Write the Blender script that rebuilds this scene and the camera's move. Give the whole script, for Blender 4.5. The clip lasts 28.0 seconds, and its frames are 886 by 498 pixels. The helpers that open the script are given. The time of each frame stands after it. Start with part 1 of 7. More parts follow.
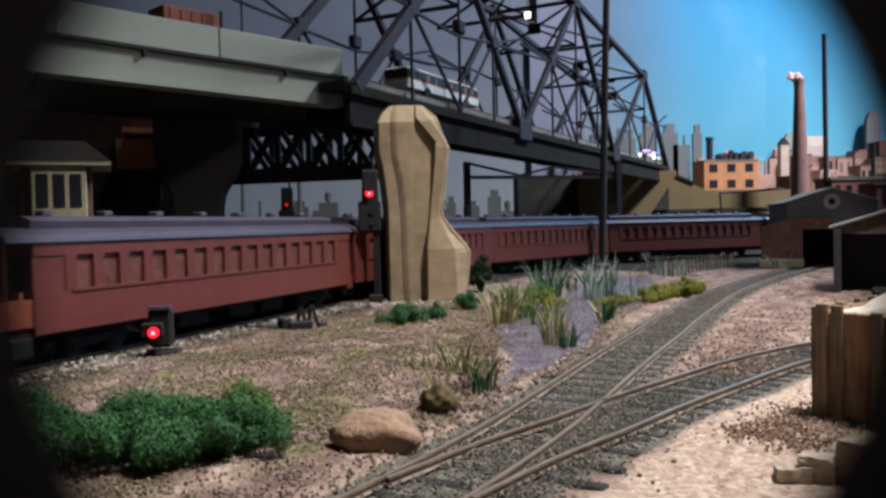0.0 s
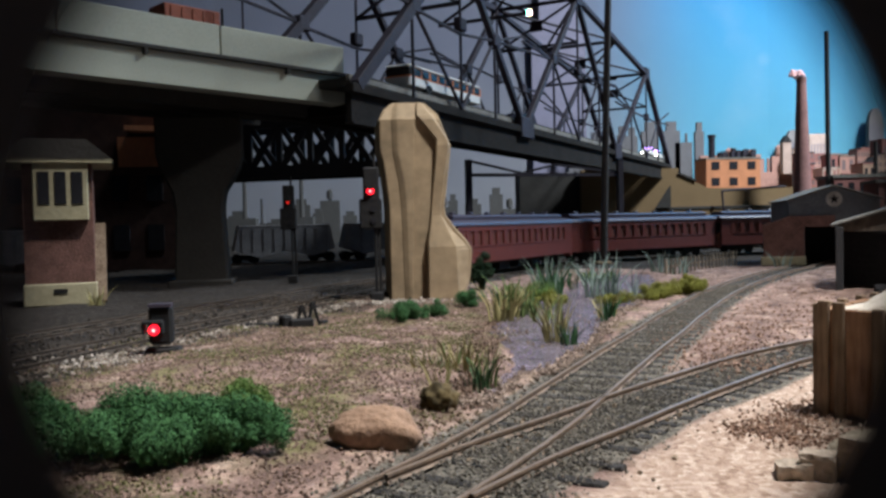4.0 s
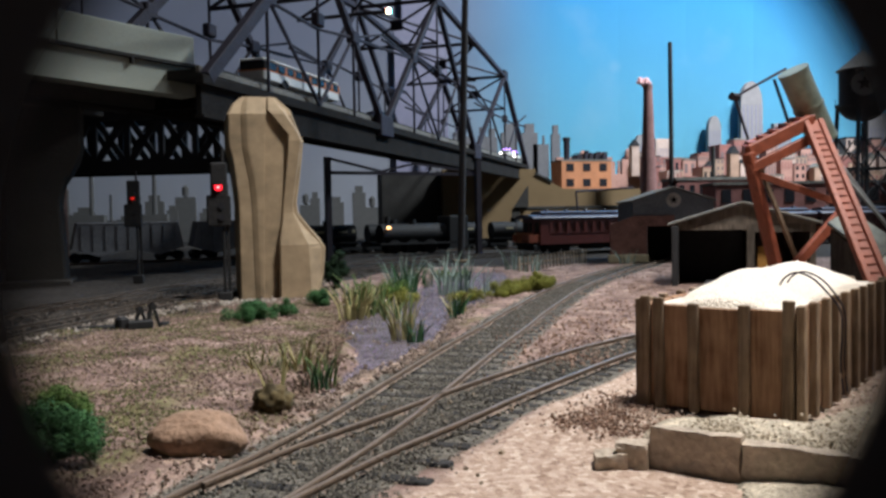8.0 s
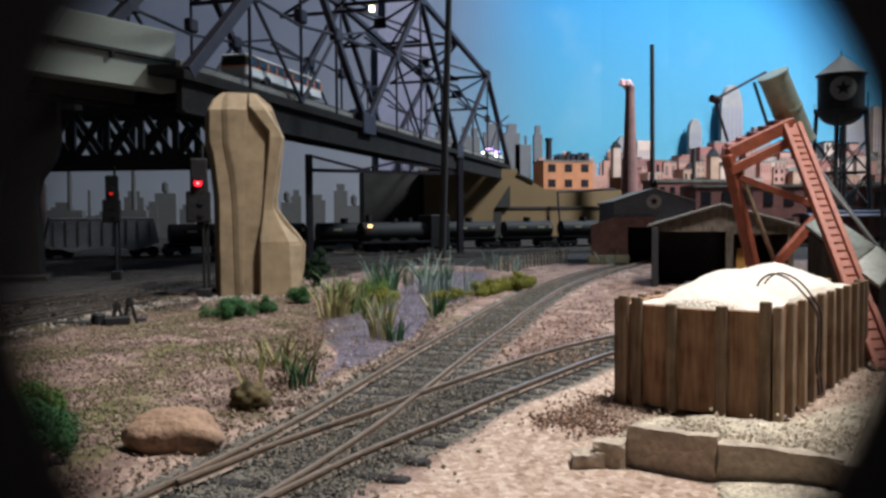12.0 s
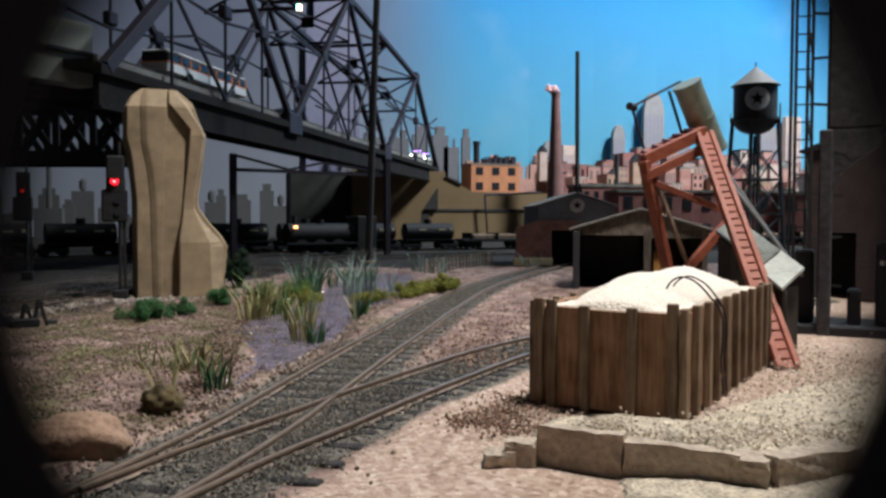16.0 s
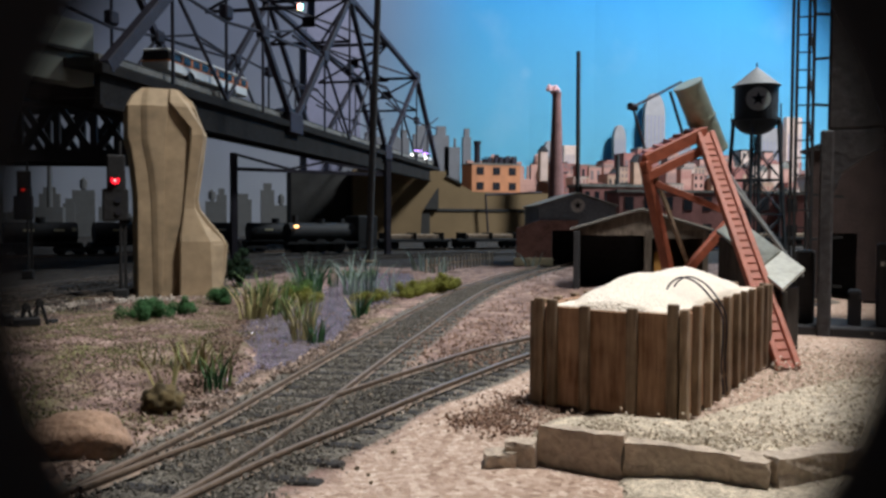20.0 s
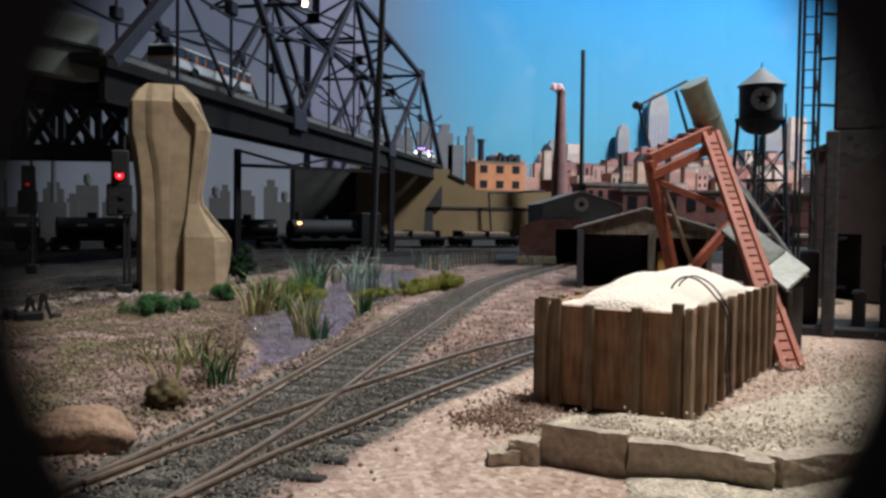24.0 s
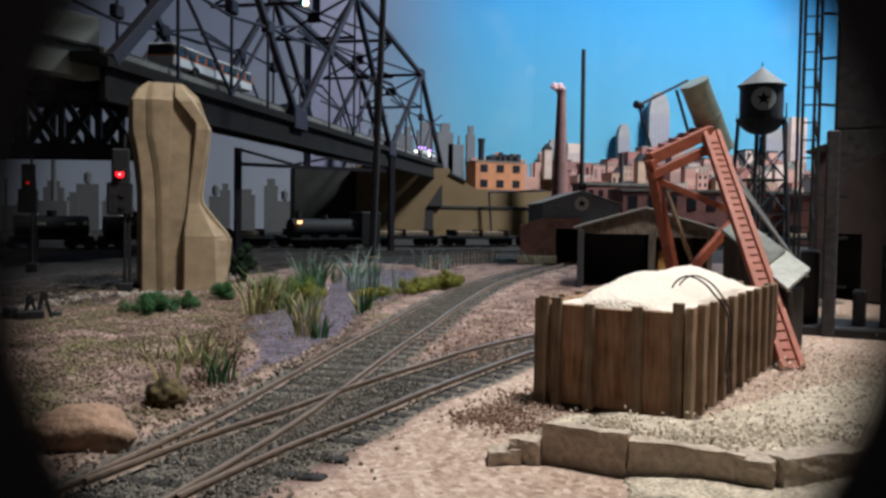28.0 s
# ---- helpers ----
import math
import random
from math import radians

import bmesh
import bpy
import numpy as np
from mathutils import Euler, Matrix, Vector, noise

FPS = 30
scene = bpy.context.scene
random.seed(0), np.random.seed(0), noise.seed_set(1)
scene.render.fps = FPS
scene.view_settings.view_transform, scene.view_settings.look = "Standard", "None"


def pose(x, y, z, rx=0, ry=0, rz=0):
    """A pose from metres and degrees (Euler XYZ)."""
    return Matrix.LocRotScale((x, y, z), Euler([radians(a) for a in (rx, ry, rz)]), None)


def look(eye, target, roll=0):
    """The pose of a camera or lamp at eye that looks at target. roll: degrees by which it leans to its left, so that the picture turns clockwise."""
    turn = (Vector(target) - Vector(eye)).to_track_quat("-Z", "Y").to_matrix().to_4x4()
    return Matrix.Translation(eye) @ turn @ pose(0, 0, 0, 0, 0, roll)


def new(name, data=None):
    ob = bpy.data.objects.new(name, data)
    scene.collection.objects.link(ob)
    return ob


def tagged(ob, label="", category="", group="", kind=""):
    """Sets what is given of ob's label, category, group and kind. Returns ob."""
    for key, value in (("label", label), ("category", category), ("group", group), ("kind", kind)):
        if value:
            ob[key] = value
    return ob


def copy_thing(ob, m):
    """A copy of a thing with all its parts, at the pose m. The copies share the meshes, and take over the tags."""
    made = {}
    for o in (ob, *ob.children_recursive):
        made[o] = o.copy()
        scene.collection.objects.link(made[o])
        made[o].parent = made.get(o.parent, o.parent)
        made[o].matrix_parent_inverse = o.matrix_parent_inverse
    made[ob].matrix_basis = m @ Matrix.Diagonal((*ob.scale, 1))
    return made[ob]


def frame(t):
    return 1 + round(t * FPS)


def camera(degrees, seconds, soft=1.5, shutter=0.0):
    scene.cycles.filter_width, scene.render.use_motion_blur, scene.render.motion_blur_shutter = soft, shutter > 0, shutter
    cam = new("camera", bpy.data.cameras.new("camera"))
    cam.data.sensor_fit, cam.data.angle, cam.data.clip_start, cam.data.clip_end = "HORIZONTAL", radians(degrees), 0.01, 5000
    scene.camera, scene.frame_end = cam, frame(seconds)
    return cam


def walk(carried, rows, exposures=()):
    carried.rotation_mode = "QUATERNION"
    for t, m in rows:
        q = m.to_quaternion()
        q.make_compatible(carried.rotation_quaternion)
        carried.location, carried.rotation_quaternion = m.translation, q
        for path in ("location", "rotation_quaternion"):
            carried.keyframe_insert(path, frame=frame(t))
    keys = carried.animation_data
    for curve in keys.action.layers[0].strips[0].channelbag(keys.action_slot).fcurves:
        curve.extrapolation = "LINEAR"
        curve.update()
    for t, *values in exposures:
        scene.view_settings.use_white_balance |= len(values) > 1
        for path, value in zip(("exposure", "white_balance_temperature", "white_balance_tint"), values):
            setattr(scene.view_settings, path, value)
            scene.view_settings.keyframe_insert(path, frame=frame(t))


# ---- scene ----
# Model railway layout at 1:87. The camera stands on the layout and turns to the right.
cam = camera(57.14, 28.0, soft=2.8, shutter=0.5)
PATH = [
    (0.0, 0.00014, 0.00035, 0.04098, -0.02, -1.69, 1.27),
    (0.5, 0.00027, 0.00046, 0.04102, -0.13, -1.67, 1.29),
    (1.0, 0.00008, 0.00049, 0.04086, 0.04, -1.85, 1.16),
    (1.5, 0.00004, 0.00057, 0.04083, 0.03, -1.83, 1.09),
    (2.0, 0.00012, 0.00064, 0.04088, 0.04, -1.83, 1.16),
    (2.5, 0.00025, 0.00071, 0.04085, 0.05, -1.82, 1.20),
    (4.5, 0.00068, 0.00098, 0.04066, 0.12, -1.82, 1.32),
    (5.0, 0.00116, 0.00119, 0.04066, -0.55, -1.84, 1.23),
    (5.5, 0.00265, 0.00161, 0.04064, -3.07, -1.99, 1.29),
    (6.0, 0.00425, 0.00204, 0.04049, -5.50, -1.98, 1.13),
    (6.5, 0.00563, 0.00203, 0.04039, -7.64, -2.03, 0.83),
    (7.0, 0.00581, 0.00218, 0.04032, -7.68, -2.00, 0.93),
    (7.5, 0.00650, 0.00243, 0.04030, -8.47, -2.12, 1.01),
    (8.0, 0.00709, 0.00262, 0.04024, -9.32, -2.11, 1.02),
    (8.5, 0.00742, 0.00270, 0.04024, -10.01, -2.15, 0.82),
    (9.0, 0.00736, 0.00268, 0.04020, -10.04, -2.12, 0.89),
    (9.5, 0.00721, 0.00274, 0.04013, -10.05, -2.17, 0.69),
    (10.0, 0.00727, 0.00281, 0.04010, -10.05, -2.16, 0.72),
    (10.5, 0.00726, 0.00283, 0.04006, -10.04, -2.18, 0.66),
    (11.0, 0.00732, 0.00291, 0.04000, -10.58, -2.20, 0.34),
    (11.5, 0.00748, 0.00291, 0.03999, -10.60, -2.16, 0.45),
    (13.5, 0.00738, 0.00306, 0.03989, -10.60, -2.27, 0.07),
    (14.0, 0.00819, 0.00301, 0.03998, -11.71, -2.18, 0.41),
    (14.5, 0.00878, 0.00236, 0.03997, -15.07, -2.07, -0.15),
    (15.0, 0.00885, 0.00223, 0.03999, -15.05, -2.09, -0.14),
    (15.5, 0.00942, 0.00187, 0.04005, -15.48, -2.07, -0.21),
    (16.0, 0.00951, 0.00169, 0.04005, -15.59, -2.06, -0.17),
    (16.5, 0.00957, 0.00162, 0.04007, -15.59, -2.07, -0.21),
    (17.0, 0.00961, 0.00151, 0.04012, -15.60, -2.07, -0.25),
    (17.5, 0.00965, 0.00154, 0.04005, -15.57, -2.09, -0.24),
    (18.0, 0.00965, 0.00157, 0.04010, -15.58, -2.07, -0.17),
    (18.5, 0.00964, 0.00158, 0.04009, -15.58, -2.08, -0.19),
    (19.0, 0.00965, 0.00157, 0.04007, -15.58, -2.07, -0.18),
    (19.5, 0.00961, 0.00160, 0.04009, -15.58, -2.07, -0.18),
    (20.0, 0.00949, 0.00168, 0.04010, -15.55, -2.08, -0.29),
    (20.5, 0.00937, 0.00178, 0.04007, -15.37, -2.07, -0.32),
    (21.0, 0.00939, 0.00180, 0.04007, -15.36, -2.07, -0.28),
    (21.5, 0.00939, 0.00184, 0.04007, -15.36, -2.07, -0.28),
    (23.5, 0.00922, 0.00196, 0.03998, -15.34, -2.22, -0.71),
    (24.0, 0.00919, 0.00199, 0.03998, -15.34, -2.23, -0.73),
    (24.5, 0.00917, 0.00200, 0.04002, -15.34, -2.25, -0.73),
    (25.0, 0.00916, 0.00201, 0.03999, -15.33, -2.25, -0.75),
    (25.5, 0.00914, 0.00202, 0.03998, -15.33, -2.26, -0.77),
    (26.0, 0.00914, 0.00204, 0.03998, -15.33, -2.26, -0.78),
    (26.5, 0.00914, 0.00205, 0.03998, -15.33, -2.26, -0.79),
    (27.0, 0.00912, 0.00207, 0.03993, -15.33, -2.27, -0.80),
    (27.5, 0.00911, 0.00210, 0.03990, -15.33, -2.27, -0.79),
    (28.0, 0.00911, 0.00212, 0.03991, -15.33, -2.28, -0.82),
]
EYES = [(t, pose(x, y, z, 90 + pitch, roll, yaw)) for t, x, y, z, yaw, pitch, roll in PATH]
walk(cam, EYES, exposures=[(0.0, 0.42), (5.0, 0.42), (8.0, 0.28), (14.0, 0.22), (15.5, 0.05), (28.0, 0.03)])

# ---- world and lamps ----
world = bpy.data.worlds.new("room_light")
scene.world = world
world.use_nodes = True
world.node_tree.nodes["Background"].inputs["Color"].default_value = (0.55, 0.6, 0.8, 1)
world.node_tree.nodes["Background"].inputs["Strength"].default_value = 0.035


def lamp(name, eye, target, size, power, colour):
    data = bpy.data.lights.new(name, "AREA")
    data.shape, data.size, data.energy, data.color = "DISK", size, power, colour
    ob = new(name, data)
    ob.matrix_world = look(eye, target)
    return ob


spot = bpy.data.lights.new("layout_lamp", "SPOT")
spot.energy, spot.color, spot.spot_size, spot.spot_blend, spot.shadow_soft_size = 28.0, (1.0, 0.965, 0.93), radians(76), 0.9, 0.05
new("layout_lamp", spot).matrix_world = look((0.25, 0.13, 0.67), (0.11, 0.21, 0.0))
lamp("backdrop_lamp", (1.32, 0.92, 1.38), (1.32, 1.95, 0.42), 0.25, 66.0, (0.86, 0.94, 1.0))
# Unseen lamp added above the bridge to light parapet, bus and passing train.
bridge_spot = bpy.data.lights.new("bridge_lamp", "SPOT")
bridge_spot.energy, bridge_spot.color, bridge_spot.spot_size, bridge_spot.spot_blend, bridge_spot.shadow_soft_size = 8.5, (0.90, 0.92, 1.0), radians(60), 1.0, 0.06
new("bridge_lamp", bridge_spot).matrix_world = look((0.20, 0.56, 1.10), (0.0, 0.58, 0.12))


# ---- materials ----
def material(name, colour, rough=0.8, metal=0.0, vary=0.15, scale=60.0, fine=400.0, bump=0.3, dark=None, spec=0.3, rand=0.0):
    m = bpy.data.materials.new(name)
    m.use_nodes = True
    nt = m.node_tree
    p = nt.nodes["Principled BSDF"]
    p.inputs["Roughness"].default_value = rough
    p.inputs["Metallic"].default_value = metal
    p.inputs["Specular IOR Level"].default_value = spec
    tc = nt.nodes.new("ShaderNodeTexCoord")
    n1 = nt.nodes.new("ShaderNodeTexNoise")
    n1.inputs["Scale"].default_value, n1.inputs["Detail"].default_value = scale, 5
    n2 = nt.nodes.new("ShaderNodeTexNoise")
    n2.inputs["Scale"].default_value, n2.inputs["Detail"].default_value = fine, 3
    nt.links.new(tc.outputs["Object"], n1.inputs["Vector"])
    nt.links.new(tc.outputs["Object"], n2.inputs["Vector"])
    add = nt.nodes.new("ShaderNodeMath")
    add.operation = "ADD"
    nt.links.new(n1.outputs["Fac"], add.inputs[0])
    nt.links.new(n2.outputs["Fac"], add.inputs[1])
    ramp = nt.nodes.new("ShaderNodeMapRange")
    ramp.inputs["From Min"].default_value, ramp.inputs["From Max"].default_value = 0.6, 1.4
    nt.links.new(add.outputs[0], ramp.inputs["Value"])
    mix = nt.nodes.new("ShaderNodeMix")
    mix.data_type = "RGBA"
    lo = dark or tuple(c * (1 - vary * 2) for c in colour)
    hi = tuple(min(1, c * (1 + vary)) for c in colour)
    mix.inputs["A"].default_value, mix.inputs["B"].default_value = (*lo, 1), (*hi, 1)
    nt.links.new(ramp.outputs[0], mix.inputs["Factor"])
    out = mix.outputs["Result"]
    if rand:
        info = nt.nodes.new("ShaderNodeObjectInfo")
        mr = nt.nodes.new("ShaderNodeMapRange")
        mr.inputs["To Min"].default_value, mr.inputs["To Max"].default_value = 1 - rand, 1 + rand
        nt.links.new(info.outputs["Random"], mr.inputs["Value"])
        hsv = nt.nodes.new("ShaderNodeHueSaturation")
        nt.links.new(mr.outputs[0], hsv.inputs["Value"])
        nt.links.new(out, hsv.inputs["Color"])
        out = hsv.outputs["Color"]
    nt.links.new(out, p.inputs["Base Color"])
    if bump:
        b = nt.nodes.new("ShaderNodeBump")
        b.inputs["Strength"].default_value, b.inputs["Distance"].default_value = bump, 0.001
        nt.links.new(n2.outputs["Fac"], b.inputs["Height"])
        nt.links.new(b.outputs["Normal"], p.inputs["Normal"])
    return m


def grained(name, lo, hi, rand):
    """Weathered timber: streaks along z, stains, and a tint that varies from piece to piece."""
    m = bpy.data.materials.new(name)
    m.use_nodes = True
    nt = m.node_tree
    p = nt.nodes["Principled BSDF"]
    p.inputs["Roughness"].default_value, p.inputs["Specular IOR Level"].default_value = 0.85, 0.2
    tc = nt.nodes.new("ShaderNodeTexCoord")
    info = nt.nodes.new("ShaderNodeObjectInfo")
    off = nt.nodes.new("ShaderNodeVectorMath")
    off.operation = "ADD"
    nt.links.new(tc.outputs["Object"], off.inputs[0])
    nt.links.new(info.outputs["Random"], off.inputs[1])
    mp = nt.nodes.new("ShaderNodeMapping")
    mp.inputs["Scale"].default_value = (1.0, 1.0, 0.09)
    nt.links.new(off.outputs[0], mp.inputs["Vector"])
    streak = nt.nodes.new("ShaderNodeTexNoise")
    streak.inputs["Scale"].default_value, streak.inputs["Detail"].default_value = 1100, 4
    nt.links.new(mp.outputs[0], streak.inputs["Vector"])
    stain = nt.nodes.new("ShaderNodeTexNoise")
    stain.inputs["Scale"].default_value, stain.inputs["Detail"].default_value = 130, 4
    nt.links.new(off.outputs[0], stain.inputs["Vector"])
    add = nt.nodes.new("ShaderNodeMath")
    add.operation = "ADD"
    nt.links.new(streak.outputs["Fac"], add.inputs[0])
    nt.links.new(stain.outputs["Fac"], add.inputs[1])
    mr = nt.nodes.new("ShaderNodeMapRange")
    mr.inputs["From Min"].default_value, mr.inputs["From Max"].default_value = 0.72, 1.28
    nt.links.new(add.outputs[0], mr.inputs["Value"])
    mix = nt.nodes.new("ShaderNodeMix")
    mix.data_type = "RGBA"
    mix.inputs["A"].default_value, mix.inputs["B"].default_value = (*lo, 1), (*hi, 1)
    nt.links.new(mr.outputs[0], mix.inputs["Factor"])
    val = nt.nodes.new("ShaderNodeMapRange")
    val.inputs["To Min"].default_value, val.inputs["To Max"].default_value = 1 - rand, 1 + rand
    nt.links.new(info.outputs["Random"], val.inputs["Value"])
    hsv = nt.nodes.new("ShaderNodeHueSaturation")
    nt.links.new(val.outputs[0], hsv.inputs["Value"])
    nt.links.new(mix.outputs["Result"], hsv.inputs["Color"])
    nt.links.new(hsv.outputs["Color"], p.inputs["Base Color"])
    b = nt.nodes.new("ShaderNodeBump")
    b.inputs["Strength"].default_value, b.inputs["Distance"].default_value = 0.6, 0.0006
    nt.links.new(streak.outputs["Fac"], b.inputs["Height"])
    nt.links.new(b.outputs["Normal"], p.inputs["Normal"])
    return m


def glow(name, colour, strength):
    m = bpy.data.materials.new(name)
    m.use_nodes = True
    p = m.node_tree.nodes["Principled BSDF"]
    p.inputs["Base Color"].default_value = (*colour, 1)
    p.inputs["Emission Color"].default_value = (*colour, 1)
    p.inputs["Emission Strength"].default_value = strength
    return m


CONCRETE = material("tan_concrete", (0.305, 0.230, 0.145), 0.8, vary=0.20, scale=45, fine=150, bump=0.03)
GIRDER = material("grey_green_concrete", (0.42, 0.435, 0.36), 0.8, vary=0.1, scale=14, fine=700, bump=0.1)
# Under-deck shade put into the colour; dark roof, ledges and roadway share it.
DARK_SHADED = material("dark_and_shaded", (0.04, 0.037, 0.034), 0.9)
# Violet light on the truss is put into this tint.
STEEL = material("violet_black_steel", (0.030, 0.025, 0.036), 0.65, vary=0.25, scale=40, spec=0.25)
BLACK = material("soot_black", (0.012, 0.012, 0.013), 0.7)
RAIL = material("rusty_rail", (0.23, 0.165, 0.12), 0.6, metal=0.0, vary=0.25, scale=90, fine=800, bump=0.1)
RAILTOP = material("worn_rail_top", (0.36, 0.29, 0.24), 0.28, metal=0.6, vary=0.15, bump=0.0)
DARKRAIL = material("sooty_rail", (0.060, 0.046, 0.036), 0.7, vary=0.3, scale=90, fine=800, bump=0.1)
DARKTOP = material("dull_rail_top", (0.15, 0.125, 0.105), 0.4, metal=0.4, vary=0.25, bump=0.0)
TIE = material("weathered_tie", (0.034, 0.032, 0.031), 0.9, vary=0.35, scale=80, rand=0.2)
WOOD = grained("weathered_board", (0.16, 0.083, 0.048), (0.37, 0.23, 0.145), 0.22)
POST = grained("grey_brown_post", (0.13, 0.088, 0.058), (0.32, 0.24, 0.17), 0.25)
DECK = material("dark_deck_steel", (0.020, 0.018, 0.017), 0.9, vary=0.25, scale=30, spec=0.1)
PIPE = material("pale_grey_pipe", (0.33, 0.34, 0.34), 0.45, metal=0.3, vary=0.15)
SAND = material("pale_sand", (0.86, 0.78, 0.67), 0.95, vary=0.08, scale=200, fine=1600, bump=0.8)
RUST = material("red_oxide_paint", (0.29, 0.078, 0.042), 0.55, vary=0.2, scale=60, bump=0.2)
TANK = material("dull_green_metal", (0.23, 0.27, 0.225), 0.4, metal=0.25, vary=0.15, scale=40, bump=0.1)
BRICK = material("dull_red_brick", (0.20, 0.105, 0.088), 0.85, vary=0.3, scale=120, fine=900)
CREAM = material("cream_paint", (0.46, 0.42, 0.28), 0.7, vary=0.12)
TUSCAN = material("tuscan_red_paint", (0.125, 0.030, 0.025), 0.4, vary=0.15, scale=40, bump=0.05, spec=0.5)
ROOFGREY = material("grey_car_roof", (0.060, 0.052, 0.076), 0.38, vary=0.15, spec=0.5, bump=0.05)
BLIND = material("brown_blind", (0.14, 0.055, 0.045), 0.4, vary=0.3)
GLASS = material("dark_window", (0.025, 0.025, 0.03), 0.25, spec=0.35, bump=0.0)
WHITE = material("white_paint", (0.75, 0.74, 0.70), 0.6, vary=0.06, bump=0.05)
ORANGE = material("salmon_brick", (0.52, 0.22, 0.11), 0.85, vary=0.12, scale=60)
PINKBRICK = material("chimney_brick", (0.24, 0.125, 0.115), 0.85, vary=0.2, scale=60)
SLATE = material("slate_blue_siding", (0.15, 0.17, 0.19), 0.75, vary=0.2)
WEATHER = material("grey_tar_roof", (0.20, 0.19, 0.17), 0.85, vary=0.25)
ROCK = material("brown_stone", (0.29, 0.185, 0.125), 0.85, vary=0.2, scale=120, fine=900, bump=0.5)
WALLSTONE = material("grey_brown_masonry", (0.47, 0.39, 0.31), 0.9, vary=0.25, scale=120, fine=800, bump=0.7)
RED_ON = glow("red_signal_light", (1.0, 0.012, 0.03), 1.8)
RED_CORE = glow("red_signal_core", (1.0, 0.25, 0.24), 3.5)


# ---- mesh helpers ----
def add_box(bm, sx, sy, sz, m=None, bevel=0.0):
    """A box sx by sy by sz that stands on the origin of m."""
    made = bmesh.ops.create_cube(bm, size=1.0, matrix=(m or Matrix()) @ Matrix.Translation((0, 0, sz / 2)) @ Matrix.Diagonal((sx, sy, sz, 1)))
    if bevel:
        edges = {e for v in made["verts"] for e in v.link_edges}
        bmesh.ops.bevel(bm, geom=list(edges), offset=bevel, segments=1, affect="EDGES")


def box(sx, sy, sz, m=None, bevel=0.0):
    bm = bmesh.new()
    add_box(bm, sx, sy, sz, m, bevel)
    return bm


def along(p, q):
    """Axes at p with x towards q and z up."""
    p, q = Vector(p), Vector(q)
    x = (q - p).normalized()
    up = Vector((0, 0, 1)) if abs(x.z) < 0.99 else Vector((0, 1, 0))
    y = up.cross(x).normalized()
    z = x.cross(y)
    m = Matrix((x, y, z)).transposed().to_4x4()
    m.translation = p
    return m, (q - p).length


def add_beam(bm, p, q, w, h, bevel=0.0):
    m, n = along(p, q)
    add_box(bm, n, w, h, m @ Matrix.Translation((n / 2, 0, -h / 2)), bevel)


def add_rod(bm, p, q, r, r2=None, seg=8):
    m, n = along(p, q)
    bmesh.ops.create_cone(bm, cap_ends=True, segments=seg, radius1=r, radius2=r if r2 is None else r2, depth=n,
                          matrix=m @ Matrix.Rotation(math.pi / 2, 4, "Y") @ Matrix.Translation((0, 0, n / 2)))


def rod(p, q, r, r2=None, seg=8):
    bm = bmesh.new()
    add_rod(bm, p, q, r, r2, seg)
    return bm


def beam(p, q, w, h, bevel=0.0):
    bm = bmesh.new()
    add_beam(bm, p, q, w, h, bevel)
    return bm


def add_prism(bm, outline, thick, m=None):
    """An outline in x, z, extruded along y from 0 to thick."""
    m = m or Matrix()
    a = [bm.verts.new(m @ Vector((x, 0, z))) for x, z in outline]
    b = [bm.verts.new(m @ Vector((x, thick, z))) for x, z in outline]
    n = len(outline)
    bm.faces.new(a)
    bm.faces.new(b[::-1])
    for i in range(n):
        bm.faces.new((a[i], b[i], b[(i + 1) % n], a[(i + 1) % n]))
    bmesh.ops.recalc_face_normals(bm, faces=bm.faces)


def prism(outline, thick, m=None):
    bm = bmesh.new()
    add_prism(bm, outline, thick, m)
    return bm


def mesh_of(name, bm, mat, smooth=False):
    me = bpy.data.meshes.new(name)
    bm.to_mesh(me)
    bm.free()
    if smooth:
        for f in me.polygons:
            f.use_smooth = True
    me.materials.append(mat)
    return me


def part(name, bm, mat, parent=None, label="", m=None, smooth=False):
    ob = new(name, mesh_of(name, bm, mat, smooth))
    if parent is not None:
        ob.parent = parent
    if m is not None:
        ob.matrix_basis = m
    return tagged(ob, label)


def piece(name, me, parent, m):
    ob = new(name, me)
    ob.parent = parent
    ob.matrix_basis = m
    return ob


def thing(name, label, category, m=None, group="", kind=""):
    ob = new(name)
    ob.empty_display_size = 0.01
    if m is not None:
        ob.matrix_basis = m
    return tagged(ob, label, category, group, kind)


def turned(x, y, z, degrees):
    return Matrix.Translation((x, y, z)) @ Matrix.Rotation(radians(degrees), 4, "Z")


class Line:
    """A smooth line through points on the ground, read by its length."""

    def __init__(self, points):
        pts = [Vector((*p, 0)) for p in points]
        fine = []
        for i in range(len(pts) - 1):
            a, b, c, d = pts[max(i - 1, 0)], pts[i], pts[i + 1], pts[min(i + 2, len(pts) - 1)]
            for k in range(20):
                u = k / 20
                fine.append(0.5 * (2 * b + (c - a) * u + (2 * a - 5 * b + 4 * c - d) * u * u + (3 * b - a - 3 * c + d) * u ** 3))
        fine.append(pts[-1])
        self.pts, self.len = fine, [0.0]
        for a, b in zip(fine[:-1], fine[1:]):
            self.len.append(self.len[-1] + (b - a).length)

    def at(self, s):
        """The place and heading (degrees) at length s; runs on straight past the ends."""
        s0 = min(max(s, 0.0), self.len[-1] - 1e-6)
        i = max(k for k in range(len(self.len) - 1) if self.len[k] <= s0)
        a, b = self.pts[i], self.pts[i + 1]
        d = (b - a).normalized()
        return a + d * (s - self.len[i]), math.degrees(math.atan2(d.y, d.x))


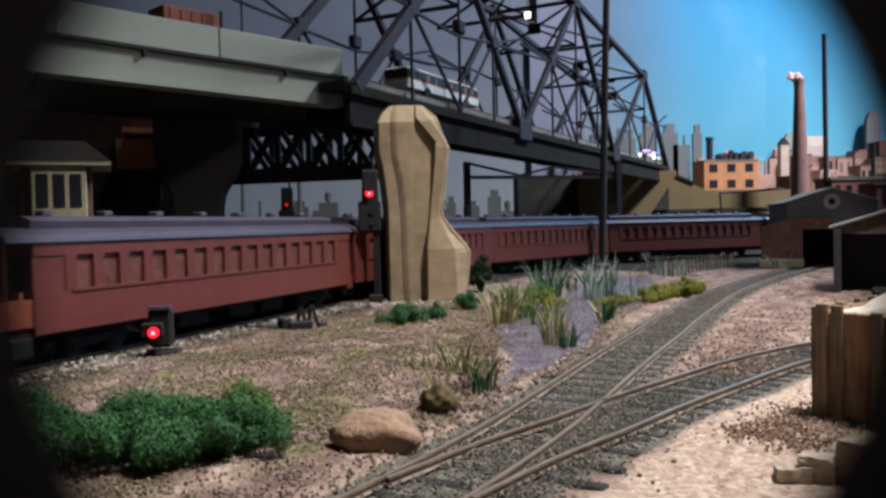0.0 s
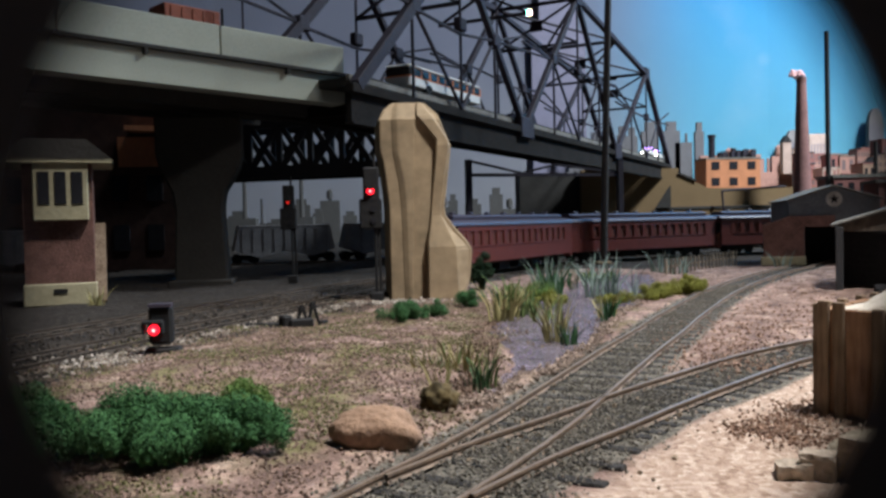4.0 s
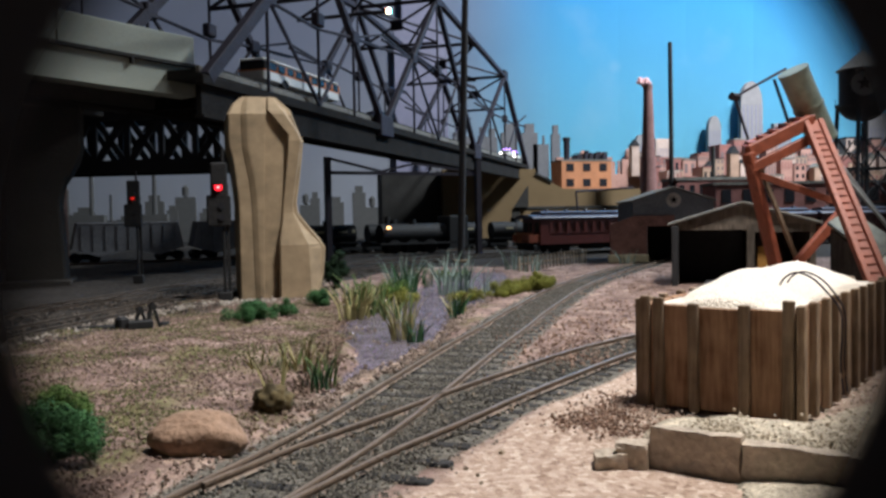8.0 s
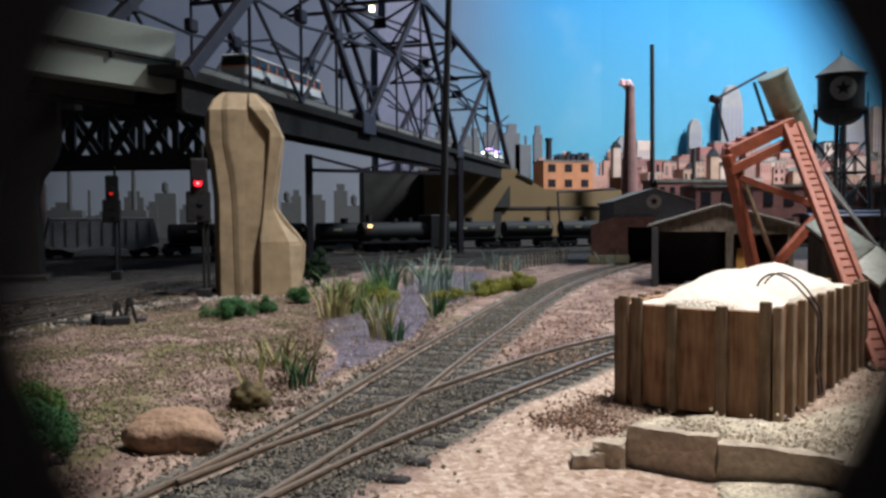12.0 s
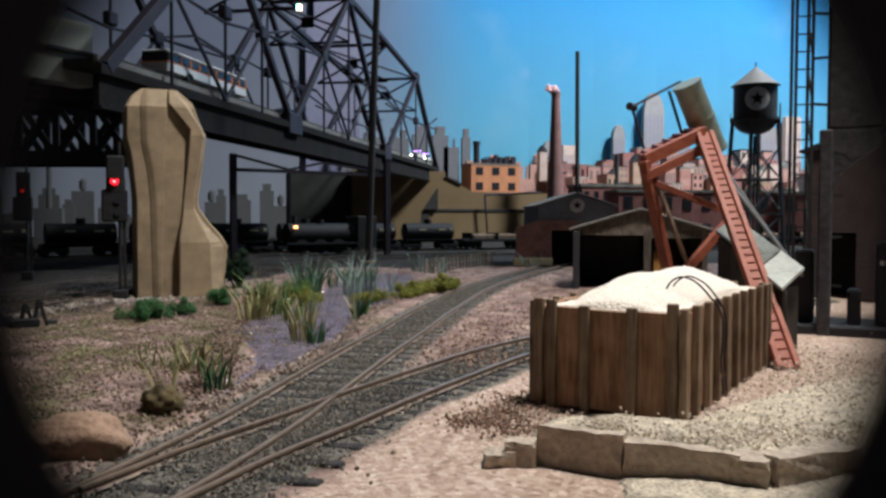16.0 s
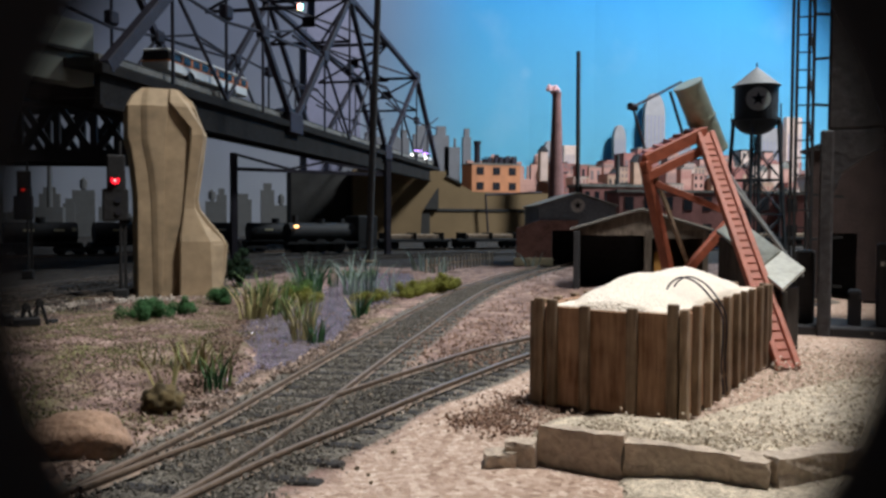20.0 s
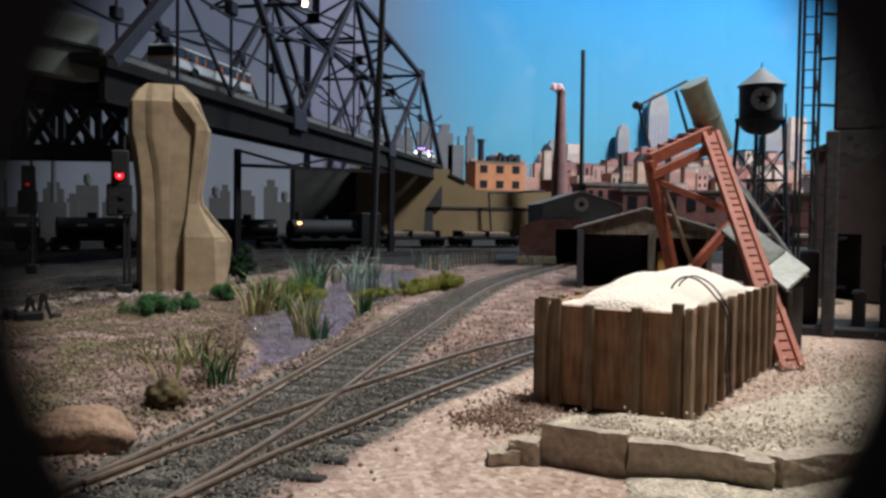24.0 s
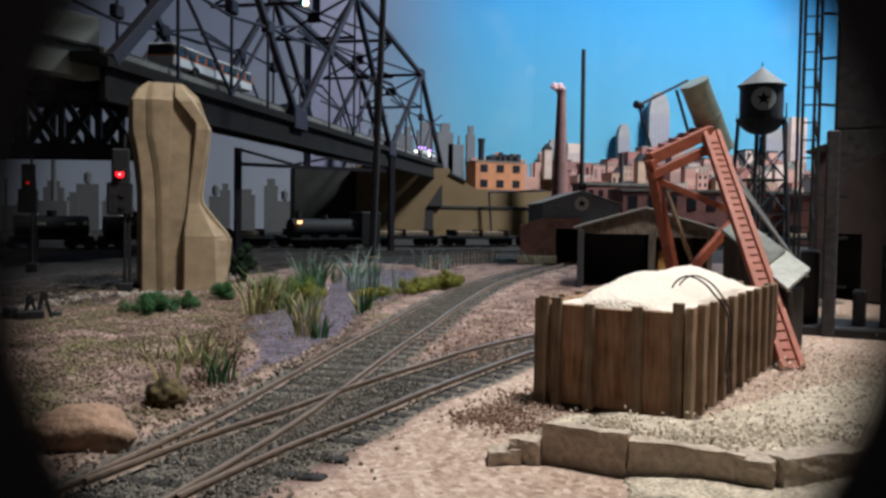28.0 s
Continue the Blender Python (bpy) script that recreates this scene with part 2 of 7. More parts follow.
# ---- ground ----
SHORE = [(0.001, 0.183), (0.008, 0.205), (0.0145, 0.235), (0.0155, 0.262), (0.013, 0.292), (0.021, 0.33), (0.030, 0.37), (0.045, 0.42), (0.075, 0.50), (0.115, 0.63), (0.155, 0.60), (0.128, 0.48), (0.112, 0.438), (0.0815, 0.366), (0.0635, 0.315), (0.0480, 0.2665), (0.0325, 0.2270), (0.0188, 0.2092), (0.0100, 0.1830)]
POND = []
for (xa, ya), (xb, yb) in zip(SHORE, SHORE[1:] + SHORE[:1]):
    for k in range(6):
        x, y = xa + (xb - xa) * k / 6, ya + (yb - ya) * k / 6
        j = noise.noise_vector((x * 160, y * 160, 0.4))
        POND.append((x + j.x * 0.0022, y + j.y * 0.0030))
T1 = Line([(-0.17, -0.12), (-0.09, -0.02), (-0.045, 0.055), (-0.0035, 0.123), (0.0155, 0.158), (0.028, 0.185), (0.053, 0.24), (0.075, 0.286), (0.098, 0.336), (0.15, 0.44), (0.21, 0.54), (0.29, 0.655), (0.34, 0.73)])
T2 = Line([(-0.003, 0.122), (0.012, 0.1415), (0.0278, 0.159), (0.044, 0.178), (0.064, 0.1995), (0.0905, 0.2265), (0.118, 0.248), (0.16, 0.275), (0.22, 0.31), (0.30, 0.35)])
MAIN = Line([(-0.22, -0.35), (-0.205, -0.12), (-0.175, 0.08), (-0.128, 0.255), (-0.088, 0.365), (-0.045, 0.475), (0.0, 0.575), (0.065, 0.69), (0.15, 0.785), (0.25, 0.845), (0.40, 0.90), (0.62, 0.95), (1.0, 0.97), (1.45, 0.86), (1.8, 0.55), (1.95, 0.1), (1.95, -0.8), (1.9, -1.9)])


def offset_line(line, d, step=0.08):
    pts, s = [], 0.0
    while s <= line.len[-1]:
        p, h = line.at(s)
        pts.append((p.x - d * math.sin(radians(h)), p.y + d * math.cos(radians(h))))
        s += step
    return Line(pts)


SECOND = offset_line(MAIN, 0.048)
FREIGHT = Line([(-2.2, 0.45), (-1.2, 0.62), (-0.6, 0.76), (-0.25, 0.88), (0.05, 0.985), (0.3, 1.05), (0.6, 1.09), (1.1, 1.12), (2.2, 1.15)])


def inside(poly, x, y):
    hit = False
    for (x0, y0), (x1, y1) in zip(poly, poly[1:] + poly[:1]):
        if (y0 > y) != (y1 > y) and x < x0 + (y - y0) / (y1 - y0) * (x1 - x0):
            hit = not hit
    return hit


def near_line(line, pts):
    """Distance of each point from the line, by its fine points."""
    best = np.full(len(pts), 9.0)
    for p in line.pts[::2]:
        best = np.minimum(best, np.hypot(pts[:, 0] - p.x, pts[:, 1] - p.y))
    return best


def poly_distance(poly, pts):
    best = np.full(len(pts), 9.0)
    for a, b in zip(poly, poly[1:] + poly[:1]):
        a, b = np.array(a), np.array(b)
        d = b - a
        q = np.clip(((pts - a) @ d) / (d @ d), 0, 1)
        best = np.minimum(best, np.hypot(*(pts - a - q[:, None] * d).T))
    return best


def smooth_step(v, lo, hi):
    u = np.clip((v - lo) / (hi - lo), 0, 1)
    return u * u * (3 - 2 * u)


def bank_height(x, y):
    """Height of the open ground away from the tracks."""
    z = noise.noise((x * 26, y * 26, 1.5)) * 0.0022 + noise.noise((x * 110, y * 110, 3.1)) * 0.0009
    u = min(max((math.hypot(x + 0.03, y - 0.24) - 0.03) / 0.07, 0), 1)
    return z - 0.0006 + 0.003 * (1 - u * u * (3 - 2 * u))


def ground():
    xs = np.concatenate([np.linspace(-3, -0.35, 14)[:-1], np.arange(-0.35, 0.42, 0.0028), np.linspace(0.42, 3, 22)])
    ys = np.concatenate([np.linspace(-2.5, 0.02, 10)[:-1], np.arange(0.02, 0.45, 0.0028), np.arange(0.45, 0.9, 0.006), np.linspace(0.9, 3.2, 30)])
    gx, gy = np.meshgrid(xs, ys)
    pts = np.stack([gx.ravel(), gy.ravel()], 1)
    z = np.array([noise.noise((x * 26, y * 26, 1.5)) * 0.0022 + noise.noise((x * 110, y * 110, 3.1)) * 0.0009 for x, y in pts])
    track = np.minimum(np.minimum(near_line(T1, pts), near_line(T2, pts)), np.minimum(near_line(MAIN, pts), near_line(SECOND, pts)))
    bed = 1 - smooth_step(track, 0.0115, 0.0175)
    yard = smooth_step(pts[:, 0] * 0.80 - pts[:, 1] * 0.60 + 0.062, 0.0, 0.03) * (pts[:, 1] < 0.3)
    z = z * (1 - bed) * (1 - 0.75 * yard) * smooth_step(np.hypot(pts[:, 0], pts[:, 1]), 0.02, 0.1) - 0.0006
    wet = np.array([inside(POND, x, y) for x, y in pts])
    shore = poly_distance(POND, pts)
    z -= np.where(wet, 0.004 * smooth_step(shore, 0.0, 0.008), 0)
    z += 0.003 * (1 - smooth_step(np.hypot(pts[:, 0] + 0.03, pts[:, 1] - 0.24), 0.03, 0.1)) * (1 - bed)
    nx, ny = len(xs), len(ys)
    idx = np.arange(nx * ny).reshape(ny, nx)
    faces = np.stack([idx[:-1, :-1], idx[:-1, 1:], idx[1:, 1:], idx[1:, :-1]], -1).reshape(-1, 4)
    me = bpy.data.meshes.new("ground")
    me.from_pydata(np.column_stack([pts, z]).tolist(), [], faces.tolist())
    # kinds of ground cover, as a painted mask: r sand, g grass, b ballast
    t2 = near_line(T2, pts)
    right_of = np.array([(T1.at(0.43)[0] - Vector((x, y, 0))).cross(Vector((0.38, 0.92, 0))).z for x, y in pts])
    sand = smooth_step(pts[:, 0] * 0.80 - pts[:, 1] * 0.60 + 0.062, -0.012, 0.022) * (1 - smooth_step(pts[:, 1], 0.32, 0.5))
    edge = near_line(T1, pts)
    sand = np.maximum(sand, 0.45 * (1 - smooth_step(edge, 0.016, 0.026)) * (1 - smooth_step(pts[:, 1], 0.22, 0.30)) * (pts[:, 0] * 0.9 - pts[:, 1] * 0.42 < -0.03))
    grass = 0.40 * smooth_step(-pts[:, 0] * 0.85 + pts[:, 1] * 0.45 - 0.04, 0.0, 0.06) * (1 - smooth_step(pts[:, 1], 0.36, 0.46))
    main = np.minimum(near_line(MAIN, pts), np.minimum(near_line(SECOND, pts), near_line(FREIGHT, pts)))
    # alpha: dark main-line ballast, with gloom under and beyond the bridge painted in
    ballast_gloom = 1 - smooth_step(main, 0.022, 0.045)
    ballast_gloom = np.maximum(ballast_gloom, smooth_step(pts[:, 1] - 2.2 * (pts[:, 0] + 0.155) - 0.16, 0.06, 0.14) * (pts[:, 0] < 0.1))
    ballast_gloom = np.maximum(ballast_gloom, smooth_step(pts[:, 1], 0.60, 0.75))
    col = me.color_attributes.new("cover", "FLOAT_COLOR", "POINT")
    col.data.foreach_set("color", np.column_stack([sand, grass, bed, ballast_gloom]).astype(np.float32).ravel())
    for f in me.polygons:
        f.use_smooth = True
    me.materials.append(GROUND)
    tagged(new("ground", me), "scenicked ground of brown earth, dry grass and pale sand", "ground", kind="structure")


def ground_material():
    m = bpy.data.materials.new("scenic_ground")
    m.use_nodes = True
    nt = m.node_tree
    p = nt.nodes["Principled BSDF"]
    p.inputs["Roughness"].default_value, p.inputs["Specular IOR Level"].default_value = 0.95, 0.15
    tc = nt.nodes.new("ShaderNodeTexCoord")

    def noise_of(scale, detail=4):
        n = nt.nodes.new("ShaderNodeTexNoise")
        n.inputs["Scale"].default_value, n.inputs["Detail"].default_value = scale, detail
        nt.links.new(tc.outputs["Object"], n.inputs["Vector"])
        return n.outputs["Fac"]

    def ramp_of(fac, stops):
        r = nt.nodes.new("ShaderNodeValToRGB")
        while len(r.color_ramp.elements) < len(stops):
            r.color_ramp.elements.new(0.5)
        for e, (at, c) in zip(r.color_ramp.elements, stops):
            e.position, e.color = at, (*c, 1)
        nt.links.new(fac, r.inputs["Fac"])
        return r.outputs["Color"]

    def mixed(fac, a, b):
        mx = nt.nodes.new("ShaderNodeMix")
        mx.data_type = "RGBA"
        nt.links.new(fac, mx.inputs["Factor"])
        nt.links.new(a, mx.inputs["A"])
        nt.links.new(b, mx.inputs["B"])
        return mx.outputs["Result"]

    def grains(scale):
        v = nt.nodes.new("ShaderNodeTexVoronoi")
        v.inputs["Scale"].default_value = scale
        nt.links.new(tc.outputs["Object"], v.inputs["Vector"])
        return v

    v1 = grains(900)
    dirt = ramp_of(noise_of(95, 8), [(0.30, (0.085, 0.058, 0.050)), (0.44, (0.185, 0.128, 0.110)), (0.57, (0.255, 0.180, 0.156)), (0.70, (0.37, 0.29, 0.235))])
    crumbs = nt.nodes.new("ShaderNodeMix")
    crumbs.data_type, crumbs.blend_type = "RGBA", "OVERLAY"
    crumbs.inputs["Factor"].default_value = 0.6
    nt.links.new(dirt, crumbs.inputs["A"])
    nt.links.new(ramp_of(grains(620).outputs["Color"], [(0.0, (0.16, 0.15, 0.14)), (0.5, (0.5, 0.48, 0.47)), (1.0, (0.85, 0.8, 0.76))]), crumbs.inputs["B"])
    dirt = crumbs.outputs["Result"]
    green = ramp_of(noise_of(260, 6), [(0.32, (0.065, 0.052, 0.028)), (0.5, (0.14, 0.122, 0.062)), (0.7, (0.23, 0.21, 0.105))])
    pale = ramp_of(v1.outputs["Color"], [(0.0, (0.23, 0.155, 0.115)), (0.35, (0.37, 0.268, 0.208)), (0.6, (0.43, 0.322, 0.256)), (1.0, (0.60, 0.49, 0.41))])
    stone = ramp_of(v1.outputs["Color"], [(0.0, (0.055, 0.050, 0.043)), (0.5, (0.125, 0.114, 0.096)), (1.0, (0.22, 0.20, 0.168))])
    att = nt.nodes.new("ShaderNodeVertexColor")
    att.layer_name = "cover"
    sep = nt.nodes.new("ShaderNodeSeparateColor")
    nt.links.new(att.outputs["Color"], sep.inputs["Color"])

    def broken(mask, scale, gain):
        a = nt.nodes.new("ShaderNodeMath")
        a.operation = "MULTIPLY_ADD"
        nt.links.new(noise_of(scale, 5), a.inputs[0])
        a.inputs[1].default_value = gain
        nt.links.new(mask, a.inputs[2])
        r = nt.nodes.new("ShaderNodeMapRange")
        r.inputs["From Min"].default_value, r.inputs["From Max"].default_value = 0.35 + gain * 0.5, 0.6 + gain * 0.5
        nt.links.new(a.outputs[0], r.inputs["Value"])
        return r.outputs[0]

    c = mixed(broken(sep.outputs["Green"], 55, 1.6), dirt, green)
    c = mixed(broken(sep.outputs["Red"], 60, 0.5), c, pale)
    c = mixed(broken(sep.outputs["Blue"], 120, 0.4), c, stone)
    # Near-black tones: dark main-line ballast, plus painted gloom under the bridge.
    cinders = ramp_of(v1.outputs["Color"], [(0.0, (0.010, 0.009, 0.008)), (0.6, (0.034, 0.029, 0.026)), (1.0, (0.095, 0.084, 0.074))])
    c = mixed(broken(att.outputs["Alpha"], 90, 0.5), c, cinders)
    nt.links.new(c, p.inputs["Base Color"])
    b = nt.nodes.new("ShaderNodeBump")
    b.inputs["Strength"].default_value, b.inputs["Distance"].default_value = 0.8, 0.0012
    nt.links.new(noise_of(1100, 5), b.inputs["Height"])
    nt.links.new(b.outputs["Normal"], p.inputs["Normal"])
    return m


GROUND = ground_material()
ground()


def water():
    bm = bmesh.new()
    bm.faces.new([bm.verts.new((x, y, -0.0012)) for x, y in POND])
    m = material("murky_water", (0.185, 0.158, 0.198), 0.07, vary=0.35, scale=130, fine=520, bump=1.0, dark=(0.055, 0.043, 0.045), spec=0.9)
    tagged(part("water", bm, m), "shallow purple-grey pond with rippled glossy surface", "pond", kind="structure")


water()


# ---- backdrop and room ----
def room():
    paint = bpy.data.materials.new("painted_sky")
    paint.use_nodes = True
    nt = paint.node_tree
    p = nt.nodes["Principled BSDF"]
    p.inputs["Roughness"].default_value, p.inputs["Specular IOR Level"].default_value = 0.9, 0.1
    tc = nt.nodes.new("ShaderNodeTexCoord")
    sep = nt.nodes.new("ShaderNodeSeparateXYZ")
    nt.links.new(tc.outputs["Object"], sep.inputs["Vector"])
    up = nt.nodes.new("ShaderNodeValToRGB")
    for e, (at, c) in zip(up.color_ramp.elements, [(0.0, (0.20, 0.57, 0.74)), (1.0, (0.035, 0.30, 0.66))]):
        e.position, e.color = at, (*c, 1)
    mr = nt.nodes.new("ShaderNodeMapRange")
    mr.inputs["From Min"].default_value, mr.inputs["From Max"].default_value = 0.12, 0.75
    nt.links.new(sep.outputs["Z"], mr.inputs["Value"])
    nt.links.new(mr.outputs[0], up.inputs["Fac"])
    # Grey left side: the weaker light there is put into the paint.
    dim_fade = nt.nodes.new("ShaderNodeMapRange")
    dim_fade.interpolation_type = "SMOOTHSTEP"
    dim_fade.inputs["From Min"].default_value, dim_fade.inputs["From Max"].default_value = 0.28, 0.72
    nt.links.new(sep.outputs["X"], dim_fade.inputs["Value"])
    n = nt.nodes.new("ShaderNodeTexNoise")
    n.inputs["Scale"].default_value, n.inputs["Detail"].default_value = 3.0, 6
    nt.links.new(tc.outputs["Object"], n.inputs["Vector"])
    cl = nt.nodes.new("ShaderNodeMapRange")
    cl.inputs["From Min"].default_value, cl.inputs["From Max"].default_value, cl.inputs["To Max"].default_value = 0.6, 0.85, 0.22
    nt.links.new(n.outputs["Fac"], cl.inputs["Value"])
    a = nt.nodes.new("ShaderNodeMix")
    a.data_type = "RGBA"
    # Grey tones of that side, paler low down.
    grey_side = nt.nodes.new("ShaderNodeValToRGB")
    for e, (at, c) in zip(grey_side.color_ramp.elements, [(0.0, (0.40, 0.41, 0.46)), (0.55, (0.25, 0.265, 0.345))]):
        e.position, e.color = at, (*c, 1)
    nt.links.new(mr.outputs[0], grey_side.inputs["Fac"])
    nt.links.new(grey_side.outputs["Color"], a.inputs["A"])
    nt.links.new(dim_fade.outputs[0], a.inputs["Factor"])
    nt.links.new(up.outputs["Color"], a.inputs["B"])
    b = nt.nodes.new("ShaderNodeMix")
    b.data_type = "RGBA"
    b.inputs["B"].default_value = (0.65, 0.72, 0.78, 1)
    nt.links.new(cl.outputs[0], b.inputs["Factor"])
    nt.links.new(a.outputs["Result"], b.inputs["A"])
    puff = nt.nodes.new("ShaderNodeVectorMath")
    puff.operation = "DISTANCE"
    puff.inputs[1].default_value = (0.815, 2.04, 0.435)
    nt.links.new(tc.outputs["Object"], puff.inputs[0])
    soft = nt.nodes.new("ShaderNodeMapRange")
    soft.interpolation_type = "SMOOTHSTEP"
    soft.inputs["From Min"].default_value, soft.inputs["From Max"].default_value, soft.inputs["To Min"].default_value, soft.inputs["To Max"].default_value = 0.0, 0.035, 0.5, 0.0
    nt.links.new(puff.outputs["Value"], soft.inputs["Value"])
    cloud = nt.nodes.new("ShaderNodeMix")
    cloud.data_type = "RGBA"
    cloud.inputs["B"].default_value = (0.72, 0.80, 0.85, 1)
    nt.links.new(soft.outputs[0], cloud.inputs["Factor"])
    nt.links.new(b.outputs["Result"], cloud.inputs["A"])
    nt.links.new(cloud.outputs["Result"], p.inputs["Base Color"])
    # coved backdrop: flat behind the bridge, curving forward at both sides
    line = Line([(-2.6, 0.2), (-2.0, 1.2), (-1.0, 1.8), (0.2, 2.0), (1.2, 2.05), (2.0, 1.7), (2.5, 0.8), (2.6, -0.2)])
    bm = bmesh.new()
    low, high = [], []
    for q in line.pts[::4] + [line.pts[-1]]:
        low.append(bm.verts.new((q.x, q.y, -0.05)))
        high.append(bm.verts.new((q.x, q.y, 1.6)))
    for i in range(len(low) - 1):
        bm.faces.new((low[i], low[i + 1], high[i + 1], high[i]))
    bmesh.ops.solidify(bm, geom=bm.faces[:], thickness=0.01)
    tagged(part("backdrop", bm, paint, smooth=False), "painted blue sky backdrop, its dim left side put into the paint as grey", "backdrop", kind="structure")
    # Unseen room shell, added; its grey bounces fill light into the shadows.
    dark = material("bounce_room_wall", (0.30, 0.30, 0.32), 0.9)
    for name, sx, sy, x, y in (("wall_south", 6.4, 0.1, 0, -2.4), ("wall_west", 0.1, 5.6, -3.1, 0.4), ("wall_east", 0.1, 5.6, 3.1, 0.4), ("wall_north", 6.4, 0.1, 0, 3.1)):
        tagged(part(name, box(sx, sy, 2.6, Matrix.Translation((x, y, -0.9))), dark), "plain unseen wall of the layout room", "wall", kind="structure")
    tagged(part("ceiling", box(6.4, 5.6, 0.1, Matrix.Translation((0, 0.35, 1.7))), dark), "plain unseen ceiling of the layout room", "ceiling", kind="structure")


room()


# ---- tracks ----
TIE_MESH = mesh_of("tie", box(0.0030, 0.0262, 0.0018, None, 0.0003), TIE)
LONG_TIE = mesh_of("long_tie", box(0.0030, 0.036, 0.0018, None, 0.0003), TIE)


def rails_of(line, s0, s1, gauge=0.0165, head=False):
    """Two rails along the line: foot, web and head in one outline."""
    out = []
    prof = [(-0.00065, 0.0), (0.00065, 0.0), (0.00026, 0.0003), (0.00026, 0.0009), (0.00042, 0.0010), (0.00042, 0.0014), (-0.00042, 0.0014), (-0.00042, 0.0010), (-0.00026, 0.0009), (-0.00026, 0.0003)]
    if head:
        prof = [(-0.00034, 0.00141), (0.00034, 0.00141), (0.00034, 0.00148), (-0.00034, 0.00148)]
    for side in (-1, 1):
        bm = bmesh.new()
        rings, s = [], s0
        while s < s1:
            q, h = line.at(s)
            n = Vector((-math.sin(radians(h)), math.cos(radians(h)), 0))
            c = q + n * side * gauge / 2
            rings.append([bm.verts.new(c + n * a + Vector((0, 0, 0.0001 + b))) for a, b in prof])
            s += 0.008
        for a, b in zip(rings[:-1], rings[1:]):
            for i in range(len(prof)):
                bm.faces.new((a[i], b[i], b[(i + 1) % len(prof)], a[(i + 1) % len(prof)]))
        bmesh.ops.recalc_face_normals(bm, faces=bm.faces)
        out.append(bm)
    return out


def track(line, s0, s1, label, tie_from=None, tie_to=None, step=0.0068, long_between=None, steel=RAIL, top_steel=RAILTOP):
    ob = thing("railway_track", label, "track", kind="structure")
    for bm, top in zip(rails_of(line, s0, s1), rails_of(line, s0, s1, head=True)):
        r = part("rail", bm, steel, ob, "rusty steel rail with a worn head")
        part("rail_head", top, top_steel, r, "bare worn rail top")
    s = s0 if tie_from is None else tie_from
    rng = random.Random(len(label))
    while s < (tie_to or s1):
        q, h = line.at(s)
        lng = long_between and long_between[0] < s < long_between[1]
        side = -0.005 if lng else 0.0
        n = Vector((-math.sin(radians(h)), math.cos(radians(h)), 0))
        piece("tie", LONG_TIE if lng else TIE_MESH, ob, turned(q.x + n.x * side, q.y + n.y * side, -0.00215, h + rng.uniform(-2, 2)))
        s += step * rng.uniform(0.94, 1.06)
    return ob


track(T1, 0.0, T1.len[-1], "rusty siding track on dark worn ties running towards the engine shed", step=0.0092, long_between=(0.31, 0.39))
track(T2, 0.0, T2.len[-1], "rusty diverging track leaving the turnout past the timber sand bin", tie_from=0.055)
track(MAIN, 0.15, 1.9, "main line track on dark ballast curving behind the concrete pier", step=0.0085, steel=DARKRAIL, top_steel=DARKTOP)
track(SECOND, 0.15, 1.5, "second main line track on dark ballast below the road bridge", step=0.0085, steel=DARKRAIL, top_steel=DARKTOP)
track(FREIGHT, 1.4, 4.0, "far freight track in the gloom below the bridge", step=0.012)


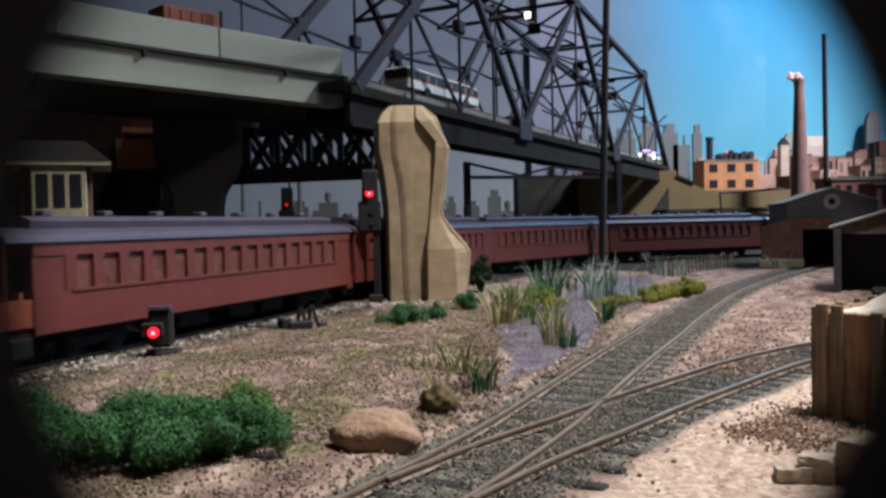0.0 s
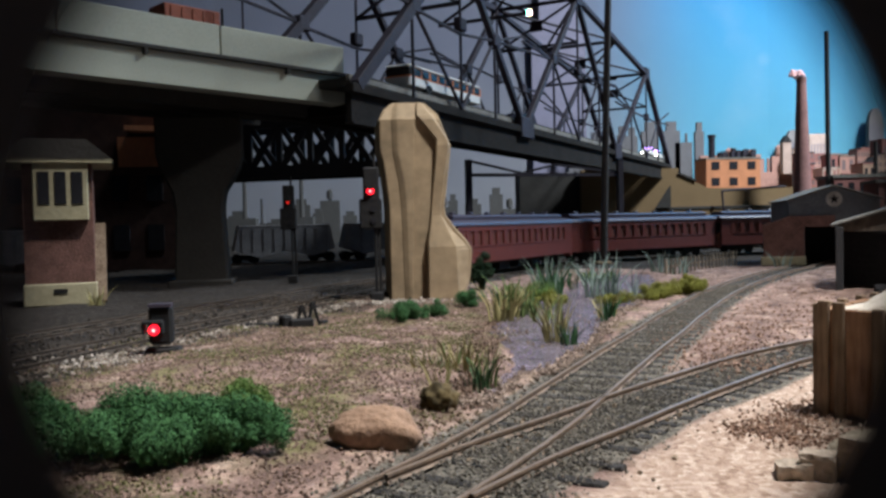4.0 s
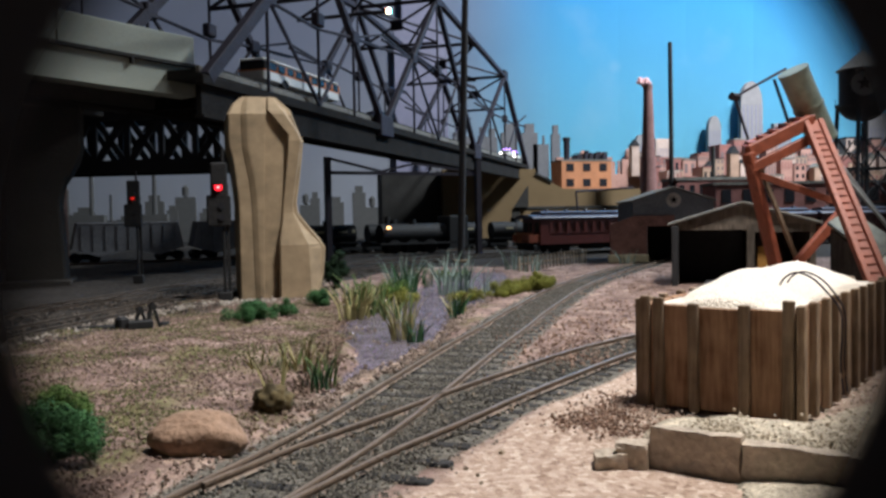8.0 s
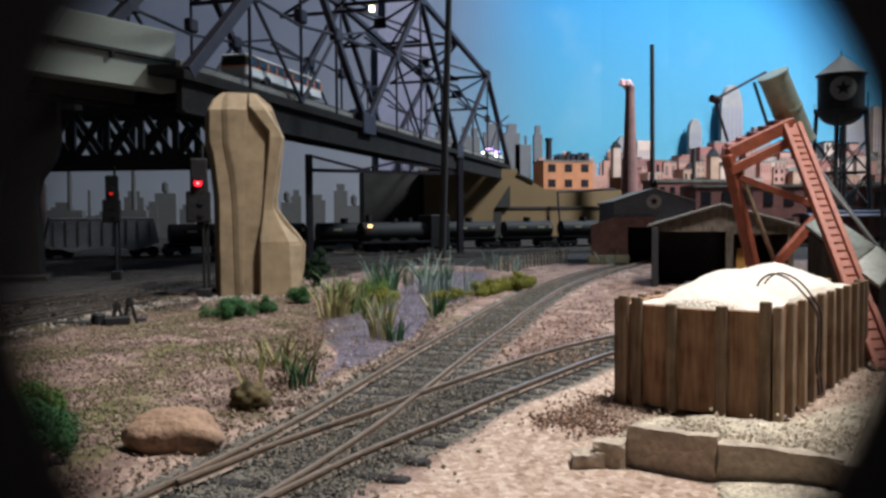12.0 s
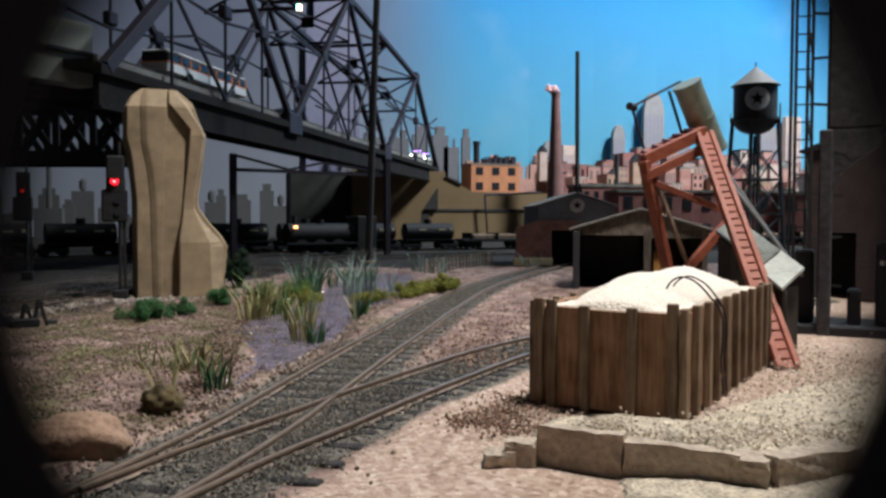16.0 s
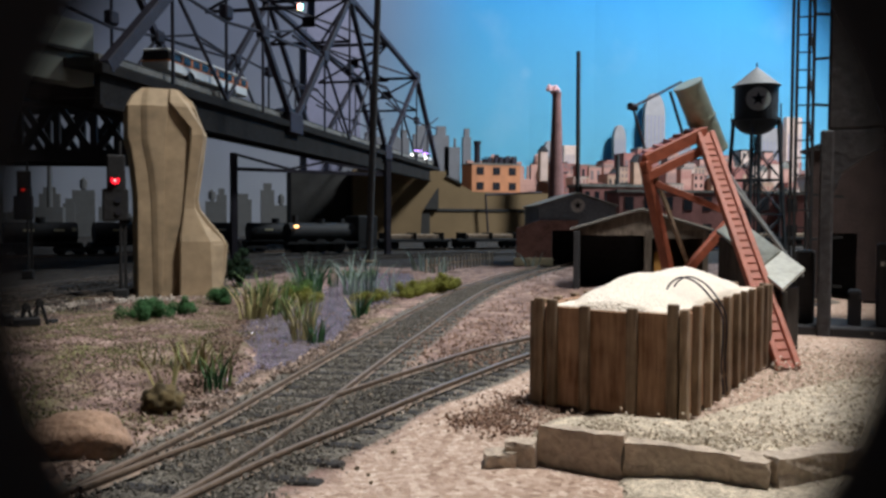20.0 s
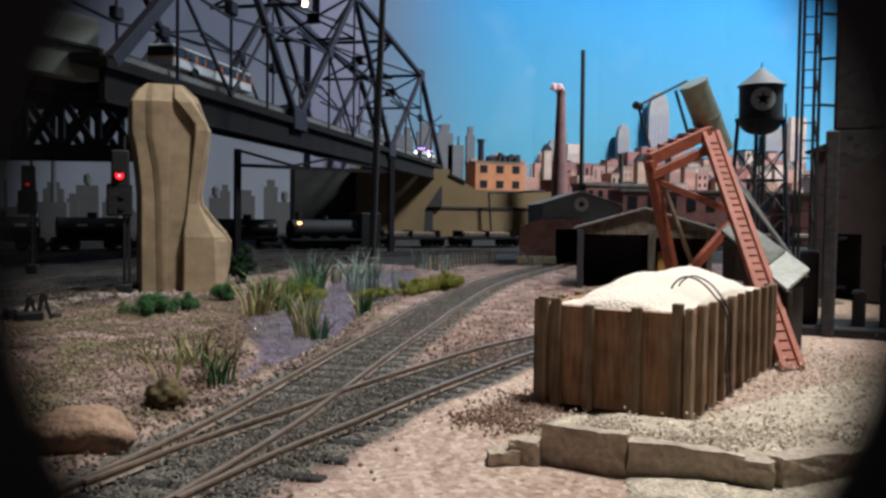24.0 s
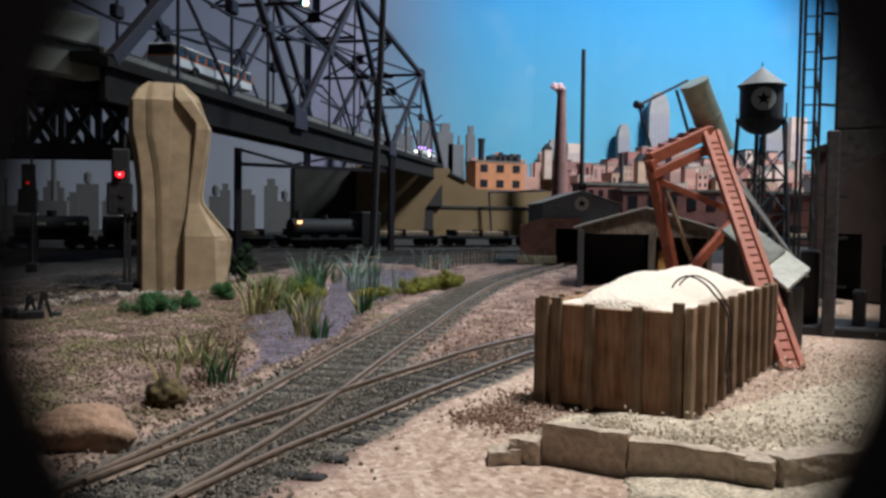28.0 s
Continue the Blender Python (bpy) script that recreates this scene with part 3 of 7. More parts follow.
# ---- concrete pier ----
def pier():
    """Moulded pier: a recessed back slab, a tapering pilaster, a waisted left cheek and a stepped right flank."""
    ob = thing("bridge_pier", "tan concrete bridge pier with a moulded waist and centre groove", "pier", turned(-0.011, 0.441, 0, 8))
    mm = 0.001
    # edges of the mouldings: (height, offset) in millimetres
    cheek = ((-2, -18.6), (52, -18.6), (74, -21.0), (81, -23.0), (97, -22.8), (103, -19.8), (107, -15.5))
    pil_l = ((-2, -8.9), (50, -9.8), (64, -11.0), (80, -14.0), (98, -14.2), (107, -13.0))
    pil_r = ((-2, -5.9), (37, -5.4), (75, -4.2), (99, -2.9), (107, -2.0))
    inner = ((-2, 1.9), (30, 2.2), (42, 4.2), (48, 4.6), (75, 7.4), (86, 8.1), (99, -2.2), (107, -1.6))
    front = ((-2, 18.2), (28, 17.2), (31, 15.6), (45, 9.8), (50, 9.6), (83, 14.4), (86, 13.6), (100, 4.6), (107, 1.0))
    outer = ((-2, 23.0), (12, 26.0), (26, 27.3), (31, 24.4), (38, 18.6), (45, 13.6), (50, 12.9), (62, 14.6), (83, 17.0), (87, 15.2), (93, 12.8), (101, 10.2), (107, 4.0))
    lean = ((-2, 0.0), (97, 0.0), (107, 8.0))
    step = ((-2, -3.6), (28, -3.2), (31, -2.4), (46, 1.2), (52, 1.2), (83, -1.4), (87, -1.0), (98, -0.4), (107, 7.6))
    levels = (-2, 12, 20, 26, 28, 31, 34, 38, 42, 45, 48, 50, 56, 62, 68, 75, 80, 83, 86, 90, 93, 97, 99, 101, 103, 105, 107)

    def read(curve, z):
        return float(np.interp(z, [c[0] for c in curve], [c[1] for c in curve]))

    def loft(name, section):
        """A closed moulding: the section gives (offset, depth) in millimetres at every height."""
        bm = bmesh.new()
        rings = [[bm.verts.new((x * mm, y * mm, z * mm)) for x, y in section(z)] for z in levels]
        n = len(rings[0])
        for a, b in zip(rings[:-1], rings[1:]):
            for i in range(n):
                bm.faces.new((a[i], a[(i + 1) % n], b[(i + 1) % n], b[i]))
        bm.faces.new(rings[0][::-1])
        bm.faces.new(rings[-1])
        bmesh.ops.recalc_face_normals(bm, faces=bm.faces)
        part(name, bm, CONCRETE, ob)

    def slab(z):
        a, b, y = read(cheek, z), read(outer, z), 2.8 + read(lean, z) * 0.8
        return [(a + 1.0, 40), (a + 1.0, y), (b - 1.2, y), (b - 1.2, 40)]

    def cheek_ring(z):
        a, b, y = read(cheek, z), read(pil_l, z), 2.1 + read(lean, z)
        return [(a, 38), (a, y + 3.2), (a + 1.6, y + 0.6), (b + 0.6, y), (b + 0.6, 16)]

    def pilaster(z):
        a, b, y = read(pil_l, z), read(pil_r, z), 0.2 + read(lean, z)
        return [(a - 1.4, 14), (a - 1.4, y + 1.6), (a + 1.0, y + 0.2), (a + 2.0, y), (b - 0.4, y), (b, y + 0.5), (b, 14)]

    def flank(z):
        a, b, c, y = read(inner, z), read(front, z), read(outer, z), read(step, z)
        return [(a, 36), (a, y + 0.5), (a + 0.5, y), (max(b, a + 1.0), y + 0.2), (max(c, a + 2.0), y + 7.5), (max(c, a + 2.0), 38)]

    loft("shaft", slab)
    loft("cheek", cheek_ring)
    loft("pilaster", pilaster)
    loft("flank", flank)


pier()


# ---- approach span ----
NEARER = Matrix.Translation((0.005, 0.001, 0.04)) @ Matrix.Scale(0.85, 4) @ Matrix.Translation((-0.005, -0.001, -0.04))


def approach():
    h = 46.25
    m = NEARER @ turned(-0.268, 0.567, 0, h)
    ob = thing("approach_span", "grey-green concrete road viaduct span with a deep parapet", "viaduct", m)
    part("girder", prism([(-0.75, 0.152), (0.258, 0.152), (0.258, 0.178), (-0.75, 0.178)], 0.02), GIRDER, ob)
    part("ledge", box(1.012, 0.006, 0.0035, Matrix.Translation((-0.244, -0.001, 0.1765)), 0.0006), DARK_SHADED, ob)
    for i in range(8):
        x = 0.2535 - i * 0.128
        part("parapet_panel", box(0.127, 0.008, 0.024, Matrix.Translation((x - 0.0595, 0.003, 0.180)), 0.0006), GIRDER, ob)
        part("bracket", box(0.003, 0.004, 0.006, Matrix.Translation((x - 0.06, -0.002, 0.172)), 0.0005), DARK_SHADED, ob)
    # Deck and stringers coloured near-black for the shade beneath the viaduct.
    part("deck", box(1.0, 0.16, 0.012, Matrix.Translation((-0.25, 0.095, 0.165))), DARK_SHADED, ob)
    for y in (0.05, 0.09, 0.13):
        part("stringer", box(1.0, 0.008, 0.02, Matrix.Translation((-0.25, y, 0.145))), DARK_SHADED, ob)
    part("far_parapet", box(1.0, 0.008, 0.05, Matrix.Translation((-0.25, 0.175, 0.152))), GIRDER, ob)
    part("lamp_post", rod((0.156, 0.006, 0.2), (0.156, 0.006, 0.29), 0.0009), STEEL, ob)


approach()


def lorry():
    """A tall box lorry on the viaduct, of which the parapet leaves the upper body in view."""
    ob = thing("box_lorry", "reddish brown box lorry on the viaduct behind the parapet", "lorry", NEARER @ turned(-0.268, 0.567, 0, 46.25) @ Matrix.Translation((0.094, 0.034, 0.177)))
    part("box_body", box(0.050, 0.026, 0.036, Matrix.Translation((0.025, 0, 0.008)), 0.0008), RUST, ob, "reddish brown box body")
    for i in range(5):
        part("side_rib", box(0.0010, 0.0272, 0.032, Matrix.Translation((0.006 + i * 0.0095, 0, 0.010))), RUST, ob)
    part("cab", box(0.013, 0.024, 0.028, Matrix.Translation((0.058, 0, 0.006)), 0.002), BLACK, ob, "dark cab")
    part("exhaust_stack", rod((0.0535, -0.010, 0.010), (0.0535, -0.010, 0.048), 0.0012), BLACK, ob)
    for x in (0.010, 0.018, 0.056):
        for y in (-0.011, 0.011):
            part("wheel", rod((x, y - 0.002, 0.0055), (x, y + 0.002, 0.0055), 0.0055, seg=14), BLACK, ob)


lorry()


# ---- truss bridge ----
def truss_bridge():
    ob = thing("truss_bridge", "black steel through-truss road bridge with cross bracing", "bridge", NEARER @ turned(-0.072, 0.685, 0, 63.04))
    W = 0.13
    bot, top = 0.157, [(0.205, 0.338), (0.61, 0.372), (1.05, 0.327)]
    lows = [(0.0, bot), (0.385, bot), (0.82, bot), (1.26, bot)]
    for y in (0.0, W):
        def mem(name, a, b, w=0.006, t=0.007):
            part(name, beam((a[0], y, a[1]), (b[0], y, b[1]), w, t, 0.0006), STEEL, ob)
        mem("end_post", lows[0], top[0], 0.009, 0.011)
        mem("end_post", top[2], lows[3], 0.009, 0.009)
        mem("top_chord", top[0], (0.41, 0.372), 0.008, 0.009)
        mem("top_chord", (0.41, 0.372), top[1], 0.008, 0.009)
        mem("top_chord", top[1], top[2], 0.008, 0.008)
        part("bottom_chord", beam((-0.01, y, bot - 0.002), (1.27, y, bot - 0.002), 0.008, 0.008, 0.0006), DECK, ob)
        for a, b in ((lows[1], top[0]), (lows[1], top[1]), (lows[2], top[1]), (lows[2], top[2])):
            mem("diagonal", a, b, 0.007, 0.008)
        for x, z in ((0.1, 0.245), (0.205, 0.338), (0.295, 0.25), (0.5, 0.27), (0.61, 0.372), (0.72, 0.26), (0.93, 0.24), (1.05, 0.327), (1.15, 0.24)):
            mem("hanger", (x, bot), (x, z), 0.0028, 0.0028)
        for a, b in (((0.1, 0.245), (0.205, 0.24)), ((0.5, 0.27), (0.72, 0.26)), ((0.205, 0.24), (0.295, 0.25)), ((0.93, 0.24), (1.15, 0.24))):
            mem("strut", a, b, 0.003, 0.003)
        # secondary bracing: mid nodes with plates and fans of thin members
        for (xa, za), (xb, zb), (xn, zn) in (((0.205, 0.338), (0.385, bot), (0.295, 0.250)), ((0.385, bot), (0.61, 0.372), (0.497, 0.262)), ((0.61, 0.372), (0.82, bot), (0.715, 0.265)), ((0.82, bot), (1.05, 0.327), (0.935, 0.240)), ((0.0, bot), (0.205, 0.338), (0.1025, 0.247)), ((1.05, 0.327), (1.26, bot), (1.155, 0.242))):
            part("node_plate", box(0.018, 0.0095, 0.015, Matrix.Translation((xn, y, zn - 0.0075)), 0.0015), STEEL, ob)
            low = xa if za < zb else xb
            high = xb if za < zb else xa
            mem("fan_brace", (xn, zn), (high, bot + 0.004), 0.0032, 0.0034)
            mem("fan_brace", (xn, zn), (low, min(za, zb) + 0.115), 0.0028, 0.003)
            mem("fan_brace", (xn, zn), (2 * xn - high, zn + 0.004), 0.0028, 0.003)
        for x, z in ((0.205, 0.25), (0.61, 0.265), (1.05, 0.241)):
            part("node_plate", box(0.016, 0.009, 0.014, Matrix.Translation((x, y, z - 0.007)), 0.0015), STEEL, ob)
        mem("strut", (0.295, 0.25), (0.5, 0.262), 0.0028, 0.003)
        mem("strut", (0.715, 0.265), (0.935, 0.24), 0.0028, 0.003)
        for x, z in lows[1:3]:
            part("gusset", box(0.042, 0.011, 0.026, Matrix.Translation((x, y, z - 0.012)), 0.001), STEEL, ob)
        for x, z in top:
            part("gusset", box(0.026, 0.010, 0.022, Matrix.Translation((x, y, z - 0.011)), 0.001), STEEL, ob)
        near = y < 0.05
        part("deck_girder", box(1.27, 0.005, 0.034 if near else 0.016, Matrix.Translation((0.63, y + (0.004 if near else -0.004), bot - (0.030 if near else 0.010)))), DECK, ob)
        part("flange", box(1.27, 0.009, 0.002, Matrix.Translation((0.63, y + (0.004 if near else -0.004), bot - (0.0315 if near else 0.0115)))), DECK, ob)
    # sway frames and laterals between the two trusses
    stations = [(0.205, 0.338), (0.41, 0.372), (0.61, 0.372), (0.83, 0.35), (1.05, 0.327)]
    for x, z in stations:
        part("sway_strut", beam((x, 0, z), (x, W, z), 0.004, 0.005), STEEL, ob)
        part("sway_strut", beam((x, 0, z - 0.065), (x, W, z - 0.065), 0.003, 0.004), STEEL, ob)
        for a, b in (((0, z - 0.065), (W, z)), ((W, z - 0.065), (0, z))):
            part("sway_brace", beam((x, a[0], a[1]), (x, b[0], b[1]), 0.003, 0.003), STEEL, ob)
        part("sway_plate", box(0.003, 0.02, 0.016, Matrix.Translation((x, W / 2, z - 0.041)), 0.0005), STEEL, ob)
    for (x0, z0), (x1, z1) in zip(stations[:-1], stations[1:]):
        for a, b in ((0, W), (W, 0)):
            part("lateral", beam((x0, a, z0), (x1, b, z1), 0.003, 0.003), STEEL, ob)
    part("roadway", box(1.24, W - 0.020, 0.008, Matrix.Translation((0.645, W / 2, bot + 0.006))), DARK_SHADED, ob)
    for i in range(13):
        part("floor_beam", box(0.006, W - 0.014, 0.012, Matrix.Translation((0.10 + i * 0.0935, W / 2, bot - 0.007))), DECK, ob)
    for y in (0.004, W - 0.004):
        part("kerb_rail", box(1.26, 0.004, 0.0055, Matrix.Translation((0.63, y + (0.004 if y < 0.05 else -0.004), bot + 0.0055)), 0.0006), WEATHER, ob, "pale concrete kerb")


truss_bridge()


# ---- timber sand bin and its yard ----
BIN = turned(0.0974, 0.1436, 0.0004, 41.5)  # corner nearest the camera; x along the long side, y along the front


def sand_bin():
    ob = thing("sand_bin", "weathered brown timber bin of upright boards, full of sand", "bin", BIN)
    L, F, H = 0.0795, 0.0300, 0.0216
    rng = random.Random(4)
    board = [mesh_of("board", box(0.0016, w, H, None, 0.0003), WOOD) for w in (0.0082, 0.0094, 0.0074)]
    stud = mesh_of("stud", box(0.0016, 0.0021, H + 0.0012, None, 0.0002), POST)
    wide = mesh_of("board", box(0.0014, 0.0104, H - 0.0004, None, 0.0002), WOOD)

    def side(x0, y0, deg, n):
        """Boards edge to edge along a side, with proud studs over the joints."""
        m = turned(x0, y0, 0, deg)
        d, k = 0.0, 0
        while d < n - 0.004:
            w = (0.0082, 0.0094, 0.0074)[k % 3]
            w = min(w, n - d)
            me = board[k % 3]
            piece("board", me, ob, m @ turned(0, d + w / 2, 0, rng.uniform(-0.8, 0.8)) @ Matrix.Diagonal((1, w / (0.0082, 0.0094, 0.0074)[k % 3] * 0.97, rng.uniform(0.97, 1.0), 1)))
            piece("stud", stud, ob, m @ turned(0.0014, d, -0.0005, rng.uniform(-2, 2)) @ Matrix.Rotation(rng.uniform(-0.02, 0.02), 4, "X"))
            d += w
            k += 1
        piece("stud", stud, ob, m @ turned(0.0014, n, -0.0005, 0))

    # the front: three broad boards, a pair of studs at one corner
    m = turned(0.0, F, 0, 180)
    for k, (d0, d1) in enumerate(((0.0, 0.36 * F), (0.36 * F, 0.70 * F), (0.70 * F, F))):
        piece("board", wide, ob, m @ turned(0, (d0 + d1) / 2, 0, rng.uniform(-0.6, 0.6)) @ Matrix.Diagonal((1, (d1 - d0) / 0.0104 * 0.985, 1.0 - 0.012 * (k == 1), 1)))
    for d0, hh in ((0.0, 1.03), (0.0034, 1.02), (0.36 * F, 0.975), (0.70 * F, 0.985), (F - 0.0008, 1.04)):
        piece("stud", stud, ob, m @ turned(0.0012, d0, -0.0005, rng.uniform(-1, 1)) @ Matrix.Diagonal((0.9, 1, hh, 1)) @ Matrix.Rotation(rng.uniform(-0.012, 0.012), 4, "X"))
    side(0.0, 0.0, -90, L)
    side(L, F, 90, L)
    side(L, 0.0, 0, F)
    part("floor", box(L, F, 0.002, Matrix.Translation((L / 2, F / 2, 0))), POST, ob)


sand_bin()


def heap(name, label, category, sx, sy, top, m, mat, seed, base=0.0, n=40, power=0.8):
    """A heap of loose grain: a round-topped mound with an uneven skin."""
    bm = bmesh.new()
    grid = []
    for j in range(n + 1):
        row = []
        for i in range(n + 1):
            u, v = 2 * i / n - 1, 2 * j / n - 1
            r = min(1.0, math.hypot(u * 0.95, v * 0.9))
            z = base + top * (1 - r ** 1.5) ** power * (0.9 + 0.25 * noise.noise((u * 2.2 + seed, v * 2.2, 0)))
            z += 0.0006 * abs(noise.noise((u * 9, v * 9, seed)))
            rim = max(abs(u), abs(v))
            if base:
                z = base + (z - base) * (1 - 0.55 * rim ** 6)
            if rim > 0.999 or (r > 0.985 and base == 0.0):
                z = base - 0.006
            row.append(bm.verts.new((u * sx / 2, v * sy / 2, z)))
        grid.append(row)
    for j in range(n):
        for i in range(n):
            bm.faces.new((grid[j][i], grid[j][i + 1], grid[j + 1][i + 1], grid[j + 1][i]))
    ob = part(name, bm, mat, None, label, m, True)
    return tagged(ob, label, category, kind="stuff")


heap("sand", "heap of pale dry sand filling the timber bin", "sand", 0.0784, 0.0288, 0.0068, BIN @ Matrix.Translation((0.03975, 0.015, 0)), SAND, 3, base=0.0211, power=0.6)


def hoops():
    ob = thing("wire_hoop", "pair of thin dark wire hoops hooked over the bin side", "wire", BIN)
    for x, y0, r in ((0.0185, 0.0085, 0.00022), (0.0215, 0.0080, 0.00020)):
        knots = [(x - 0.001, y0, 0.0215), (x - 0.0006, y0 - 0.0008, 0.0252), (x, y0 - 0.0032, 0.0272), (x + 0.0006, y0 - 0.0062, 0.0264), (x + 0.001, y0 - 0.0088, 0.0240), (x + 0.0014, -0.0034, 0.0195), (x + 0.0012, -0.0038, 0.0140), (x + 0.002, -0.0034, 0.0080), (x + 0.0014, -0.0044, 0.0)]
        ks = [Vector(k) for k in knots]
        path = []
        for i in range(len(ks) - 1):
            a, b, c, d = ks[max(i - 1, 0)], ks[i], ks[i + 1], ks[min(i + 2, len(ks) - 1)]
            for q in range(6):
                u = q / 6
                path.append(0.5 * (2 * b + (c - a) * u + (2 * a - 5 * b + 4 * c - d) * u * u + (3 * b - a - 3 * c + d) * u ** 3))
        bm = bmesh.new()
        rings = []
        for p0, p1 in zip(path[:-1], path[1:]):
            m, _ = along(p0, p1)
            rings.append([bm.verts.new(m @ Vector((0, r * math.cos(1.2566 * k), r * math.sin(1.2566 * k)))) for k in range(5)])
        for e, f in zip(rings[:-1], rings[1:]):
            for k in range(5):
                bm.faces.new((e[k], e[(k + 1) % 5], f[(k + 1) % 5], f[k]))
        part("wire", bm, STEEL, ob)


hoops()


def rough_block(sx, sy, sz, seed, cuts=5, amount=0.0007):
    """A broken masonry block: a divided box with a chipped, uneven skin."""
    bm = box(sx, sy, sz)
    bmesh.ops.subdivide_edges(bm, edges=bm.edges[:], cuts=cuts, use_grid_fill=True)
    for v in bm.verts:
        q = Vector((v.co.x * 260 + seed * 7.3, v.co.y * 260, v.co.z * 260))
        v.co += Vector(noise.noise_vector(q)) * amount + Vector(noise.noise_vector(q * 2.7)) * amount * 0.5
    return bm


def yard_wall():
    """Low broken masonry wall in front of the bin."""
    ob = thing("masonry_wall", "low broken grey-brown masonry wall in front of the bin", "wall")
    a, b = Vector((0.0606, 0.1262, 0)), Vector((0.0832, 0.1042, 0))
    m, n = along(a, b)
    rng = random.Random(8)
    x, k = 0.0, 0
    while x < n:
        w = min(rng.uniform(0.013, 0.019), n - x + 0.002)
        part("block", rough_block(w * 0.995, 0.0026, 0.0108 + rng.uniform(-0.0003, 0.0003), k, 6, 0.0005), WALLSTONE, ob, "", m @ Matrix.Translation((x + w / 2, 0.0013 + rng.uniform(-0.0002, 0.0002), -0.0050)))
        x += w
        k += 1
    # stepped, broken end
    for k, (dx, dy, h, w) in enumerate(((-0.0022, 0.0014, 0.0046, 0.0050), (-0.0058, 0.0022, 0.0027, 0.0050))):
        part("block", rough_block(w, 0.0042, h, 30 + k, 4, 0.0007), WALLSTONE, ob, "", turned(a.x + dx, a.y + dy, -0.0012, -30 + 14 * k))
    # corner pier and return towards the bin
    part("block", rough_block(0.0050, 0.0050, 0.0062, 40, 4, 0.0007), WALLSTONE, ob, "", turned(b.x + 0.0028, b.y + 0.0006, -0.0012, -45))
    part("block", rough_block(0.016, 0.0050, 0.0066, 41, 5, 0.0007), WALLSTONE, ob, "", turned(b.x + 0.0125, b.y + 0.0004, -0.0012, 8))


yard_wall()
heap("gravel_fill", "pale gravel and sand fill banked behind the low wall", "gravel", 0.16, 0.060, 0.0040, turned(0.142, 0.131, -0.001, 25), material("pale_gravel", (0.62, 0.54, 0.42), 0.95, vary=0.35, scale=300, fine=1500, bump=1.0), 7, n=70, power=0.5)
heap("gravel_bank", "pale gravel banked up behind the masonry wall", "gravel", 0.046, 0.028, 0.0056, turned(0.0835, 0.1260, -0.001, -49), bpy.data.materials["pale_gravel"], 9, n=40, power=0.3)


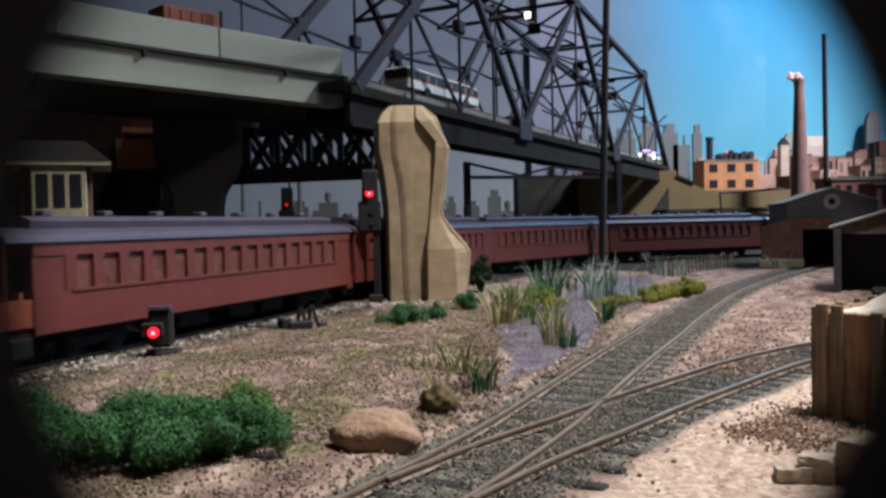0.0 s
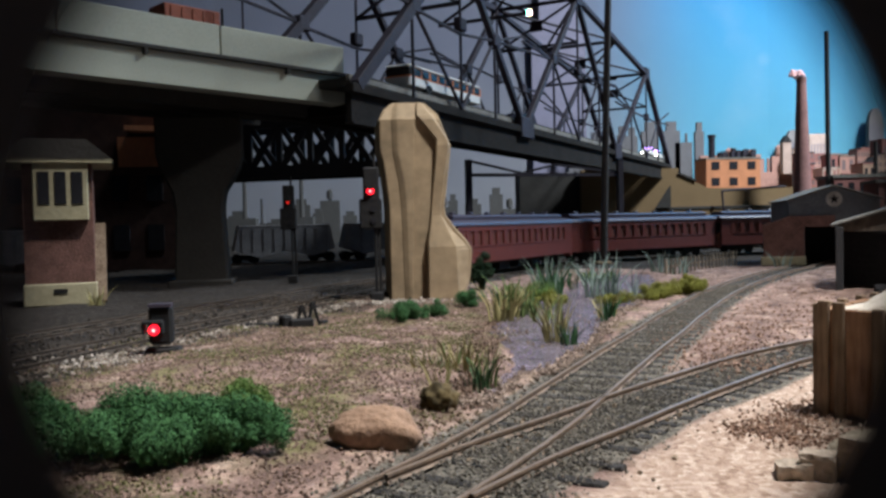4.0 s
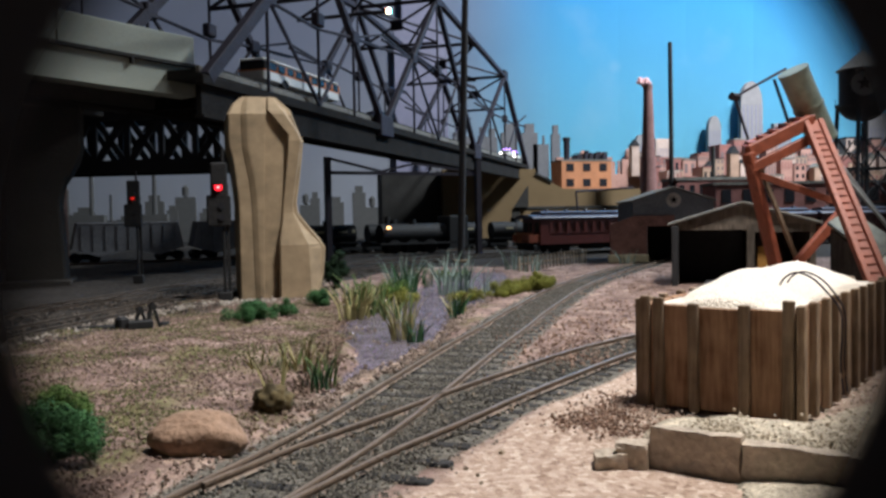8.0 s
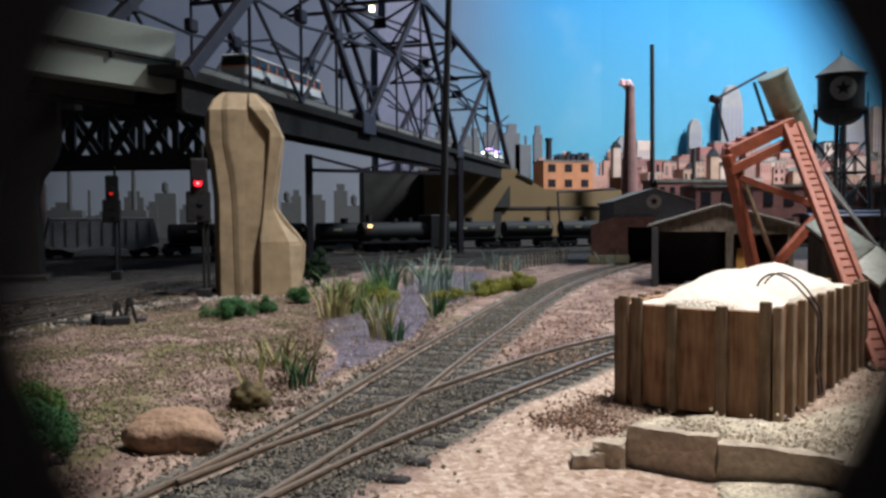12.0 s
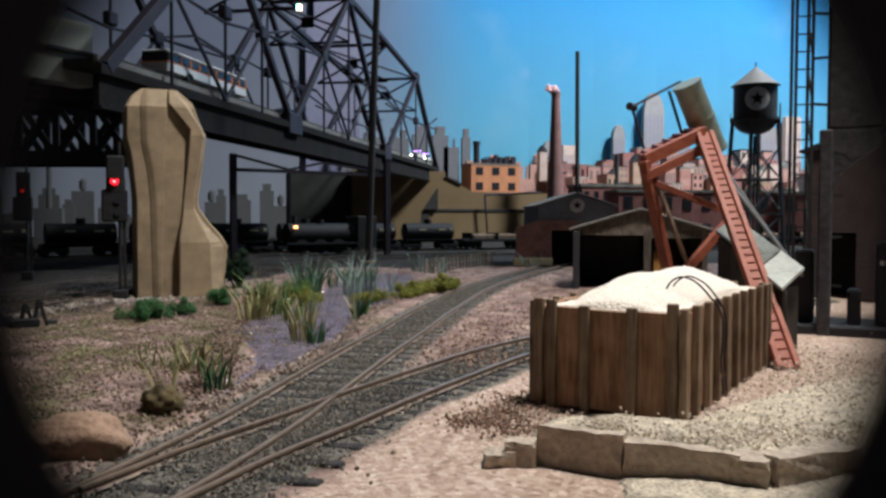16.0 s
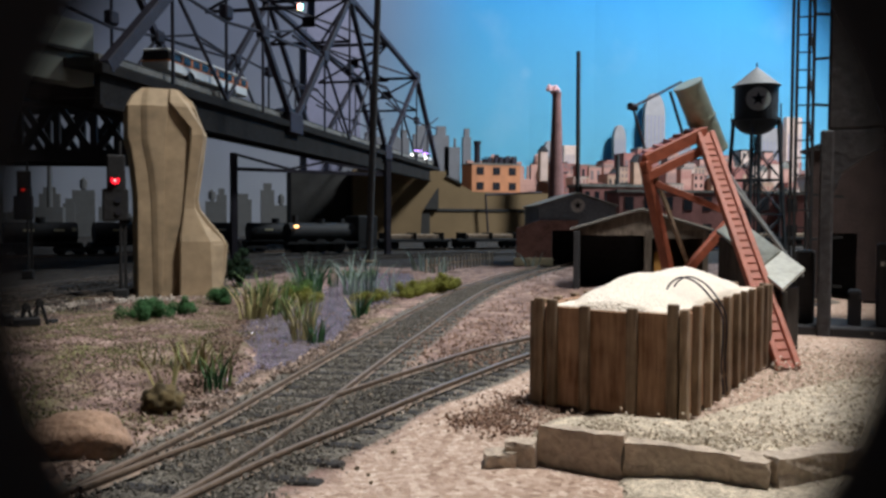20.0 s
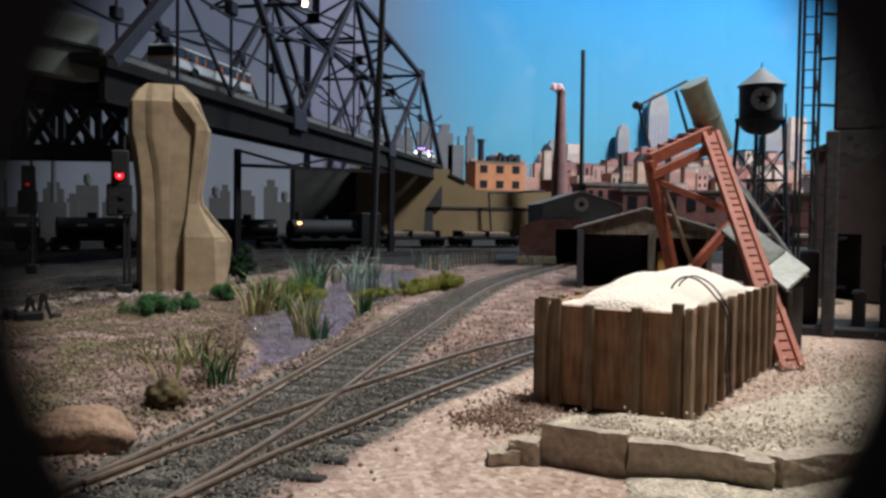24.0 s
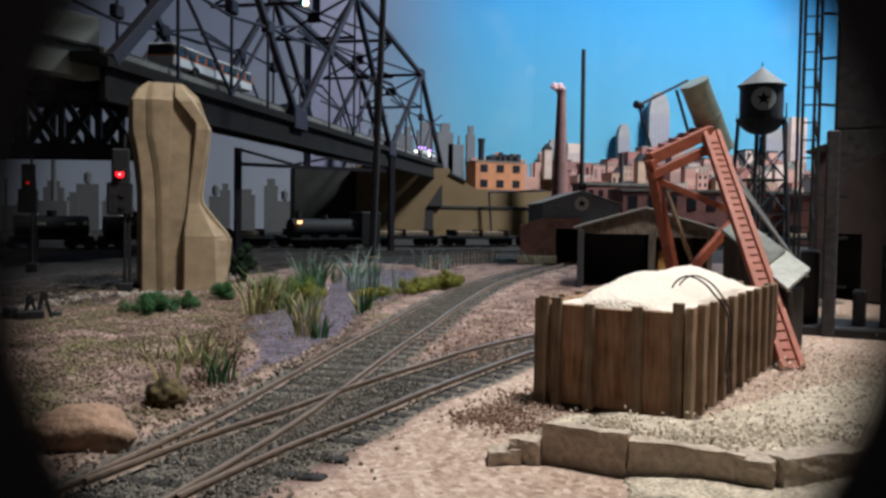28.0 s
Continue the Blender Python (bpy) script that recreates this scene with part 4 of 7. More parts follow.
# ---- red oxide hoist tower ----
def hoist_tower():
    ob = thing("hoist_tower", "red oxide hoist tower with raking ladder leg and tilted green tank", "tower")
    P = {"lt": (0.158, 0.265, 0.0615), "rt": (0.183, 0.266, 0.0725), "lb": (0.179, 0.273, 0.0), "rb": (0.159, 0.188, 0.0), "lt2": (0.168, 0.285, 0.064), "rt2": (0.192, 0.287, 0.075), "lb2": (0.188, 0.291, 0.0)}
    for a, b, w in (("lt", "lb", 0.0032), ("lt2", "lb2", 0.0026)):
        part("leg", beam(P[a], P[b], w, w, 0.0003), RUST, ob)
    # the long leg is a ladder of two stringers and rungs
    a, b = Vector(P["rt"]), Vector(P["rb"])
    off = Vector((0.0026, -0.0004, 0))
    part("ladder_stringer", beam(a - off, b - off, 0.0017, 0.0026, 0.0002), RUST, ob)
    part("ladder_stringer", beam(a + off, b + off, 0.0017, 0.0026, 0.0002), RUST, ob)
    back = Vector((0.0, 0.0004, 0.0001))
    part("ladder_web", beam(a + back, b + back, 0.0042, 0.0004), RUST, ob, "shaded web behind the rungs")
    for i in range(2, 32):
        c = a.lerp(b, i / 32)
        part("rung", beam(c - off, c + off, 0.0009, 0.0005), RUST, ob)
    for p, q, w in (("lt", "rt", 0.003), ("lt2", "rt2", 0.003), ("lt", "lt2", 0.0028), ("rt", "rt2", 0.0028)):
        part("platform_beam", beam(P[p], P[q], w * 0.8, w * 1.5, 0.0003), RUST, ob)
    lo = [tuple(Vector(P[k]) + Vector((0, 0, -0.006))) for k in ("lt", "rt")]
    part("platform_beam", beam(lo[0], lo[1], 0.0024, 0.0035, 0.0003), RUST, ob)
    for i in range(5):
        p = Vector(P["lt"]).lerp(Vector(P["rt"]), (i + 0.5) / 5)
        q = Vector(P["lt2"]).lerp(Vector(P["rt2"]), (i + 0.5) / 5)
        part("platform_plank", beam(p + Vector((0, 0, 0.002)), q + Vector((0, 0, 0.002)), 0.0042, 0.001, 0.0002), RUST, ob)
    part("brace", beam((0.1615, 0.266, 0.054), (0.1835, 0.255, 0.044), 0.0016, 0.0024, 0.0002), RUST, ob)
    part("brace", beam((0.178, 0.268, 0.022), (0.197, 0.270, 0.040), 0.0022, 0.0036, 0.0003), RUST, ob)
    part("brace", beam((0.163, 0.266, 0.056), (0.181, 0.270, 0.020), 0.0012, 0.0012), POST, ob)
    # tilted riveted tank
    t0, t1 = Vector((0.182, 0.276, 0.0915)), Vector((0.196, 0.279, 0.067))
    bm = rod(t0, t1, 0.0053, seg=28)
    tank = part("tank", bm, TANK, ob, "dull green sheet metal tank, tilted")
    ax = (t1 - t0).normalized()
    for u in (0.0, 0.5, 0.97):
        c = t0.lerp(t1, u)
        part("hoop", rod(c - ax * 0.0005, c + ax * 0.0005, 0.0056, seg=28), TANK, tank)
    part("boom", rod(t0 + Vector((-0.003, 0, 0.001)), (0.1545, 0.268, 0.081), 0.0005), STEEL, ob)
    part("boom", rod((0.1545, 0.268, 0.081), (0.1585, 0.266, 0.066), 0.0005), STEEL, ob)
    part("stay", rod((0.172, 0.272, 0.088), (0.1785, 0.271, 0.068), 0.0006), BLACK, ob)
    part("pulley", rod((0.153, 0.2675, 0.0812), (0.156, 0.2685, 0.0808), 0.0014, seg=10), STEEL, ob)
    part("chute_pipe", rod((0.196, 0.279, 0.066), (0.222, 0.262, 0.020), 0.0008), PIPE, ob, "pale grey pipe")
    part("chute_pipe", rod((0.192, 0.277, 0.066), (0.214, 0.250, 0.020), 0.0006), PIPE, ob, "pale grey pipe")


hoist_tower()


def gable_house(name, label, category, m, w, d, wall, ridge, wmat, rmat, over=0.002, doors=(), group=""):
    """A house with its gable to -y: four walls with real openings in front, and a two-sided roof."""
    ob = thing(name, label, category, m, group)
    t = 0.0015
    # front wall in strips round its doors (x0, x1, height)
    xs = sorted(doors)
    x = -w / 2
    for x0, x1, h in xs:
        if x0 > x + 1e-5:
            part("front_wall", box(x0 - x, t, wall, Matrix.Translation(((x + x0) / 2, t / 2, 0))), wmat, ob)
        if wall > h + 1e-5:
            part("lintel", box(x1 - x0, t, wall - h, Matrix.Translation(((x0 + x1) / 2, t / 2, h))), wmat, ob)
        x = x1
    if x < w / 2 - 1e-5:
        part("front_wall", box(w / 2 - x, t, wall, Matrix.Translation(((x + w / 2) / 2, t / 2, 0))), wmat, ob)
    for y in (0.0, d - t):
        part("gable", prism([(-w / 2, wall), (w / 2, wall), (0, ridge)], t, Matrix.Translation((0, y, 0))), wmat, ob)
    part("back_wall", box(w, t, wall, Matrix.Translation((0, d - t / 2, 0))), wmat, ob)
    for s in (-1, 1):
        part("side_wall", box(t, d - 2 * t, wall, Matrix.Translation((s * (w / 2 - t / 2), d / 2, 0))), wmat, ob)
        a = math.atan2(ridge - wall, w / 2)
        n = math.hypot(w / 2, ridge - wall) + over
        rm = Matrix.Translation((0, d / 2, ridge + 0.0006)) @ Matrix.Rotation(s * a, 4, "Y") @ Matrix.Translation((s * n / 2, 0, 0))
        part("roof", box(n, d + 2 * over, 0.0012, rm, 0.0002), rmat, ob)
    return ob


def star_badge(ob, m, r):
    """A painted white disc with a dark star on it."""
    bm = bmesh.new()
    n = 20
    bm.faces.new([bm.verts.new((r * math.cos(2 * math.pi * i / n), 0, r * math.sin(2 * math.pi * i / n))) for i in range(n)])
    bmesh.ops.solidify(bm, geom=bm.faces[:], thickness=0.0002)
    badge = part("badge", bm, WHITE, ob, "white painted disc", m)
    bm = bmesh.new()
    st = [bm.verts.new(((0.62 if k % 2 == 0 else 0.26) * r * math.sin(math.pi * k / 5), -0.0006, (0.62 if k % 2 == 0 else 0.26) * r * math.cos(math.pi * k / 5))) for k in range(10)]
    c = bm.verts.new((0, -0.0006, 0))
    for i in range(10):
        bm.faces.new((c, st[i], st[(i + 1) % 10]))
    bmesh.ops.solidify(bm, geom=bm.faces[:], thickness=0.0002)
    part("star", bm, BLACK, badge, "dark star")
    return badge


# Tar roofs and dark timber; also the sheets that carry interior shade.
TAR_SHADE = material("tar_and_shade_black", (0.03, 0.03, 0.033), 0.85)


def lean_to():
    """A dark lean-to: plank walls under one steep roof of a pale and a shade-darkened sheet."""
    ob = thing("sand_house", "small dark timber lean-to with a patched pale sheet roof", "hut")
    b, a, v = Vector((0.1690, 0.2050, 0.0205)), Vector((0.1787, 0.2500, 0.0345)), Vector((0.0185, 0.0140, 0.0045))
    u = a - b
    for k in range(9):
        p, q = b + u * (k / 9), b + u * ((k + 0.96) / 9)
        lo = Vector((p.x, p.y, -0.001))
        bm = bmesh.new()
        nrm = Vector((u.y, -u.x, 0)).normalized() * 0.0010
        c = [Vector((p.x, p.y, -0.001)), Vector((q.x, q.y, -0.001)), q, p]
        f = [bm.verts.new(w) for w in c] + [bm.verts.new(w + nrm) for w in c]
        for idx in ((0, 1, 2, 3), (7, 6, 5, 4), (0, 4, 5, 1), (1, 5, 6, 2), (2, 6, 7, 3), (3, 7, 4, 0)):
            bm.faces.new([f[i] for i in idx])
        bmesh.ops.recalc_face_normals(bm, faces=bm.faces)
        part("wall_board", bm, DARKWOOD, ob)
    e = b + v
    m, n = along((b.x, b.y, 0), (e.x, e.y, 0))
    part("end_wall", box(n, 0.0012, b.z, m @ Matrix.Translation((n / 2, 0.001, -0.001))), DARKWOOD, ob)
    part("post", box(0.0022, 0.0022, b.z, Matrix.Translation((b.x + 0.0005, b.y - 0.0008, -0.001)), 0.0003), DARKWOOD, ob)
    for (u0, u1), (v0, v1), lift, sheet, look_of in (((-0.06, 0.30), (-0.08, 1.0), 0.0, SHEET, "pale weathered roof sheet"), ((0.27, 1.03), (-0.04, 0.92), 0.0008, SHADESHEET, "greenish roof sheet, its shade put into the colour")):
        bm = bmesh.new()
        up = Vector((0, 0, 0.0009))
        base = Vector((0, 0, 0.0004 + lift))
        c = [b + u * s + v * w + base for s, w in ((u0, v0), (u1, v0), (u1, v1), (u0, v1))]
        f = [bm.verts.new(w) for w in c] + [bm.verts.new(w + up) for w in c]
        for idx in ((0, 1, 2, 3), (7, 6, 5, 4), (0, 4, 5, 1), (1, 5, 6, 2), (2, 6, 7, 3), (3, 7, 4, 0)):
            bm.faces.new([f[i] for i in idx])
        bmesh.ops.recalc_face_normals(bm, faces=bm.faces)
        part("roof_sheet", bm, sheet, ob, look_of)


DARKWOOD = grained("dark_boards", (0.022, 0.020, 0.018), (0.060, 0.054, 0.048), 0.2)
# The larger sheet's shade is put into this darker sheet colour.
SHADESHEET = material("shaded_roof_sheet", (0.15, 0.158, 0.135), 0.75, vary=0.3, scale=90, fine=600)
SHEET = material("pale_roof_sheet", (0.40, 0.41, 0.37), 0.7, vary=0.2, scale=90, fine=600)
lean_to()
shed = gable_house("engine_shed", "brick engine shed with slate-blue gable and open dark doorway", "shed", turned(0.3155, 0.660, 0, -14), 0.068, 0.10, 0.052, 0.063, SLATE, WEATHER, 0.002, [(-0.022, 0.001, 0.031), (0.008, 0.030, 0.031)])
star_badge(shed, Matrix.Translation((0.0, -0.0008, 0.053)), 0.0062)
part("brick_plinth", prism([(-0.054, 0.0), (-0.023, 0.0), (-0.023, 0.031), (0.0, 0.031), (0.0, 0.040), (-0.034, 0.040), (-0.054, 0.033)], 0.004, Matrix.Translation((0, -0.004, 0))), BRICK, shed, "brown brick lower wall")
part("stone_footing", box(0.034, 0.006, 0.007, Matrix.Translation((-0.039, -0.003, 0)), 0.0005), CREAM, shed, "pale stone footing")
# Black sheet stands in for the shade inside the shed.
part("inside", box(0.060, 0.002, 0.05, Matrix.Translation((0, 0.06, 0.0))), TAR_SHADE, shed, "black sheet inside for the unlit interior")
SHEDWOOD = grained("grey_shed_boards", (0.060, 0.048, 0.038), (0.15, 0.122, 0.098), 0.25)
shed2 = gable_house("loading_shed", "low grey timber loading shed with an open black bay", "shed", turned(0.2425, 0.418, 0, -26), 0.074, 0.085, 0.0345, 0.0455, SHEDWOOD, WEATHER, 0.003, [(-0.035, 0.002, 0.0315), (0.006, 0.034, 0.030)])
# The bay's darkness is a black sheet set behind its opening.
part("inside", box(0.036, 0.002, 0.032, Matrix.Translation((-0.016, 0.04, 0.0))), TAR_SHADE, shed2, "black sheet for the bay's unlit depth")
part("post", box(0.0038, 0.004, 0.036, Matrix.Translation((-0.036, -0.003, -0.002)), 0.0004), TAR_SHADE, shed2, "tall dark post")
part("yellow_door", box(0.010, 0.001, 0.022, Matrix.Translation((0.013, 0.006, 0.0))), material("ochre_paint", (0.40, 0.20, 0.05), 0.7), shed2, "ochre yellow door")
part("loading_deck", box(0.06, 0.03, 0.004, Matrix.Translation((0.01, -0.018, 0)), 0.0005), TAR_SHADE, shed2, "dark plank deck")


# ---- water tower, chimney, poles ----
def water_tower():
    ob = thing("water_tower", "black steel water tower with conical roof and star badge", "tower", turned(0.784, 1.05, -0.004, 0))
    R = 0.0310
    DARK = material("dark_tank_paint", (0.05, 0.055, 0.06), 0.6, vary=0.2)
    bm = bmesh.new()
    bmesh.ops.create_cone(bm, cap_ends=True, segments=36, radius1=R, radius2=R, depth=0.05, matrix=Matrix.Translation((0, 0, 0.219)))
    tank = part("tank", bm, DARK, ob)
    bm = bmesh.new()
    bmesh.ops.create_uvsphere(bm, u_segments=36, v_segments=12, radius=R, matrix=Matrix.Translation((0, 0, 0.194)) @ Matrix.Diagonal((1, 1, 0.72, 1)))
    bmesh.ops.delete(bm, geom=[v for v in bm.verts if v.co.z > 0.1945], context="VERTS")
    part("bowl", bm, DARK, ob, smooth=True)
    bm = bmesh.new()
    bmesh.ops.create_cone(bm, cap_ends=True, segments=36, radius1=R * 1.12, radius2=0.0015, depth=0.028, matrix=Matrix.Translation((0, 0, 0.258)))
    part("roof", bm, material("grey_tank_roof", (0.18, 0.17, 0.16), 0.7), ob, "grey conical roof")
    part("finial", rod((0, 0, 0.27), (0, 0, 0.279), 0.001), DARK, ob)
    bm = bmesh.new()
    bmesh.ops.create_cone(bm, cap_ends=True, segments=36, radius1=R * 1.15, radius2=R * 1.15, depth=0.004, matrix=Matrix.Translation((0, 0, 0.194)))
    part("balcony", bm, DARK, ob)
    for i in range(8):
        a = 2 * math.pi * i / 8
        c = Vector((math.cos(a), math.sin(a), 0)) * R * 1.13
        part("handrail_post", rod(c + Vector((0, 0, 0.196)), c + Vector((0, 0, 0.206)), 0.0005, seg=5), DARK, ob)
    legs = []
    for sx, sy in ((-1, -1), (1, -1), (1, 1), (-1, 1)):
        a, b = Vector((sx * 0.0225, sy * 0.0225, 0.194)), Vector((sx * 0.031, sy * 0.031, 0.0))
        legs.append((a, b))
        part("leg", beam(a, b, 0.0042, 0.0042), DARK, ob)
    for i in range(4):
        (a, b), (c, d) = legs[i], legs[(i + 1) % 4]
        for u0, u1 in ((0.22, 0.46), (0.46, 0.72), (0.72, 0.98)):
            part("tie_rod", rod(a.lerp(b, u0), c.lerp(d, u1), 0.0010, seg=5), DARK, ob)
            part("tie_rod", rod(a.lerp(b, u1), c.lerp(d, u0), 0.0010, seg=5), DARK, ob)
        for u in (0.46, 0.72):
            part("girt", beam(a.lerp(b, u), c.lerp(d, u), 0.003, 0.003), DARK, ob)
    part("riser_pipe", rod((0, 0, 0), (0, 0, 0.17), 0.0017, seg=12), DARK, ob)
    part("ladder", beam((0.030, -0.020, 0.0), (0.039, -0.006, 0.22), 0.002, 0.001), DARK, ob)
    star_badge(ob, turned(-0.0165, -0.0270, 0.2215, -32), 0.0170)


water_tower()


def chimney():
    ob = thing("chimney", "tall tapering pinkish brick factory chimney with a cotton smoke puff", "chimney", turned(0.637, 1.45, 0, 0))
    bm = bmesh.new()
    bmesh.ops.create_cone(bm, cap_ends=True, segments=20, radius1=0.0185, radius2=0.0078, depth=0.284, matrix=Matrix.Translation((0, 0, 0.142)))
    part("shaft", bm, PINKBRICK, ob)
    bm = bmesh.new()
    bmesh.ops.create_cone(bm, cap_ends=True, segments=20, radius1=0.0085, radius2=0.009, depth=0.008, matrix=Matrix.Translation((0, 0, 0.279)))
    part("crown", bm, PINKBRICK, ob)
    bm = bmesh.new()
    rng = random.Random(2)
    for i in range(40):
        bmesh.ops.create_icosphere(bm, subdivisions=2, radius=rng.uniform(0.0016, 0.0042), matrix=Matrix.Translation((-0.009 + rng.gauss(0, 0.0065), rng.uniform(-0.004, 0.004), 0.2885 + rng.gauss(0, 0.0026))))
    # The pink glow on the smoke is put into the puff's colour.
    part("smoke_puff", bm, material("pink_lit_cotton", (0.85, 0.52, 0.52), 1.0, vary=0.05), ob, "cotton puff, its pink glow put into the colour", smooth=True)


chimney()
POLE = material("sooty_grey_pole", (0.055, 0.052, 0.052), 0.7, vary=0.2)
for x, y, z, r, lean, label in ((0.6115, 1.30, 0.33, 0.0042, 0.002, "tall plain black steel stack behind the sheds"), (0.158, 0.75, 0.36, 0.0034, -0.012, "tall black steel pole in front of the truss bridge"), (0.72, 1.36, 0.16, 0.004, 0, "short dark stack among the factory roofs")):
    pole = thing("steel_pole", label, "pole", turned(x, y, 0, 0))
    part("shaft", rod((lean, 0, -0.002), (0, 0, z), r, r * 0.85, 14), POLE, pole)
    part("footing", box(0.014, 0.014, 0.004, Matrix.Translation((lean, 0, -0.002)), 0.0006), CONCRETE, pole)


# ---- steel tower and dark column close on the right ----
def lattice_tower():
    ob = thing("lattice_tower", "tall black lattice tower with ladder rungs and arms", "tower", turned(0.2650, 0.3085, 0, -25))
    for x, y in ((-0.0065, 0), (0.0005, 0), (-0.0065, 0.008), (0.0005, 0.008)):
        part("leg", beam((x, y, -0.002), (x, y, 0.19), 0.0012, 0.0012), BLACK, ob)
    for i in range(24):
        z = 0.006 + i * 0.0078
        part("rung", beam((-0.0065, 0, z), (0.0005, 0, z), 0.0006, 0.0006), BLACK, ob)
    for i in range(9):
        z = 0.012 + i * 0.02
        part("arm", beam((0.0005, 0, z), (0.014, 0.0, z + (0.001 if i % 2 else -0.001)), 0.0009, 0.0012), BLACK, ob)
        part("side_brace", beam((0.0005, 0, z), (0.0005, 0.008, z + 0.018), 0.0007, 0.0007), BLACK, ob)


lattice_tower()


def dark_column():
    ob = thing("coaling_tower", "tall dark grey concrete coaling tower with an arched leg", "tower", turned(0.2134, 0.2420, 0, -42))
    GREY = material("dark_grey_concrete", (0.060, 0.059, 0.064), 0.85, vary=0.3, scale=40)
    part("leg", box(0.0044, 0.010, 0.074, Matrix.Translation((0.0022, 0.005, -0.002)), 0.0006), GREY, ob)
    part("leg", box(0.0052, 0.016, 0.074, Matrix.Translation((0.046, 0.008, -0.002)), 0.0006), GREY, ob)
    part("knee", prism([(0.0044, 0.050), (0.0044, 0.072), (0.020, 0.072), (0.020, 0.066), (0.014, 0.0625), (0.007, 0.057)], 0.009, Matrix.Translation((0, 0.001, 0))), GREY, ob)
    # Wedge added to close the bright sky gap below the bunker.
    part("hopper", prism([(0.020, 0.0715), (0.0522, 0.0715), (0.0522, 0.058), (0.034, 0.062)], 0.020, Matrix.Translation((0, 0.002, 0))), GREY, ob, "dark wedge added to close the gap under the bunker")
    part("bunker", box(0.050, 0.035, 0.13, Matrix.Translation((0.0272, 0.0185, 0.072)), 0.001), GREY, ob)
    part("plinth", box(0.062, 0.030, 0.005, Matrix.Translation((0.020, 0.016, -0.002)), 0.0006), TAR_SHADE, ob, "near-black plinth")
    for k, (x, h) in enumerate(((-0.009, 0.020), (-0.0045, 0.027), (0.012, 0.013), (0.022, 0.030), (0.034, 0.018))):
        part("machinery", box(0.0045 + 0.002 * (k % 2), 0.010, h, Matrix.Translation((x, 0.014, 0.0025)), 0.0008), TAR_SHADE, ob, "black machine housing")
    for k in range(3):
        part("lettering_bar", box(0.0012, 0.0004, 0.0016, Matrix.Translation((0.0205 + k * 0.0017, 0.0088, 0.0245))), WHITE, ob, "small pale lettering bar")


dark_column()
# The store's shade is put into its near-black brick.
yard_office = gable_house("brick_store", "brick store with a dark roof beyond the coaling tower, shade put into its brick", "shed", turned(0.335, 0.330, 0, -50), 0.085, 0.06, 0.076, 0.092, material("shaded_store_brick", (0.045, 0.031, 0.029), 0.9, vary=0.3, scale=120, fine=900), TAR_SHADE, 0.003, [(-0.030, -0.018, 0.034), (0.000, 0.012, 0.034)])
# Black sheet added behind the doorways for the unlit inside.
part("inside", box(0.080, 0.002, 0.045, Matrix.Translation((0, 0.03, 0.0))), TAR_SHADE, yard_office, "black sheet inside for the unlit interior")


# ---- far side: retaining wall, abutment, town ----
TANWALL = material("tan_plaster_wall", (0.20, 0.132, 0.066), 0.85, vary=0.12, scale=20, fine=500, bump=0.15)


def retaining_wall():
    ob = thing("retaining_wall", "tan plaster retaining wall with a dark ledge", "wall", turned(0.380, 1.50, 0, 1))
    part("lower_wall", box(0.46, 0.03, 0.062, Matrix.Translation((0.232, 0.015, -0.005)), 0.001), TANWALL, ob)
    part("ledge", box(0.45, 0.010, 0.0055, Matrix.Translation((0.232, 0.0035, 0.0555)), 0.0006), DARK_SHADED, ob, "dark ledge")
    part("upper_wall", prism([(0.008, 0.059), (0.46, 0.059), (0.46, 0.0905), (0.11, 0.0945), (0.085, 0.107), (0.052, 0.124), (0.030, 0.124)], 0.03, Matrix.Translation((0, 0.008, 0))), TANWALL, ob)
    part("coping", beam((0.050, 0.022, 0.1255), (0.087, 0.022, 0.1085), 0.034, 0.003), DARK_SHADED, ob, "dark sloping coping")
    part("fill", box(0.9, 0.45, 0.087, Matrix.Translation((0.46, 0.27, 0.0))), TANWALL, ob, "flat top of the embankment")
    part("pipe", rod((0.135, -0.012, 0.0), (0.128, -0.012, 0.088), 0.002, seg=8), STEEL, ob, "bent black pipe")
    part("pipe", rod((0.128, -0.012, 0.088), (0.245, -0.012, 0.094), 0.002, seg=8), STEEL, ob, "bent black pipe")


retaining_wall()


def abutment():
    """The bridge's end: a broad wall under the deck, its free end raked, with a dark piece shaped as its shadow on the
    retaining wall.
    """
    ob = thing("bridge_abutment", "tan concrete bridge abutment with a raked end wall", "abutment", turned(0.18, 1.482, 0, 0))
    part("face_wall", prism([(0.070, -0.004), (0.197, -0.004), (0.200, 0.054), (0.247, 0.124), (0.247, 0.131), (0.070, 0.131)], 0.016), TANWALL, ob)
    # Dark stepped piece added as the abutment's shadow on the wall.
    part("shadow_piece", prism([(0.201, 0.060), (0.212, 0.066), (0.222, 0.084), (0.236, 0.100), (0.236, 0.060)], 0.005, Matrix.Translation((0, 0.012, 0))), DARK_SHADED, ob, "dark stepped piece shaped as the abutment's shadow")
    # Seat coloured near-black for the shade under the deck.
    part("seat", box(0.26, 0.10, 0.131, Matrix.Translation((0.09, 0.066, -0.004))), DARK_SHADED, ob, "bearing seat, deck shade put into its colour")


abutment()


